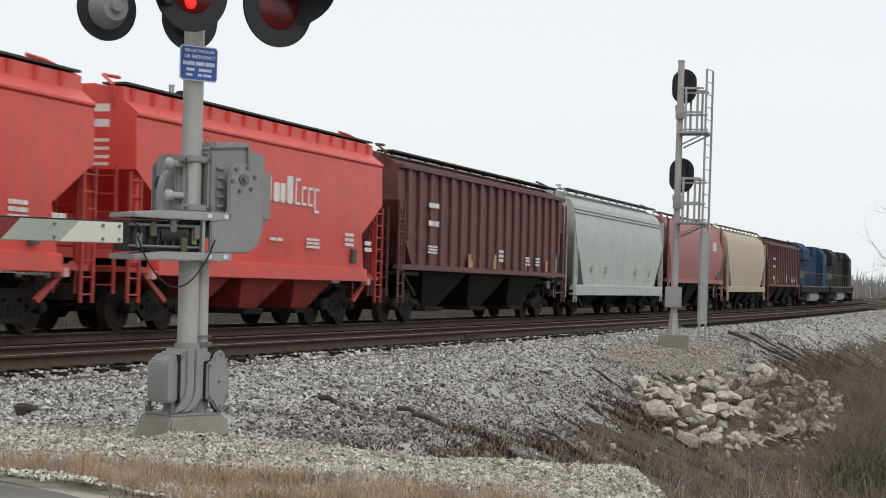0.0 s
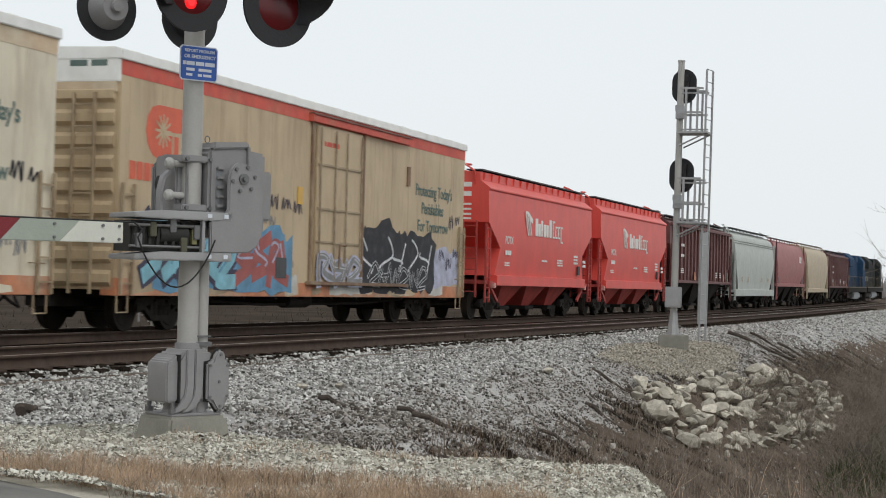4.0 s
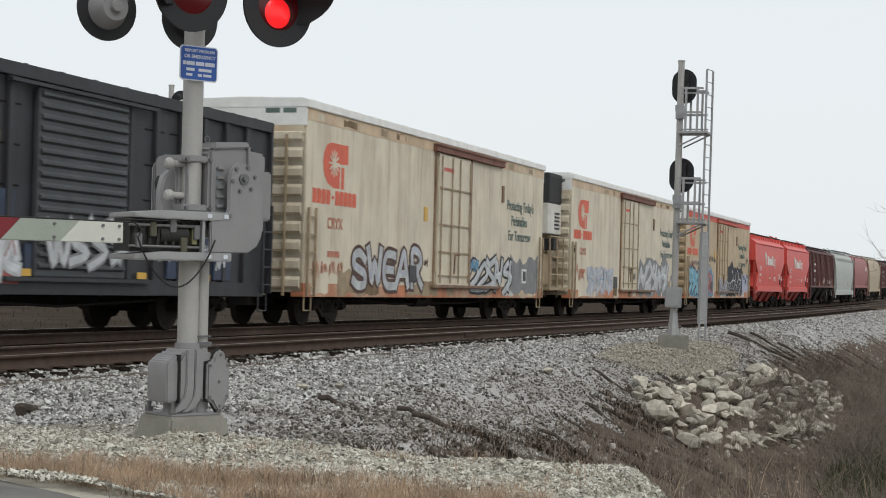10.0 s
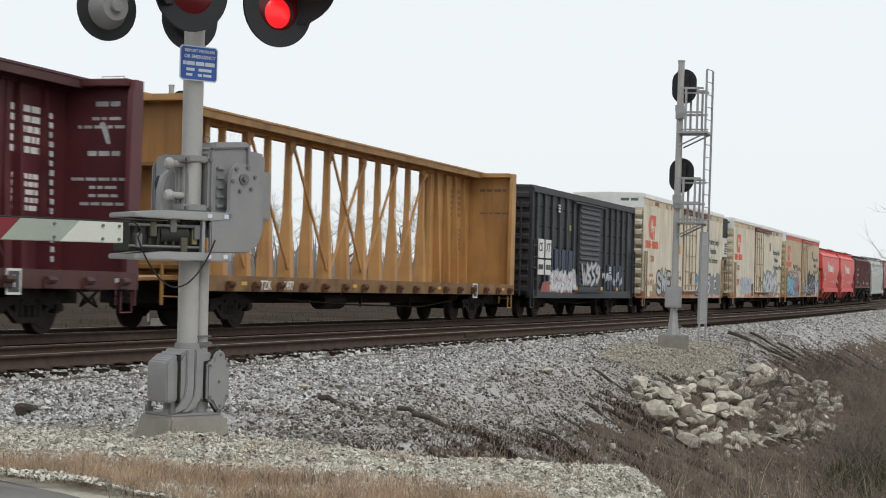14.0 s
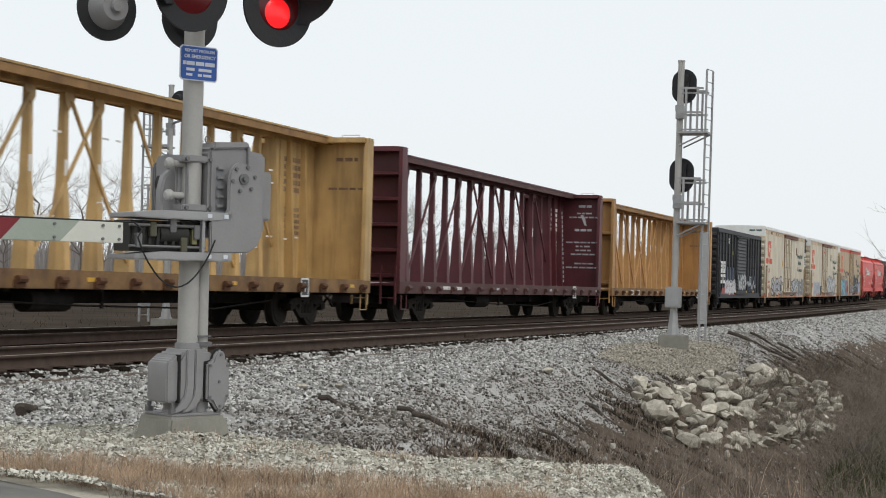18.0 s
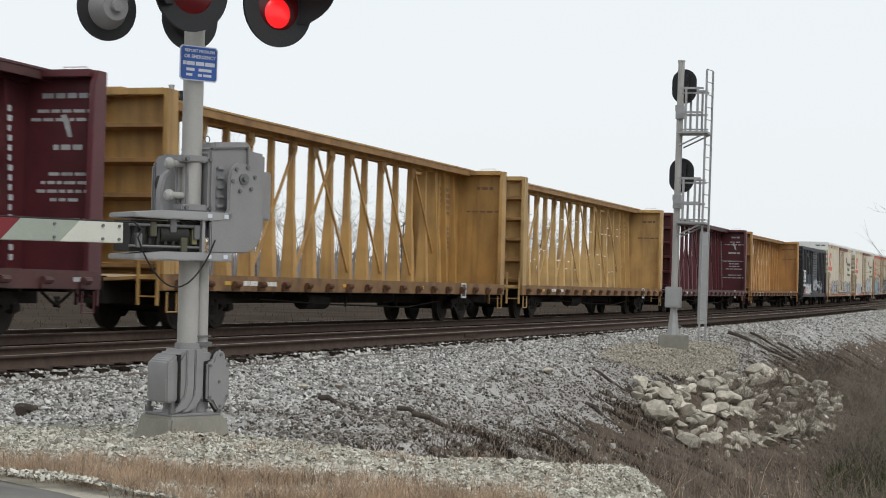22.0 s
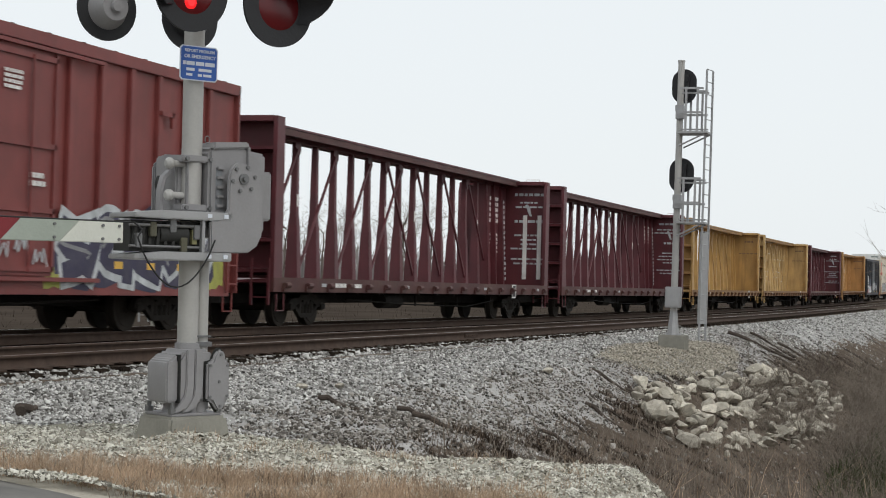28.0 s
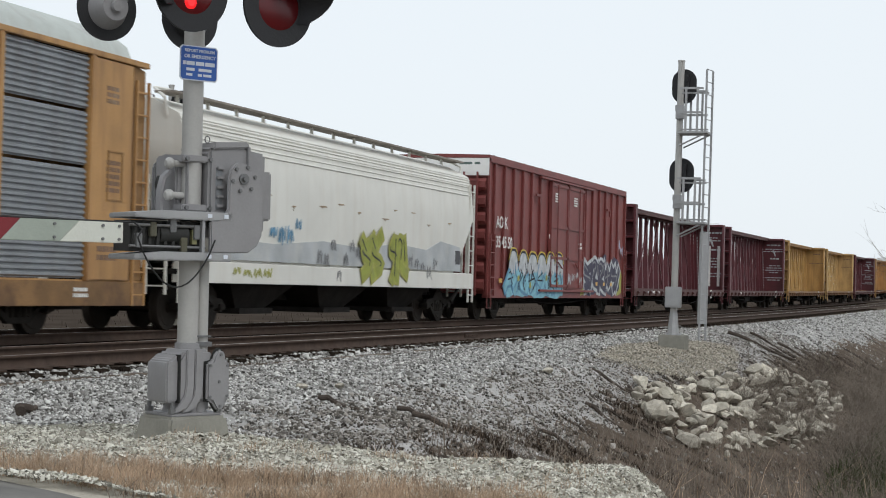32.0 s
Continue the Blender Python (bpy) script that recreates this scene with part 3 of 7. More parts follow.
def crossing_signal():
    base = thing("crossing_signal", pose(10.0, 5.03, 0, 0, -.4, 328 - 360), "grey crossing signal with gate mechanism on a concrete footing", "crossing signal")
    # footing: a tapered concrete block
    g = Geo().add([(-.25, -.24, -.2), (.26, -.24, -.2), (.26, .22, -.2), (-.25, .22, -.2), (-.2, -.2, .115), (.21, -.2, .115), (.21, .18, .115), (-.2, .18, .115)],
                  [(3, 2, 1, 0), (4, 5, 6, 7), (0, 1, 5, 4), (1, 2, 6, 5), (2, 3, 7, 6), (3, 0, 4, 7)])
    part("footing", g, M["concrete"], base, "tapered concrete footing", bevel=.018, at=pose(-.03, 0, 0))
    part("base_plate", Geo().span(-.18, .19, -.17, .15, .115, .135), M["grey_cast"], base, bevel=.006, at=pose(-.03, 0, 0))
    for x in (-.16, .17):
        for y in (-.15, .13):
            part("anchor_bolt", Geo().cyl((x, y, .12), (x, y, .2), .014, n=8).cyl((x, y, .135), (x, y, .165), .028, n=6), M["bolt"], base, at=pose(-.03, 0, 0))
    # junction box: a cast body and two round-cornered covers about the mast
    jb = part("junction_box", Geo().prism([(-.13, .2), (.16, .2), (.16, .47), (.12, .5), (.1, .53), (-.08, .53), (-.1, .5), (-.13, .47)], 'y', -.16, .12), M["grey_cast"], base, bevel=.02, at=pose(-.03, 0, 0))
    part("box_cover", Geo().prism([(-.2, .22), (-.19, .2), (-.12, .2), (-.12, .5), (-.14, .5), (-.16, .47), (-.19, .46), (-.2, .44)], 'y', -.14, .1), M["grey_cast"], jb, bevel=.016)
    # thin dark strip stands in for the shaded gap beside the cover
    part("box_gasket", Geo().prism([(-.122, .2), (-.112, .2), (-.112, .5), (-.122, .5)], 'y', -.164, .1), M["dark_hole"], jb)
    flare = [(-.075, .53), (-.02, .53), (-.02, .3), (-.035, .22), (-.075, .165), (-.13, .14), (-.17, .14), (-.12, .19), (-.085, .25), (-.075, .32)]
    part("box_flange", Geo().prism(flare, 'y', -.178, -.15), M["grey_cast"], jb, bevel=.006)
    part("box_flange", Geo().prism([(u + .062 if w > .3 else u + .066, w) for u, w in flare], 'y', -.176, -.15), M["grey_cast"], jb, bevel=.006)
    lobed = [(.06, .21), (.06, .45), (.1, .46), (.115, .5), (.14, .53), (.17, .53), (.19, .5), (.2, .46), (.225, .45), (.225, .22), (.2, .205), (.19, .17), (.17, .145), (.14, .145), (.12, .17), (.1, .205)]
    part("box_cover", Geo().prism(lobed, 'y', -.2, -.165), M["grey_cast"], jb, "lobed cast cover", bevel=.012)
    part("cover_seam", Geo().prism([(.145 + (u - .145) * 1.07, .337 + (w - .337) * 1.05) for u, w in lobed], 'y', -.168, -.16), M["dark_hole"], jb)
    for x, z in ((.155, .5), (.155, .175), (.08, .43), (.205, .43), (.08, .235), (.205, .24), (.145, .33)):
        part("cover_screw", Geo().cyl((x, -.198, z), (x, -.208, z), .0095, n=8), M["bolt"], jb)
    for x in (.07, .0):
        part("foot", Geo().cyl((x, -.1, .13), (x, -.1, .22), .042, n=12), M["grey_cast"], base, at=pose(-.03, 0, 0))
    part("foot_collar", Geo().cyl((0, 0, .135), (0, 0, .2), .13, .1, n=18).cyl((.1, -.05, .15), (.1, -.05, .22), .055, n=12), M["grey_cast"], base, at=pose(-.03, 0, 0))
    part("mast", Geo().cyl((0, 0, .3), (0, 0, 3.35), .066, .064, n=28), M["alu"], base, "round pale aluminium mast")
    part("mast_clamp", Geo().cyl((0, 0, .52), (0, 0, .57), .08, n=24), M["grey_cast"], base, bevel=.006)
    part("conduit", Geo().cyl((.1, .0, .5), (.1, .0, 1.15), .042, n=14), M["alu"], base)
    part("conduit_clamp", Geo().box(.08, 0, .56, .13, .12, .03).box(.08, 0, .61, .12, .11, .012), M["bolt"], base)
    # emergency notice
    sg = part("notice_sign", Geo().prism([(-.075, 2.285), (-.06, 2.27), (.185, 2.27), (.2, 2.285), (.2, 2.475), (.185, 2.49), (-.06, 2.49), (-.075, 2.475)], 'y', -.082, -.088), M["sign_white"], base, "blue notice sign with white border", at=pose(-.08, 0, -.045))
    part("sign_field", Geo().prism([(-.068, 2.29), (-.055, 2.277), (.18, 2.277), (.193, 2.29), (.193, 2.47), (.18, 2.483), (-.055, 2.483), (-.068, 2.47)], 'y', -.088, -.09), M["sign_blue"], sg)
    lettering("sign_wording", "REPORT PROBLEM", .027, -.045, -.0905, 2.449, M["sign_white"], sg)
    lettering("sign_wording", "OR EMERGENCY", .031, -.047, -.0905, 2.411, M["sign_white"], sg)
    for i, (a, b, z, hh) in enumerate(((-.055, -.035, 2.366, .024), (-.03, .03, 2.366, .024), (.038, .1, 2.366, .024), (.108, .178, 2.366, .024), (-.03, .03, 2.33, .018), (.06, .155, 2.33, .018), (-.03, .015, 2.298, .016), (.055, .085, 2.298, .016), (.095, .155, 2.298, .016))):
        part("sign_bar", Geo().span(a, b, -.09, -.0915, z, z + hh), M["sign_white"], sg)
    part("sign_strap", Geo().cyl((0, 0, 2.36), (0, 0, 2.38), .071, n=24).box(0, -.075, 2.37, .05, .02, .04), M["bolt"], base)
    # gate mechanism
    mech = part("gate_mechanism", Geo().prism([(.07, 1.33), (.07, 1.79), (.1, 1.83), (.34, 1.845), (.36, 1.81), (.5, 1.79), (.5, 1.3), (.46, 1.24), (.12, 1.24)], 'y', -.1, .28), M["grey_cast"], base, "grey cast gate mechanism case", bevel=.018)
    part("case_lid", Geo().prism([(.085, 1.8), (.1, 1.845), (.35, 1.86), (.365, 1.82)], 'y', -.12, .29), M["grey_cast"], mech, bevel=.008)
    part("case_flange", Geo().span(.345, .365, -.125, .3, 1.26, 1.83), M["grey_cast"], mech, bevel=.005)
    # flat grey panel stands in for the shaded recess behind the ribs
    part("vent_recess", Geo().span(.12, .165, -.1, -.106, 1.42, 1.68), M["galv_panel"], mech)
    for i in range(5):
        part("vent_rib", Geo().span(.12, .17, -.1, -.125, 1.43 + .06 * i, 1.45 + .06 * i), M["grey_cast"], mech, bevel=.004)
    part("case_cover", Geo().span(.5, .575, -.06, .2, 1.36, 1.68), M["grey_cast"], mech, bevel=.012)
    part("lift_ring", Geo().tube([(.1 + .018 * math.cos(a), -.02, 1.865 + .022 * math.sin(a)) for a in np.linspace(0, 6.28, 13)], .004, 5), M["bolt"], mech)
    # drive arm plates with the hub
    hub = (.25, 1.615)
    outline = [(hub[0] - .09 * math.cos(a), hub[1] + .105 * math.sin(a)) for a in np.linspace(math.pi * .03, math.pi * .85, 9)]
    outline += [(.415, 1.66), (.415, 1.26), (.38, 1.19), (.31, 1.145), (.03, 1.135), (.03, 1.34), (.08, 1.345), (.135, 1.37), (.16, 1.42)]
    plate = part("drive_plate", Geo().prism(outline, 'y', -.2, -.165), M["grey_cast"], base, "flat grey drive arm plate", bevel=.008)
    part("hub", Geo().cyl((hub[0] + .015, -.165, hub[1]), (hub[0] + .015, -.232, hub[1]), .018, n=12).cyl((hub[0] + .015, -.2, hub[1]), (hub[0] + .015, -.212, hub[1]), .035, n=16), M["bolt"], plate)
    for i in range(6):
        a = math.pi / 3 * i + .2
        x, z = hub[0] + .015 + .085 * math.cos(a), hub[1] + .08 * math.sin(a)
        part("hub_bolt", Geo().cyl((x, -.2, z), (x, -.214, z), .0125, n=6), M["bolt"], plate)
    back = part("drive_plate", Geo().prism([(-.1, 1.35), (.25, 1.35), (.3, 1.5), (.3, 1.72), (.2, 1.78), (-.02, 1.78), (-.1, 1.7)], 'y', .3, .335), M["grey_cast"], base, bevel=.012)
    part("counter_strap", Geo().prism([(-.2, 1.36), (-.18, 1.36), (-.185, 1.52), (-.165, 1.6), (-.12, 1.645), (-.13, 1.665), (-.18, 1.62), (-.205, 1.53)], 'y', .03, .09), M["grey_cast"], base, "bent grey strap", bevel=.005)
    part("side_case", Geo().span(-.1, .0, .02, .28, 1.39, 1.76), M["grey_cast"], base, bevel=.012)
    # added dark disc, stands in for the dark ring on the plate
    part("cable_drum", Geo().cyl((-.04, .19, 1.58), (-.04, .25, 1.58), .08, n=24), M["dark_hole"], base, "dark round disc behind the mast")
    for z in (1.5, 1.7):
        part("mast_bracket_bolt", Geo().cyl((-.15, .0, z), (-.02, .0, z), .022, n=12).cyl((-.19, .0, z), (-.175, .0, z), .02, .036, n=14).cyl((-.175, .0, z), (-.15, .0, z), .036, .036, n=14).cyl((-.15, .0, z), (-.135, .0, z), .036, .024, n=14), M["alu"], base)
    for z in (1.40, 1.71):
        part("mast_bracket", Geo().span(-.11, .12, -.078, .1, z, z + .045), M["grey_cast"], base, bevel=.008)
        for x in (-.085, .085):
            part("bracket_bolt", Geo().cyl((x, -.078, z + .022), (x, -.1, z + .022), .014, n=6), M["bolt"], base)
    part("inner_plate", Geo().span(-.06, -.045, -.05, .3, 1.38, 1.72), M["grey_cast"], base, bevel=.004)
    # upper and lower channels that carry the arm
    for z in (1.345, 1.09):
        ch = part("arm_channel", Geo().prism([(-.51, z), (-.3, z - .004), (.19, z - .004), (.19, z + .05), (-.3, z + .05), (-.51, z + .03)], 'y', -.2, .13), M["galv"], base, bevel=.006)
        for x in (.02, .14):
            part("channel_bolt", Geo().box(x, -.202, z + .025, .03, .008, .025), M["sign_white"], ch)
    part("gear_block", Geo().span(-.5, .0, -.12, .08, 1.14, 1.33), M["dark_hole"], base, "dark oily spring gear")
    for i, (x, z) in enumerate(((-.46, 1.2), (-.36, 1.27), (-.22, 1.3), (-.14, 1.18), (-.05, 1.26))):
        part("gear_bracket", Geo().span(x - .02, x + .025, -.165, -.13, z - .04, z + .05), M["gear_olive"] if i % 2 else M["bolt"], base, bevel=.004)
    for i in range(7):
        part("spring_coil", Geo().cyl((-.48 + .055 * i, -.13, 1.18), (-.465 + .055 * i, -.13, 1.32), .016, n=6), M["dark_hole"], base)
    part("spring_rod", Geo().cyl((-.52, -.15, 1.3), (.02, -.15, 1.3), .011, n=8), M["bolt"], base)
    part("spring_rod", Geo().cyl((-.52, -.15, 1.17), (.02, -.15, 1.17), .009, n=8), M["bolt"], base)
    part("gear_drum", Geo().cyl((-.3, -.1, 1.245), (-.1, -.1, 1.245), .06, n=14), M["dark_hole"], base)
    part("gear_tag", Geo().span(-.075, -.04, -.15, -.12, 1.19, 1.28), M["gear_brass"], base, "small dull brass terminal block")
    part("gear_post", Geo().span(-.02, .0, -.18, -.15, 1.14, 1.345), M["galv"], base)
    # loop of cable
    pts = [(-.5 + .55 * u, -.22, 1.22 - .3 * math.sin(math.pi * u) ** .8) for u in np.linspace(0, 1, 15)]
    part("cable", Geo().tube(pts, .0055, 6), M["cable"], base, "sagging black cable")
    part("cable", Geo().tube([(-1.9, -.14, 1.316), (-1.2, -.14, 1.315), (-.6, -.14, 1.312), (-.51, -.19, 1.31), (-.47, -.22, 1.27), (-.5, -.22, 1.22)], .006, 6), M["cable"], base)
    # lamps: two look towards the road's near side, two away
    part("cross_arm", Geo().cyl((-.34, -.3, 2.82), (.34, -.3, 2.82), .03, n=12).cyl((-.34, .3, 2.82), (.34, .3, 2.82), .03, n=12).cyl((0, -.36, 2.82), (0, .36, 2.82), .035, n=12), M["alu"], base)
    for sy in (-1, 1):
        for sx in (-1, 1):
            c = Vector((sx * .31 - (.07 if sy > 0 else -.012 if sx > 0 else 0), sy * .45, (2.68 if sy < 0 else 2.688) + (.045 if sy < 0 and sx < 0 else .015)))
            f = sy
            disc = part("lamp_background", Geo().cyl(c, c + Vector((0, f * .02, 0)), .255 if sy < 0 else .21, n=40), M["black_disc"], base, "round black lamp background")
            part("housing", Geo().cyl(c - Vector((0, f * .11, 0)), c, .09, .14, n=24).cyl(c - Vector((0, f * .14, 0)), c - Vector((0, f * .11, 0)), .035, .04, n=12), M["grey_cast"] if sy > 0 and sx < 0 else M["black_disc"], disc)
            lit = sy < 0 and sx > 0
            part("lens", Geo().cyl(c + Vector((0, f * .02, 0)), c + Vector((0, f * .03, 0)), .15, .13, n=32), M["red_dim"], disc, "dark red lens")
            if sy < 0:
                e = c + Vector((-.015, f * .03, -.045 if lit else -.08))
                bulb = part("lamp_glow", Geo().cyl(e, e + Vector((0, f * .012, 0)), .095 if lit else .042, .075 if lit else .025, n=24), M["red_lit"], disc, "glowing red centre of the lens")
                flashers.append((bulb, lit))
            # visor: a tube turned aside, cut away below
            vs, fs = [], []
            n = 24
            skew = (.6 if sx > 0 else -1.0) if sy < 0 else 0
            for i in range(n + 1):
                a = radians(-35 if sx > 0 else 50) + radians(170) * i / n
                ln = (.08 + .2 * max(0, math.sin(a) * .7 + .3) ** .8) * (1 if sy < 0 else .3)
                for rr in (.17, .163):
                    vs += [c + Vector((rr * math.cos(a), f * .02, rr * math.sin(a))), c + Vector((rr * math.cos(a) + skew * ln, f * ln, rr * math.sin(a) - ln * .12))]
            for i in range(n):
                o = 4 * i
                fs += [(o, o + 1, o + 5, o + 4), (o + 2, o + 6, o + 7, o + 3), (o + 1, o + 3, o + 7, o + 5), (o, o + 4, o + 6, o + 2)]
            part("visor", Geo().add(vs, fs), M["black_disc"], disc)
            part("lamp_bracket", Geo().cyl((sx * .31, sy * .3, 2.82), (sx * .31, sy * .4, 2.75), .035, n=12), M["alu"], base)
    return base


crossing = crossing_signal()


def gate_arm():
    # red, grey and white sheeting on a slim box beam; it starts in the channel of the mechanism
    gate = thing("gate_arm", pose(10.0, 5.03, 0, 0, -.4, 328 - 360) @ pose(-.57, -.14, 1.245), "lowered crossing gate arm with red and white sheeting", "gate arm")
    ends = [(0, "arm_white"), (.42, "arm_grey"), (.8, "arm_red"), (1.25, "arm_white"), (1.66, "arm_red"), (2.08, "arm_white"), (2.5, "arm_red"), (2.92, "arm_white"), (3.34, None)]
    for (a, mt), (b, _) in zip(ends, ends[1:]):
        s = -.125 if a else 0
        h0, h1 = .062 + .004 * a, .062 + .004 * b
        part("stripe", Geo().prism([(-a, -h0), (-a - s, h0), (-b + .125, h1), (-b, -h1)], 'y', -.025, .025), M[mt], gate, bevel=.003)
    for x in (-.03, -.14, -.46, -.9):
        for z in (-.04, .04):
            part("arm_bolt", Geo().cyl((x, -.025, z), (x, -.036, z), .009, n=8), M["bolt"], gate)
    for x in (-1.3, -2.9):
        part("arm_lamp", Geo().span(x - .06, x + .06, -.03, .03, .075, .2), M["red_dim"], gate, bevel=.02)


gate_arm()


# ---------------------------------------------------------------- wayside signals
def wayside_signal(m, label, head_x=.05):
    s = thing("railway_signal", m, label, "railway signal", group="railway signals")
    part("footing", Geo().span(-.3, .33, -.3, .3, -.35, .26), M["concrete"], s, "concrete footing", bevel=.02)
    part("mast_base", Geo().cyl((0, 0, .26), (0, 0, .85), .15, .085, n=8).cyl((0, 0, .26), (0, 0, .3), .19, n=8), M["galv"], s)
    part("mast", Geo().cyl((0, 0, .7), (0, 0, 6.85), .082, .078, n=20), M["alu"], s, "pale aluminium mast")
    part("mast_cap", Geo().cyl((0, 0, 6.85), (0, 0, 6.89), .09, n=20), M["alu"], s)
    part("relay_case", Geo().span(-.19, .2, -.2, -.08, .92, 1.42), M["galv"], s, "grey metal case", bevel=.015)
    part("case_door", Geo().span(-.16, .17, -.215, -.2, .96, 1.38), M["galv"], s, bevel=.006)
    for zc in (6.28, 4.12):
        oval = [(head_x + .3 * math.cos(a), zc + .12 * (1 if math.sin(a) > 0 else -1) + .3 * math.sin(a)) for a in np.linspace(.01, 6.27, 36)]
        b = part("signal_background", Geo().prism(oval, 'y', .18, .2), M["black_disc"], s, "oval black signal background")
        part("lamp_housing", Geo().cyl((head_x, .02, zc + .18), (head_x, .18, zc + .18), .12, n=16).cyl((head_x, .02, zc - .18), (head_x, .18, zc - .18), .12, n=16).box(head_x, .12, zc, .26, .14, .6), M["black_disc"], b)
        for dz in (.18, -.18):
            part("hood", Geo().cyl((head_x, .2, zc + dz), (head_x, .48, zc + dz - .03), .12, .13, n=16), M["black_disc"], b)
        part("head_bracket", Geo().cyl((0, 0, zc - .5), (head_x, .12, zc - .42), .035, n=8).box(0, 0, zc - .55, .2, .2, .14), M["galv"], s)
        part("terminal_box", Geo().box(.05, -.1, zc - .72, .26, .12, .2), M["galv"], s, bevel=.01)
        # platform and railing
        zp = zc - 1.18
        pf = part("platform", Geo().span(.02, .74, -.35, .35, zp, zp + .05), M["galv"], s, bevel=.004)
        part("platform_brace", Geo().cyl((.05, -.3, zp - .3), (.66, -.3, zp), .02, n=6).cyl((.05, .3, zp - .3), (.66, .3, zp), .02, n=6), M["galv"], s)
        for x, y in ((.2, -.33), (.48, -.33), (.2, .33), (.48, .33)):
            part("rail_post", Geo().box(x, y, zp + .56, .05, .05, 1.1), M["galv"], pf)
        for z in (zp + .5, zp + 1.08):
            part("handrail", Geo().box(.33, -.33, z, .56, .045, .05), M["galv"], pf)
            part("handrail", Geo().box(.33, .33, z, .56, .045, .05), M["galv"], pf)
        part("ladder_tie", Geo().box(.4, -.2, zp + .98, .66, .04, .04).box(.4, -.2, zp + .1, .66, .04, .04), M["galv"], s)
    ld = part("ladder", Geo().box(.66, -.2, 3.4, .045, .06, 6.48).box(.74, .2, 3.4, .045, .06, 6.48), M["galv"], s, "tall galvanised ladder")
    for i in range(22):
        part("rung", Geo().cyl((.66, -.2, .35 + .3 * i), (.74, .2, .35 + .3 * i), .012, n=6), M["galv"], ld)
    part("climb_guard", Geo().prism([(.63, -.23), (.77, .23), (.75, .24), (.61, -.22)], 'z', .55, 2.75), M["galv"], s, "flat plate over the lower ladder")
    return s


wayside_signal(pose(41.6, 8.0, -.27, 0, .5, -90), "two-headed railway signal on a silver mast with ladder")
wayside_signal(pose(44.3, 23.0, -.35, 0, .3, 90), "railway signal with ladder beyond the tracks", -.4)
# ---------------------------------------------------------------- the train
train = []      # (thing, place of its middle along the line at 0 s)
wheelsets = []


def shared(geo, name, material, bevel=0.):
    me = geo.mesh(name, bevel)
    me.materials.append(material)
    return me


def wheelset_mesh():
    g = Geo().cyl((0, -1.05, 0), (0, 1.05, 0), .075, n=10)
    for s in (-1, 1):
        y = s * .75
        g.cyl((0, y - .07, 0), (0, y + .07, 0), .455, n=28)
        g.cyl((0, y - s * .07, 0), (0, y - s * .1, 0), .48, n=28)
        g.cyl((0, y + s * .07, 0), (0, y + s * .085, 0), .37, .36, n=20)
        g.cyl((0, y + s * .07, 0), (0, y + s * .13, 0), .13, .1, n=12)
        g.cyl((0, s * .98, 0), (0, s * 1.12, 0), .1, n=12)
        for i in range(3):
            w = 2.09 * i
            g.cyl((.06 * math.cos(w), s * 1.12, .06 * math.sin(w)), (.06 * math.cos(w), s * 1.14, .06 * math.sin(w)), .018, n=6)
    return g.mesh("wheelset")


def sideframe_mesh():
    """A cast side frame with its two windows and the spring nest between."""
    g = Geo()
    top = [(-1.05, .52), (-.95, .62), (-.45, .66), (-.3, .78), (.3, .78), (.45, .66), (.95, .62), (1.05, .52), (1.05, .42), (.72, .44), (.42, .52), (.3, .6), (-.3, .6), (-.42, .52), (-.72, .44), (-1.05, .42)]
    g.prism(top, 'y', -.06, .06)
    g.prism([(-.72, .46), (-.34, .2), (.34, .2), (.72, .46), (.62, .5), (.28, .3), (-.28, .3), (-.62, .5)], 'y', -.05, .05)
    for s in (-1, 1):
        g.prism([(s * .3, .28), (s * .4, .28), (s * .42, .62), (s * .28, .62)], 'y', -.05, .05)
        g.box(s * .9, 0, .455, .24, .2, .12)
    for i in (-.2, 0, .2):
        g.cyl((i, 0, .3), (i, 0, .56), .075, n=8)
    return g.mesh("sideframe", .008)


WHEELSET, SIDEFRAME = wheelset_mesh(), sideframe_mesh()
WHEELSET.materials.append(M["wheel"])
SIDEFRAME.materials.append(M["truck"])
BOLSTER = shared(Geo().box(0, 0, .62, .36, 2.2, .24).cyl((0, 0, .7), (0, 0, .95), .22, n=12).box(-.55, 0, .4, .06, 1.6, .12).box(.55, 0, .4, .06, 1.6, .12), "truck", M["truck"])
COUPLER = shared(Geo().box(.35, 0, .86, .9, .16, .2).prism([(.72, -.16), (1.02, -.14), (1.06, .02), (.95, .15), (.72, .1)], 'z', .72, 1.0).box(-.1, 0, .86, .3, .4, .34)
                 .tube([(.1, -.25, .8), (.5, -.3, .55), (.95, -.2, .45), (1.05, -.05, .62)], .03), "coupler", M["underframe"])


def running_gear(car, half, inset, couple=.65):
    for s in (-1, 1):
        tk = part("truck", BOLSTER, M["truck"], car, at=pose(s * (half - inset), 0, 0))
        for y in (-1.05, 1.05):
            part("sideframe", SIDEFRAME, M["truck"], tk, at=pose(0, y, 0))
        for x in (-.89, .89):
            wheelsets.append(part("wheelset", WHEELSET, M["wheel"], tk, at=pose(x, 0, .455)))
        part("coupler", COUPLER, M["underframe"], car, at=pose(s * (half + couple - .95), 0, 0, 0, 0, 0 if s > 0 else 180))


def new_car(name, right, left, label, category):
    mid, half = (right + left) / 2, (right - left) / 2
    car = thing(name, pose(mid, Y_FAR, 0), label, category, group="freight train")
    train.append((car, mid))
    return car, half


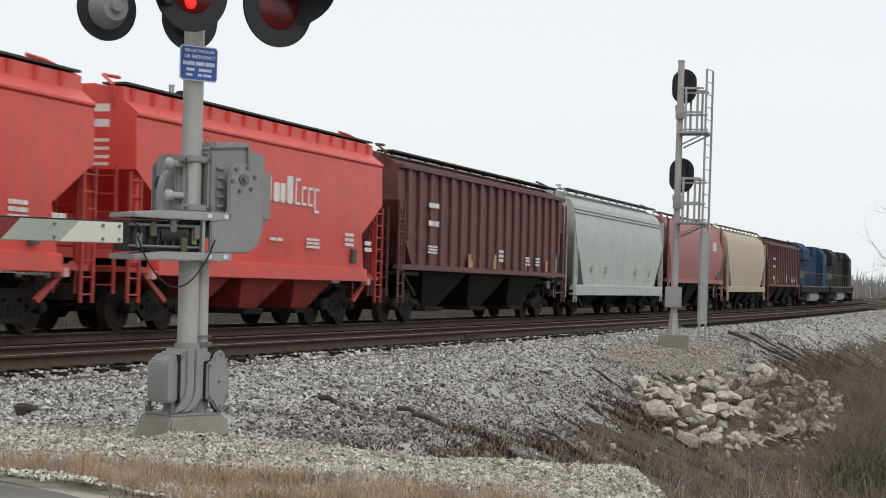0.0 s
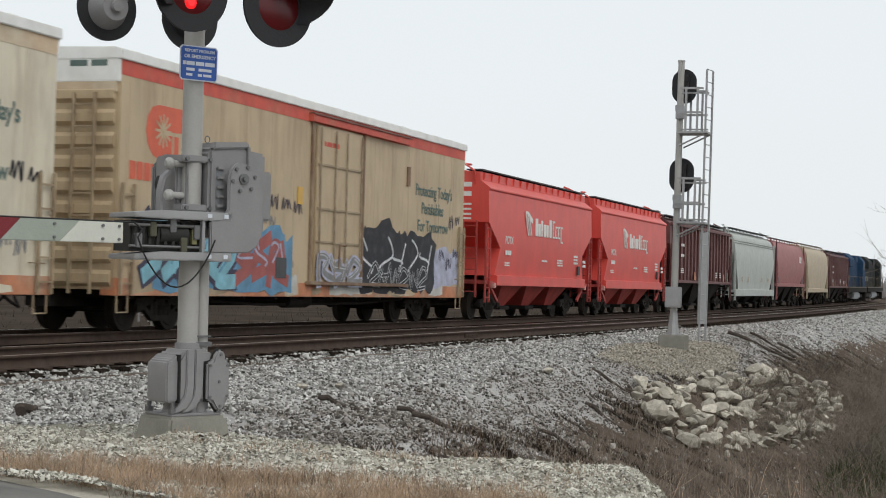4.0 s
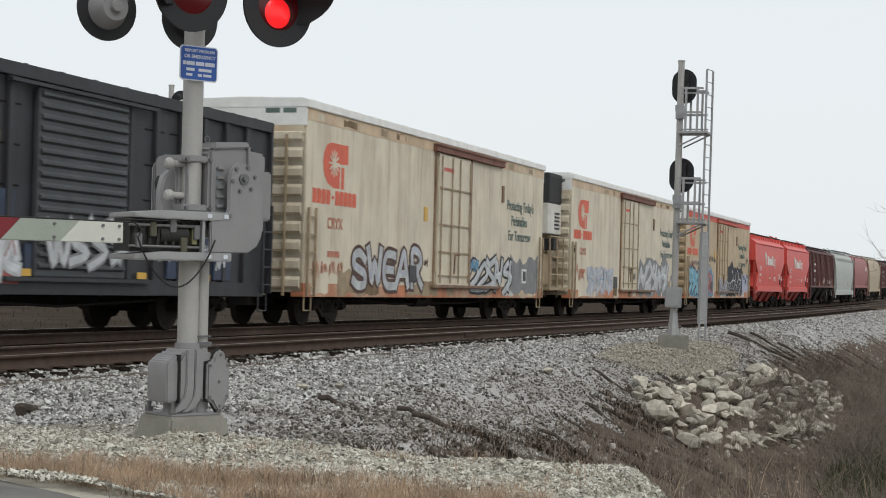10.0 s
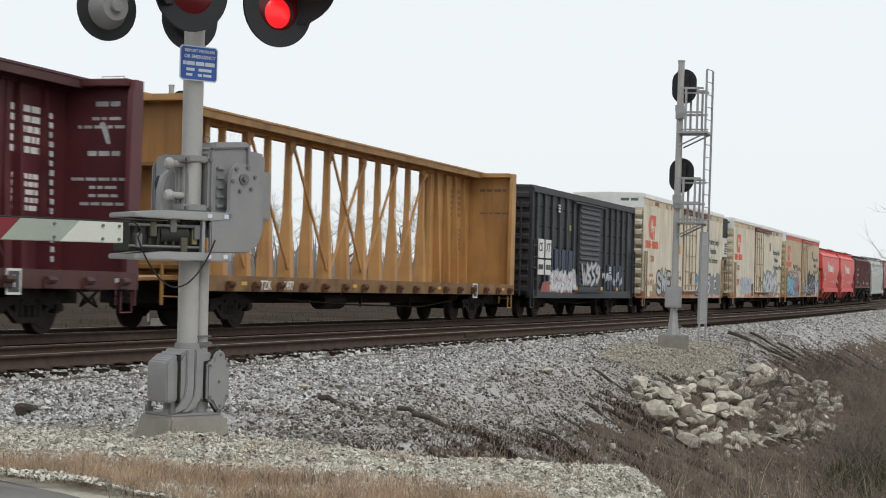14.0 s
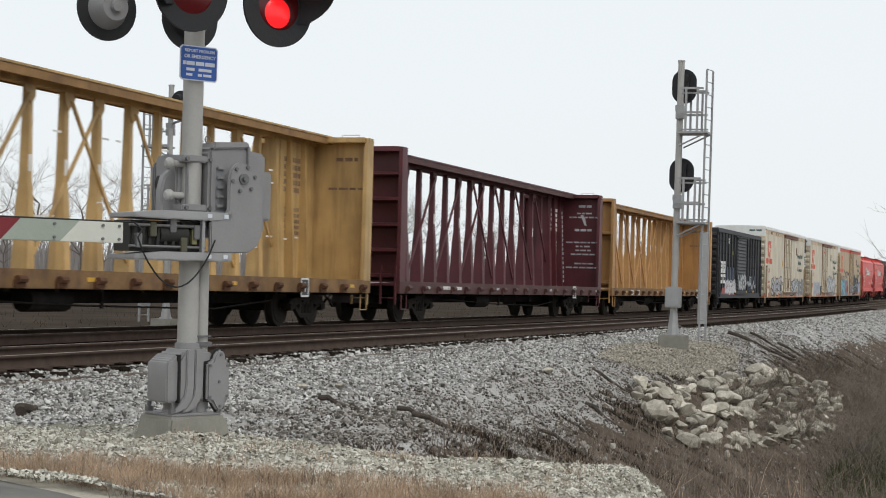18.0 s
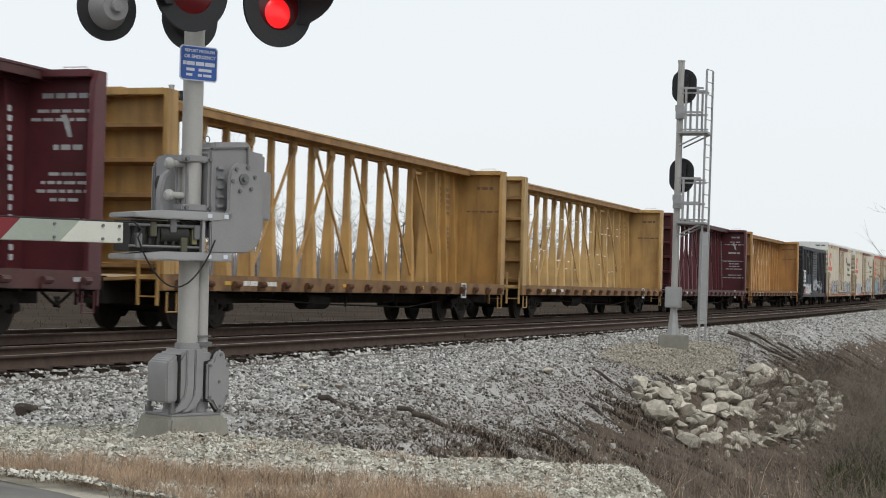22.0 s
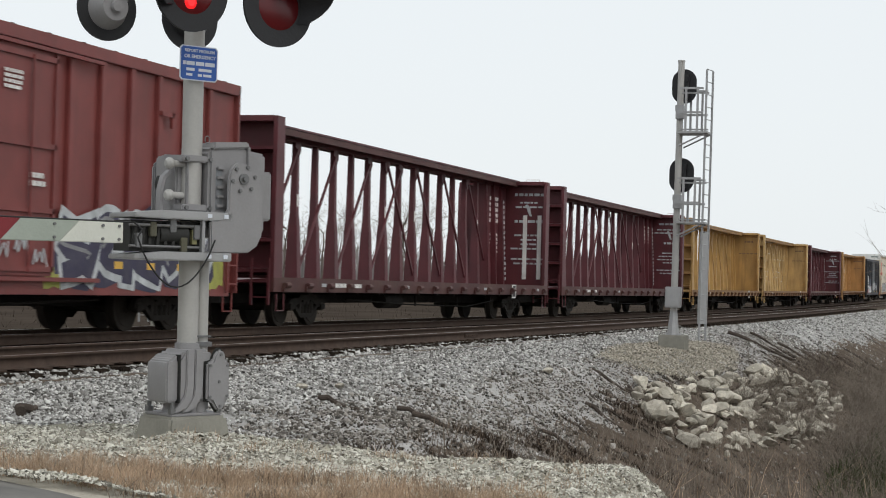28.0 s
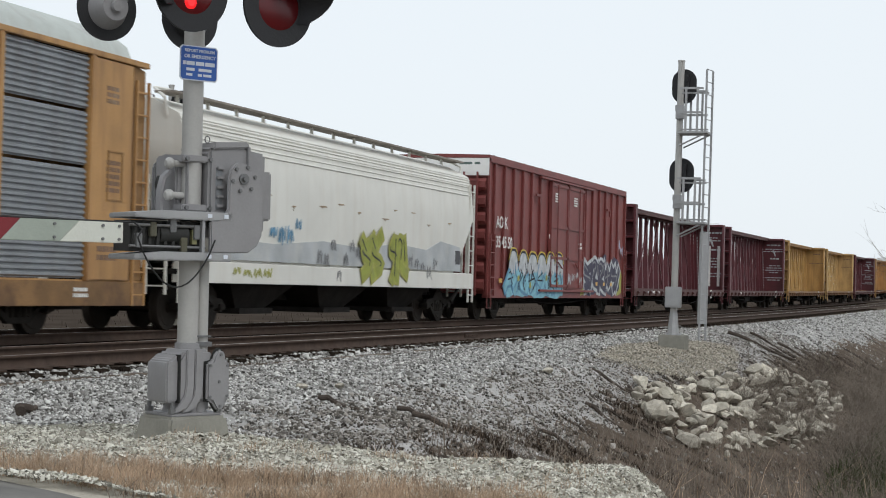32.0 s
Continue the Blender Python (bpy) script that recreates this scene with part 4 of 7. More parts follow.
def ladder(parent, x, y, z0, z1, w, material, rungs=5, along='x', name="ladder"):
    g = Geo()
    for s in (-1, 1):
        a = (x + s * w / 2, y) if along == 'x' else (x, y + s * w / 2)
        g.box(a[0], a[1], (z0 + z1) / 2, .05, .05, z1 - z0)
    for i in range(rungs):
        z = z0 + (z1 - z0) * (i + .5) / rungs
        if along == 'x':
            g.box(x, y, z, w, .03, .03)
        else:
            g.box(x, y, z, .03, w, .03)
    return part(name, g, material, parent)


def bars(parent, x, z, w, h, rows, material, y, seed=0, name="stencil_bar"):
    """Small painted writing that cannot be read: plain bars."""
    r, g = random.Random(seed), Geo()
    step = h / rows
    for i in range(rows):
        a = x
        while a < x + w - .05:
            b = min(a + r.uniform(.12, .4) * w, x + w)
            g.span(a, b - .04 * w, y, y - .004, z + h - (i + .72) * step, z + h - i * step - .08 * step)
            a = b
    ob = part(name, g, material, parent, smooth=0)
    ob["kind"] = "stuff"
    return ob


def blob(g, r, x, z, w, h, y, depth, lean, low):
    """One letter of a spray-painted piece, an angular swelling shape with a notch or a hole."""
    n, pts = 18, []
    ph = [r.uniform(0, 6.3) for _ in range(4)]
    for i in range(n):
        a = 2 * math.pi * i / n
        k = 1 + .16 * math.sin(2 * a + ph[0]) + .15 * math.sin(3 * a + ph[1]) + .1 * math.sin(5 * a + ph[2])
        c, s = math.cos(a), math.sin(a)
        c, s = math.copysign(abs(c) ** .6, c), math.copysign(abs(s) ** .6, s)
        pts.append((x + w / 2 * k * c + lean * s * h / 2, max(low, z + h / 2 * k * s)))
    g.prism(pts, 'y', y, y - depth)


def stroke(g, pts, w, y, depth):
    """Straight strokes; each lies a hair prouder than the one before it."""
    for (a, b), (c, d) in zip(pts, pts[1:]):
        y -= .0004 + .00003 * (len(g.f) % 40)
        L = math.hypot(c - a, d - b) or 1e-3
        nx, nz = -(d - b) / L * w / 2, (c - a) / L * w / 2
        ex, ez = (c - a) / L * w * .3, (d - b) / L * w * .3
        g.prism([(a + nx - ex, b + nz - ez), (c + nx + ex, d + nz + ez), (c - nx + ex, d - nz + ez), (a - nx - ex, b - nz - ez)], 'y', y, y - depth)


def sweep(pts, n=4):
    """Points of a smooth line through the given ones."""
    p = [pts[0]] + list(pts) + [pts[-1]]
    out = []
    for a, b, c, d in zip(p, p[1:], p[2:], p[3:]):
        for k in range(n):
            t = k / n
            out.append(tuple(.5 * (2 * b[j] + (c[j] - a[j]) * t + (2 * a[j] - 5 * b[j] + 4 * c[j] - d[j]) * t * t + (3 * b[j] - a[j] - 3 * c[j] + d[j]) * t ** 3) for j in (0, 1)))
    return out + [tuple(pts[-1])]


def ribbon(g, pts, w, y, depth=.002, low=None):
    """A flat band of paint along a line of (x, z) points."""
    n, vs = len(pts), []
    for i, (x, z) in enumerate(pts):
        a, b = pts[max(0, i - 1)], pts[min(n - 1, i + 1)]
        dx, dz = b[0] - a[0], b[1] - a[1]
        L = math.hypot(dx, dz) or 1e-6
        e = w * .42 * (-1 if i == 0 else 1 if i == n - 1 else 0)
        x, z = x + dx / L * e, z + dz / L * e
        for s in (1, -1):
            zz = z + s * dx / L * w / 2
            zz = zz if low is None else max(low, zz)
            vs += [(x - s * dz / L * w / 2, y - depth - .00002 * i, zz), (x - s * dz / L * w / 2, y, zz)]
    fs = []
    for i in range(n - 1):
        o = 4 * i
        fs += [(o, o + 2, o + 6, o + 4), (o, o + 4, o + 5, o + 1), (o + 2, o + 3, o + 7, o + 6)]
    g.add(vs, fs + [(0, 1, 3, 2), (4 * n - 4, 4 * n - 2, 4 * n - 1, 4 * n - 3)])


# letter skeletons in a unit square; the last ones are shapes, no letters
GLYPHS = {
    "S": [[(.95, .8), (.6, 1), (.15, .9), (.12, .62), (.5, .5), (.9, .36), (.85, .08), (.4, 0), (.02, .18)]],
    "W": [[(0, 1), (.12, .5), (.25, 0), (.5, .6), (.75, 0), (.88, .5), (1, 1)]],
    "E": [[(.95, .95), (.35, .98), (.1, .75), (.08, .3), (.35, .03), (.95, .04)], [(.1, .52), (.8, .52)]],
    "A": [[(0, 0), (.2, .5), (.45, 1), (.75, .5), (1, 0)], [(.22, .36), (.8, .36)]],
    "R": [[(.1, 0), (.1, .5), (.12, 1), (.65, 1), (.92, .75), (.6, .5), (.2, .5)], [(.5, .5), (.75, .2), (1, 0)]],
}
SHAPES = [
    [[(0, .1), (.3, .95), (.5, .2), (.85, 1)], [(.2, .5), (.7, .62)]],
    [[(.1, .9), (.9, 1), (.3, .55), (1, .42), (.2, 0)]],
    [[(0, 0), (.2, 1), (.6, .9), (.35, .4), (1, .1)], [(.7, 1), (.95, .5)]],
    [[(0, .4), (.5, 1), (1, .6), (.5, .32), (.1, .05), (.9, 0)]],
    [[(.5, 1), (.1, .65), (.9, .5), (.2, 0)], [(.9, .95), (.6, .1)]],
    [[(0, 1), (.35, 0), (.55, .75), (.85, .05), (1, .9)]],
    [[(.1, 0), (.9, .3), (.1, .62), (.95, 1)], [(.1, 1), (.4, .7)]],
]


def graffiti(parent, x0, x1, z0, z1, y, line, fill, seed, letters=5, shade=None, lab="", word="", weight=.17, cloud=None):
    """A spray-painted piece: a cloud of colour behind, swelling letters with an outline, and thin lights on them."""
    r = random.Random(seed)
    letters = len(word) or letters
    w, h = (x1 - x0) / letters, z1 - z0
    back, edge, face, ink = Geo(), Geo(), Geo(), Geo()
    band, loose = weight * h, .03 if word else .11
    for i in range(letters):
        lean, lift, tall = r.uniform(-.1, .12), r.uniform(-.05, .05) * h, h * r.uniform(.74, .88)
        cx, cz, ww = x0 + w * (i + .5), (z0 + z1) / 2 + lift, w * (.84 if word else r.uniform(1.0, 1.2))
        if cloud:
            blob(back, r, cx, (z0 + z1) / 2, w * 1.3, h * 1.0, y, .0012 + .0004 * (i % 3), 0, z0 - .02)
        for k, run in enumerate(GLYPHS[word[i]] if word else r.choice(SHAPES)):
            pts = sweep([(cx + (u - .5) * ww + lean * (v - .5) * tall + r.uniform(-loose, loose) * ww, cz + (v - .5 + r.uniform(-loose, loose) * .6) * (tall - band)) for u, v in run])
            d = .0004 * (i % 4) + .0002 * k
            ribbon(edge, pts, band * 1.75, y - .002 - d, .002, z0)
            ribbon(face, pts, band * r.uniform(.9, 1.1), y - .0055 - d, .002, z0)
            if shade:
                cut = pts[len(pts) // 4: len(pts) * 3 // 4] if len(pts) > 7 else pts
                ribbon(ink, [(a - band * .22, b + band * .16) for a, b in cut], band * .2, y - .009 - d, .0015, z0)
    ob = part("graffiti", edge, M[line], parent, lab, smooth=0)
    part("letter_fill", face, M[fill], ob, smooth=0)
    if cloud:
        part("graffiti_cloud", back, M[cloud], ob, smooth=0)
    if shade:
        part("letter_stroke", ink, M[shade], ob, smooth=0)["kind"] = "stuff"
    return ob


def tag_marks(parent, x0, x1, z0, z1, y, paint, seed, n=4, w=.05):
    """Thin hand-drawn scrawls, a running line with loops."""
    r, g = random.Random(seed), Geo()
    for i in range(n):
        a, step = x0 + (x1 - x0) * i / n, (x1 - x0) / n
        hh = min(.5, z1 - z0) * r.uniform(.5, .9)
        cz = r.uniform(z0 + hh / 2, max(z0 + hh / 2, z1 - hh / 2))
        pts, k = [], r.choice((6, 7, 8))
        for j in range(k):
            back = -.35 if j % 3 == 2 else .25
            pts.append((a + step * (j + back) / k * .9, cz + hh * (.5 if j % 2 else -.5) * r.uniform(.4, 1)))
        ribbon(g, sweep(pts, 5), w * .7, y - .0006 * (i % 3), .003)
    ob = part("graffiti_tag", g, M[paint], parent, smooth=0)
    ob["kind"] = "stuff"
    return ob


def smear(parent, x0, x1, z0, z1, y, paint, seed, name="paint_patch", lab=""):
    """A patch of thin paint with an uneven rim."""
    r = random.Random(seed)
    n = max(5, int((x1 - x0) / .35))
    top = [(x0 + (x1 - x0) * i / n, z1 + r.uniform(-.25, .1) * (z1 - z0)) for i in range(n, -1, -1)]
    low = [(x0 + (x1 - x0) * i / n, z0 + r.uniform(-.05, .12) * (z1 - z0)) for i in range(n + 1)]
    return part(name, Geo().prism(low + top, 'y', y, y - .0012), M[paint], parent, lab, smooth=0)


def ribbed_end(car, x, s, y, z0, z1, material, n, name="end_panel", depth=.07):
    """A pressed steel end with horizontal ribs."""
    e = part(name, Geo().span(x - s * .05, x, -y, y, z0, z1), material, car)
    step = (z1 - z0) / n
    for i in range(n):
        zc = z0 + (i + .5) * step
        pts = [(x, zc - step * .36), (x + s * depth, zc - step * .18), (x + s * depth, zc + step * .18), (x, zc + step * .36)]
        part("end_rib", Geo().prism(pts, 'y', -y + .05, y - .05), material, e)
    return e


def grab_irons(parent, x, y, zs, w, material):
    for z in zs:
        part("grab_iron", Geo().tube([(x - w / 2, y + .01, z), (x - w / 2, y - .06, z), (x + w / 2, y - .06, z), (x + w / 2, y + .01, z)], .013, 5), material, parent)


def stirrup(parent, x, y, material):
    part("stirrup_step", Geo().tube([(x - .2, y, .75), (x - .2, y, .38), (x + .2, y, .38), (x + .2, y, .75)], .02, 5), material, parent)


SIDE = 1.55


# ---- insulated boxcars
def reefer(right, left, paint, roof_stripe, H, seed, unit=False, lab=""):
    car, h = new_car("refrigerator_boxcar", right, left, lab, "boxcar")
    r = random.Random(seed)
    z0 = .78
    part("body", Geo().prism([(-SIDE, z0), (SIDE, z0), (SIDE, H - .12), (-SIDE, H - .12)], 'x', -h, h), M[paint], car, bevel=.02)
    roof = part("roof", Geo().prism([(-SIDE - .05, H - .2), (-SIDE - .05, H - .02), (-SIDE + .1, H + .02), (0, H + .05), (SIDE - .1, H + .02), (SIDE + .05, H - .02), (SIDE + .05, H - .2)], 'x', -h - .06, h + .06), M["roof_white"], car, "white roof", bevel=.015)
    for i in range(int(h * 2 / 1.2)):
        x = -h + .6 + 1.2 * i
        part("roof_rib", Geo().prism([(-SIDE - .03, H - .01), (-SIDE + .1, H + .035), (0, H + .07), (SIDE - .1, H + .035), (SIDE + .03, H - .01)], 'x', x - .05, x + .05), M["roof_white"], roof)
    part("side_stripe", Geo().span(-h + .02, h - .02, -SIDE, -SIDE - .006, H - .47, H - .2), M[roof_stripe], car, "painted stripe under the roof")
    part("side_sill", Geo().span(-h, h, -SIDE - .004, -SIDE + .3, z0 - .1, z0 + .22), M["orange_sill"], car, "faded orange side sill", bevel=.01)
    for i in range(int(h * 2 / 1.24)):
        x = -h + .35 + 1.24 * i
        part("panel_seam", Geo().prism([(x - .007, z0 + .24), (x + .007, z0 + .24), (x + .007, H - .48), (x - .007, H - .48)], 'y', -SIDE, -SIDE - .003), M[paint], car)
    for s in (-1, 1):
        ribbed_end(car, s * h, s, SIDE - .04, z0, H - .62, M[paint], 9)
        cap = part("end_cap", Geo().span(s * (h - .02), s * (h + .05), -SIDE, SIDE, H - .6, H), M["roof_white"], car, "white end cap with car mark", bevel=.01)
        part("cap_mark", Geo().span(s * (h + .05), s * (h + .054), -1.3, -.98, H - .32, H - .21).span(s * (h + .05), s * (h + .054), -.9, -.55, H - .32, H - .21), M["grey_text"], cap)
        part("rust_band", Geo().span(s * (h - .01), s * (h + .056), -SIDE + .05, SIDE - .05, H - .78, H - .6), M["stripe_rust"], car)
    # patches of old touch-up paint and bare rust low on the side
    for i in range(15):
        x, w, z, t = r.uniform(-h + .3, h - 1.4), r.uniform(.25, 1.1), r.choice((.7, .74, .95, 1.1, 1.3)), r.uniform(.1, .4)
        mt = r.choice(("cream_dark", paint, paint, "stripe_rust", "rod_cream"))
        part("paint_patch", Geo().prism([(x, z), (x + w * .3, z - .02), (x + w, z + .03), (x + w * .95, z + t), (x + w * .5, z + t * r.uniform(.8, 1.3)), (x + .03, z + t * .9)], 'y', -SIDE + .01, -SIDE - .0052 - .00005 * i), M[mt], car)
    for i in range(9):
        x = r.uniform(-h + .2, h - 2.0)
        smear(car, x, x + r.uniform(.5, 1.8), z0 - .05, z0 + r.uniform(.25, .6), -SIDE - .0058 - .0004 * i, r.choice((paint, "grime_wash", "cream_dark", "stripe_rust", "white_wash")), seed * 40 + i)
    for i in range(10 if seed > 1 else 0):
        x = r.uniform(-h + .2, h - 1.2)
        smear(car, x, x + r.uniform(.3, 1.0), H - .43, H - .25, -SIDE - .0062 - .0004 * i, r.choice((paint, "grime_wash", "stripe_rust", "cream_dark")), seed * 60 + i)
    part("notice_plate", Geo().span(-2.0, -1.72, -SIDE, -SIDE - .02, 2.72, 3.1), M["reflector"], car, "small yellow notice plate")
    part("route_board", Geo().span(-3.1, -2.55, -SIDE, -SIDE - .03, 1.08, 1.52), M["dark_mark"], car, "small black board")
    # plug door with its rods
    dx = {1: .05, 2: -.75, 3: .15}[seed]
    door = part("plug_door", Geo().span(dx - 1.1, dx + 1.75, -SIDE - .002, -SIDE - .06, z0 + .24, H - .5), M[paint], car, bevel=.015)
    part("door_track", Geo().span(dx - 1.5, dx + 5.0, -SIDE, -SIDE - .12, H - .46, H - .28), M["stripe_red" if seed == 1 else "door_header"], car, bevel=.01)
    part("track_lip", Geo().span(dx - 1.5, dx + 5.0, -SIDE, -SIDE - .15, H - .3, H - .26), M["door_header"], car)
    part("door_track", Geo().span(dx - 1.5, dx + 5.0, -SIDE, -SIDE - .14, z0 + .17, z0 + .25), M["rusty_rod"], car, bevel=.01)
    for x in (dx - .95, dx - .05, dx + .65, dx + 1.6):
        part("lock_rod", Geo().cyl((x, -SIDE - .1, z0 + .3), (x, -SIDE - .1, H - .55), .022, n=6), M["rod_cream"], door)
    for z in (z0 + .5, z0 + 1.15, z0 + 1.9, z0 + 2.9):
        part("door_bar", Geo().box(dx + .32, -SIDE - .075, z, 2.75, .03, .045), M["rod_cream"], door)
    part("door_lever", Geo().tube([(dx + .2, -SIDE - .12, z0 + .55), (dx + .2, -SIDE - .14, z0 + 1.1), (dx + .6, -SIDE - .14, z0 + 1.1)], .025), M["rusty_rod"], door)
    for x0 in (dx - 1.3, dx + 1.9):
        part("door_post", Geo().span(x0 - .05, x0 + .05, -SIDE, -SIDE - .045, z0 + .2, H - .45), M["rusty_rod"], car)
    bars(car, dx - .7, H - 1.0, .95, .17, 1, M["stripe_red"], -SIDE - .061, seed, "door_stencil")
    # a round-cornered red emblem and a line of block letters below
    ex, H0, H = -h + 1.75, H, H - .06
    emblem = [(ex - .72, H - 1.05), (ex - .55, H - .86), (ex - .3, H - .8), (ex + .76, H - .8), (ex + .76, H - 1.25), (ex + .52, H - 1.25), (ex + .52, H - 1.84), (ex - .1, H - 1.84), (ex - .5, H - 1.74), (ex - .7, H - 1.55), (ex - .78, H - 1.3)]
    part("emblem", Geo().prism(emblem, 'y', -SIDE, -SIDE - .006), M["logo_red"], car, "red emblem with a pale star")
    g = Geo()
    for i in range(6):
        a = math.pi * i / 6
        stroke(g, [(ex - .12 - .3 * math.cos(a), H - 1.27 - .3 * math.sin(a)), (ex - .12 + .3 * math.cos(a), H - 1.27 + .3 * math.sin(a))], .05, -SIDE - .0065 - .0012 * i, .003)
    stroke(g, [(ex + .0, H - 1.3), (ex + .52, H - 1.3)], .07, -SIDE - .0065, .003)
    stroke(g, [(ex + .28, H - 1.3), (ex + .28, H - 1.84)], .07, -SIDE - .0065, .003)
    part("emblem_star", g, M[paint], car)
    g = Geo()
    for i in range(10):
        x = ex - 1.35 + .272 * i
        if i == 4:
            g.span(x + .05, x + .19, -SIDE, -SIDE - .009, H - 2.1, H - 2.03)
            continue
        g.prism([(x, H - 2.23), (x + .19, H - 2.23), (x + .23, H - 2.18), (x + .23, H - 1.96), (x + .19, H - 1.9), (x, H - 1.9)], 'y', -SIDE, -SIDE - .009)
    part("owner_lettering", g, M["logo_red"], car, "row of red block shapes", smooth=0)
    lettering("car_mark", "CRYX", .36, ex - .45, -SIDE - .009, H - 2.78, M["logo_faded"], car)
    bars(car, ex - .4, H - 3.5, .8, .22, 1, M["logo_faded"], -SIDE - .005, seed + 2, "car_number")
    H = H0
    # slogan
    for k, (words, off) in enumerate((("Protecting Today's", 0), ("Perishables", .5), ("For Tomorrow", .2))):
        lettering("slogan", words, .43, 5.8 + off, -SIDE - .009, H - 1.68 - .47 * k, M["grey_text"], car, spread=.95)
    part("placard_board", Geo().box(dx + 5.15, -SIDE - .02, H - 1.25, .2, .04, .5), M["rusty_rod"], car, "small dark placard board")
    for s in (-1, 1):
        ladder(car, s * (h - .3), -SIDE - .06, .7, z0 + 1.9, .42, M["cream_dark"], 5)
        ladder(car, s * (h + .12), -.9, .7, H - .8, .42, M["cream_dark"], 9, 'y')
        stirrup(car, s * (h - .3), -SIDE + .02, M["cream_dark"])
    grab_irons(car, h - .5, -SIDE, (1.2, 1.6), .4, M["cream_dark"])
    part("centre_sill", Geo().box(0, 0, .66, 2 * h, .5, .4), M["underframe"], car)
    part("brake_pipe", Geo().tube([(-h * .6, -1.1, .6), (-h * .3, -1.15, .5), (h * .3, -1.15, .52), (h * .6, -1.1, .62)], .03, 6), M["underframe"], car)
    part("brake_tank", Geo().cyl((-1.6, -1.1, .62), (-.4, -1.1, .62), .2, n=12), M["underframe"], car)
    for i in range(int(h * 2 / 1.6)):
        part("cross_bearer", Geo().box(-h + .8 + 1.6 * i, 0, .7, .12, 2.9, .16), M["underframe"], car)
    if unit:
        u = part("cooling_unit", Geo().span(-h - 1.9, -h - .1, -1.2, 1.2, 2.9, H - 1.15), M["unit_white"], car, "white cooling unit with louvres", bevel=.02)
        part("grille", Geo().span(-h - 1.8, -h - .1, -1.2, 1.2, H - 1.14, H - .1), M["black_unit"], u, "black radiator grille", bevel=.02)
        for i in range(9):
            part("grille_slat", Geo().box(-h - .95, -1.21, H - 1.05 + .1 * i, 1.66, .03, .03), M["charcoal"], u)
        for i in range(5):
            part("louvre", Geo().box(-h - .7, -1.21, 3.1 + .13 * i, .6, .03, .06), M["charcoal"], u)
        part("end_platform", Geo().span(-h - 2.2, -h, -1.4, 1.4, .95, 1.05), M["cream_dark"], car)
        g = Geo()
        for x in (-h - 2.1, -h - 1.1, -h - .25):
            g.box(x, -1.35, 1.9, .05, .05, 1.8)
        for z in (1.5, 2.1, 2.8):
            g.box(-h - 1.15, -1.35, z, 2.0, .04, .04)
        part("platform_railing", g, M["cream_dark"], car)["kind"] = "stuff"
        part("fuel_tank", Geo().span(-h - 1.7, -h - .4, -1.0, 1.0, 1.1, 2.2), M["cream_dark"], car, bevel=.05)
        part("control_box", Geo().span(-h - 1.2, -h - .5, -1.25, -.7, 2.35, 2.75), M["charcoal"], car, bevel=.02)
    running_gear(car, h, 2.6, 1.2)
    return car, h


car, h = reefer(10.95, -9.0, "cream_tan", "stripe_red", 5.06, 1, lab="tan insulated boxcar, red roof stripe, bright graffiti")
smear(car, -8.6, -2.2, .74, 2.1, -SIDE - .0088, "g_blue", 101, "graffiti_cloud", "washed lilac paint behind the graffiti")
graffiti(car, -9.0, -5.2, .8, 2.2, -SIDE - .0105, "g_violet", "g_cyan", 17, 5, "g_blue", "blue and cyan graffiti", weight=.2)
graffiti(car, -5.1, -2.6, .8, 2.05, -SIDE - .0105, "g_blue", "g_red", 13, 3, "g_lilac", "red graffiti edged in cyan", weight=.22)
graffiti(car, -.9, 1.7, .85, 1.7, -SIDE - .105, "g_lilac", "g_grey", 14, 3, "g_pale")
graffiti(car, 2.0, 7.2, .78, 2.45, -SIDE - .0105, "g_black", "g_black", 15, 5, "g_white", "black graffiti with white lines", weight=.2, cloud="g_black")
graffiti(car, 2.5, 6.8, .85, 1.6, -SIDE - .021, "g_white", "g_black", 19, 6, None, "white outlines on black graffiti", weight=.08)
smear(car, 7.2, 9.6, .95, 2.1, -SIDE - .0088, "g_lilac", 102, "graffiti_cloud")
tag_marks(car, 7.8, 9.6, 1.3, 2.1, -SIDE - .011, "g_violet", 17, 3)
tag_marks(car, 8.6, 9.7, 2.5, 3.0, -SIDE - .011, "g_violet", 20, 2, .04)
tag_marks(car, -6.0, -1.6, 2.45, 3.1, -SIDE - .009, "g_violet", 18, 7, .05)
tag_marks(car, -8.6, -3.0, 2.2, 2.6, -SIDE - .009, "g_grey", 16, 7, .06)
car, h = reefer(-11.13, -31.03, "cream", "stripe_rust", 5.1, 2, unit=True, lab="cream insulated boxcar with grey and white graffiti")
graffiti(car, -7.5, -3.3, .76, 1.9, -SIDE - .0105, "g_lilac", "g_pale", 21, 6, "g_blue", "pale blue graffiti", weight=.15)
graffiti(car, 1.7, 7.7, .74, 2.35, -SIDE - .0105, "g_grey", "g_pale", 22, 5, "g_white", "grey bubble-letter graffiti", weight=.19, cloud="g_grey")
tag_marks(car, 8.6, 9.7, 2.2, 2.9, -SIDE - .009, "g_black", 23, 2, .07)
tag_marks(car, 8.3, 9.3, 1.1, 1.9, -SIDE - .009, "g_grey", 27, 2)
tag_marks(car, -9.6, -9.0, 2.2, 2.7, -SIDE - .009, "g_black", 26, 1, .09)
tag_marks(car, -9.2, -7.9, 1.2, 2.0, -SIDE - .009, "logo_faded", 24, 3, .05)
tag_marks(car, -.7, .6, 1.2, 2.0, -SIDE - .095, "g_black", 25, 2, .06)
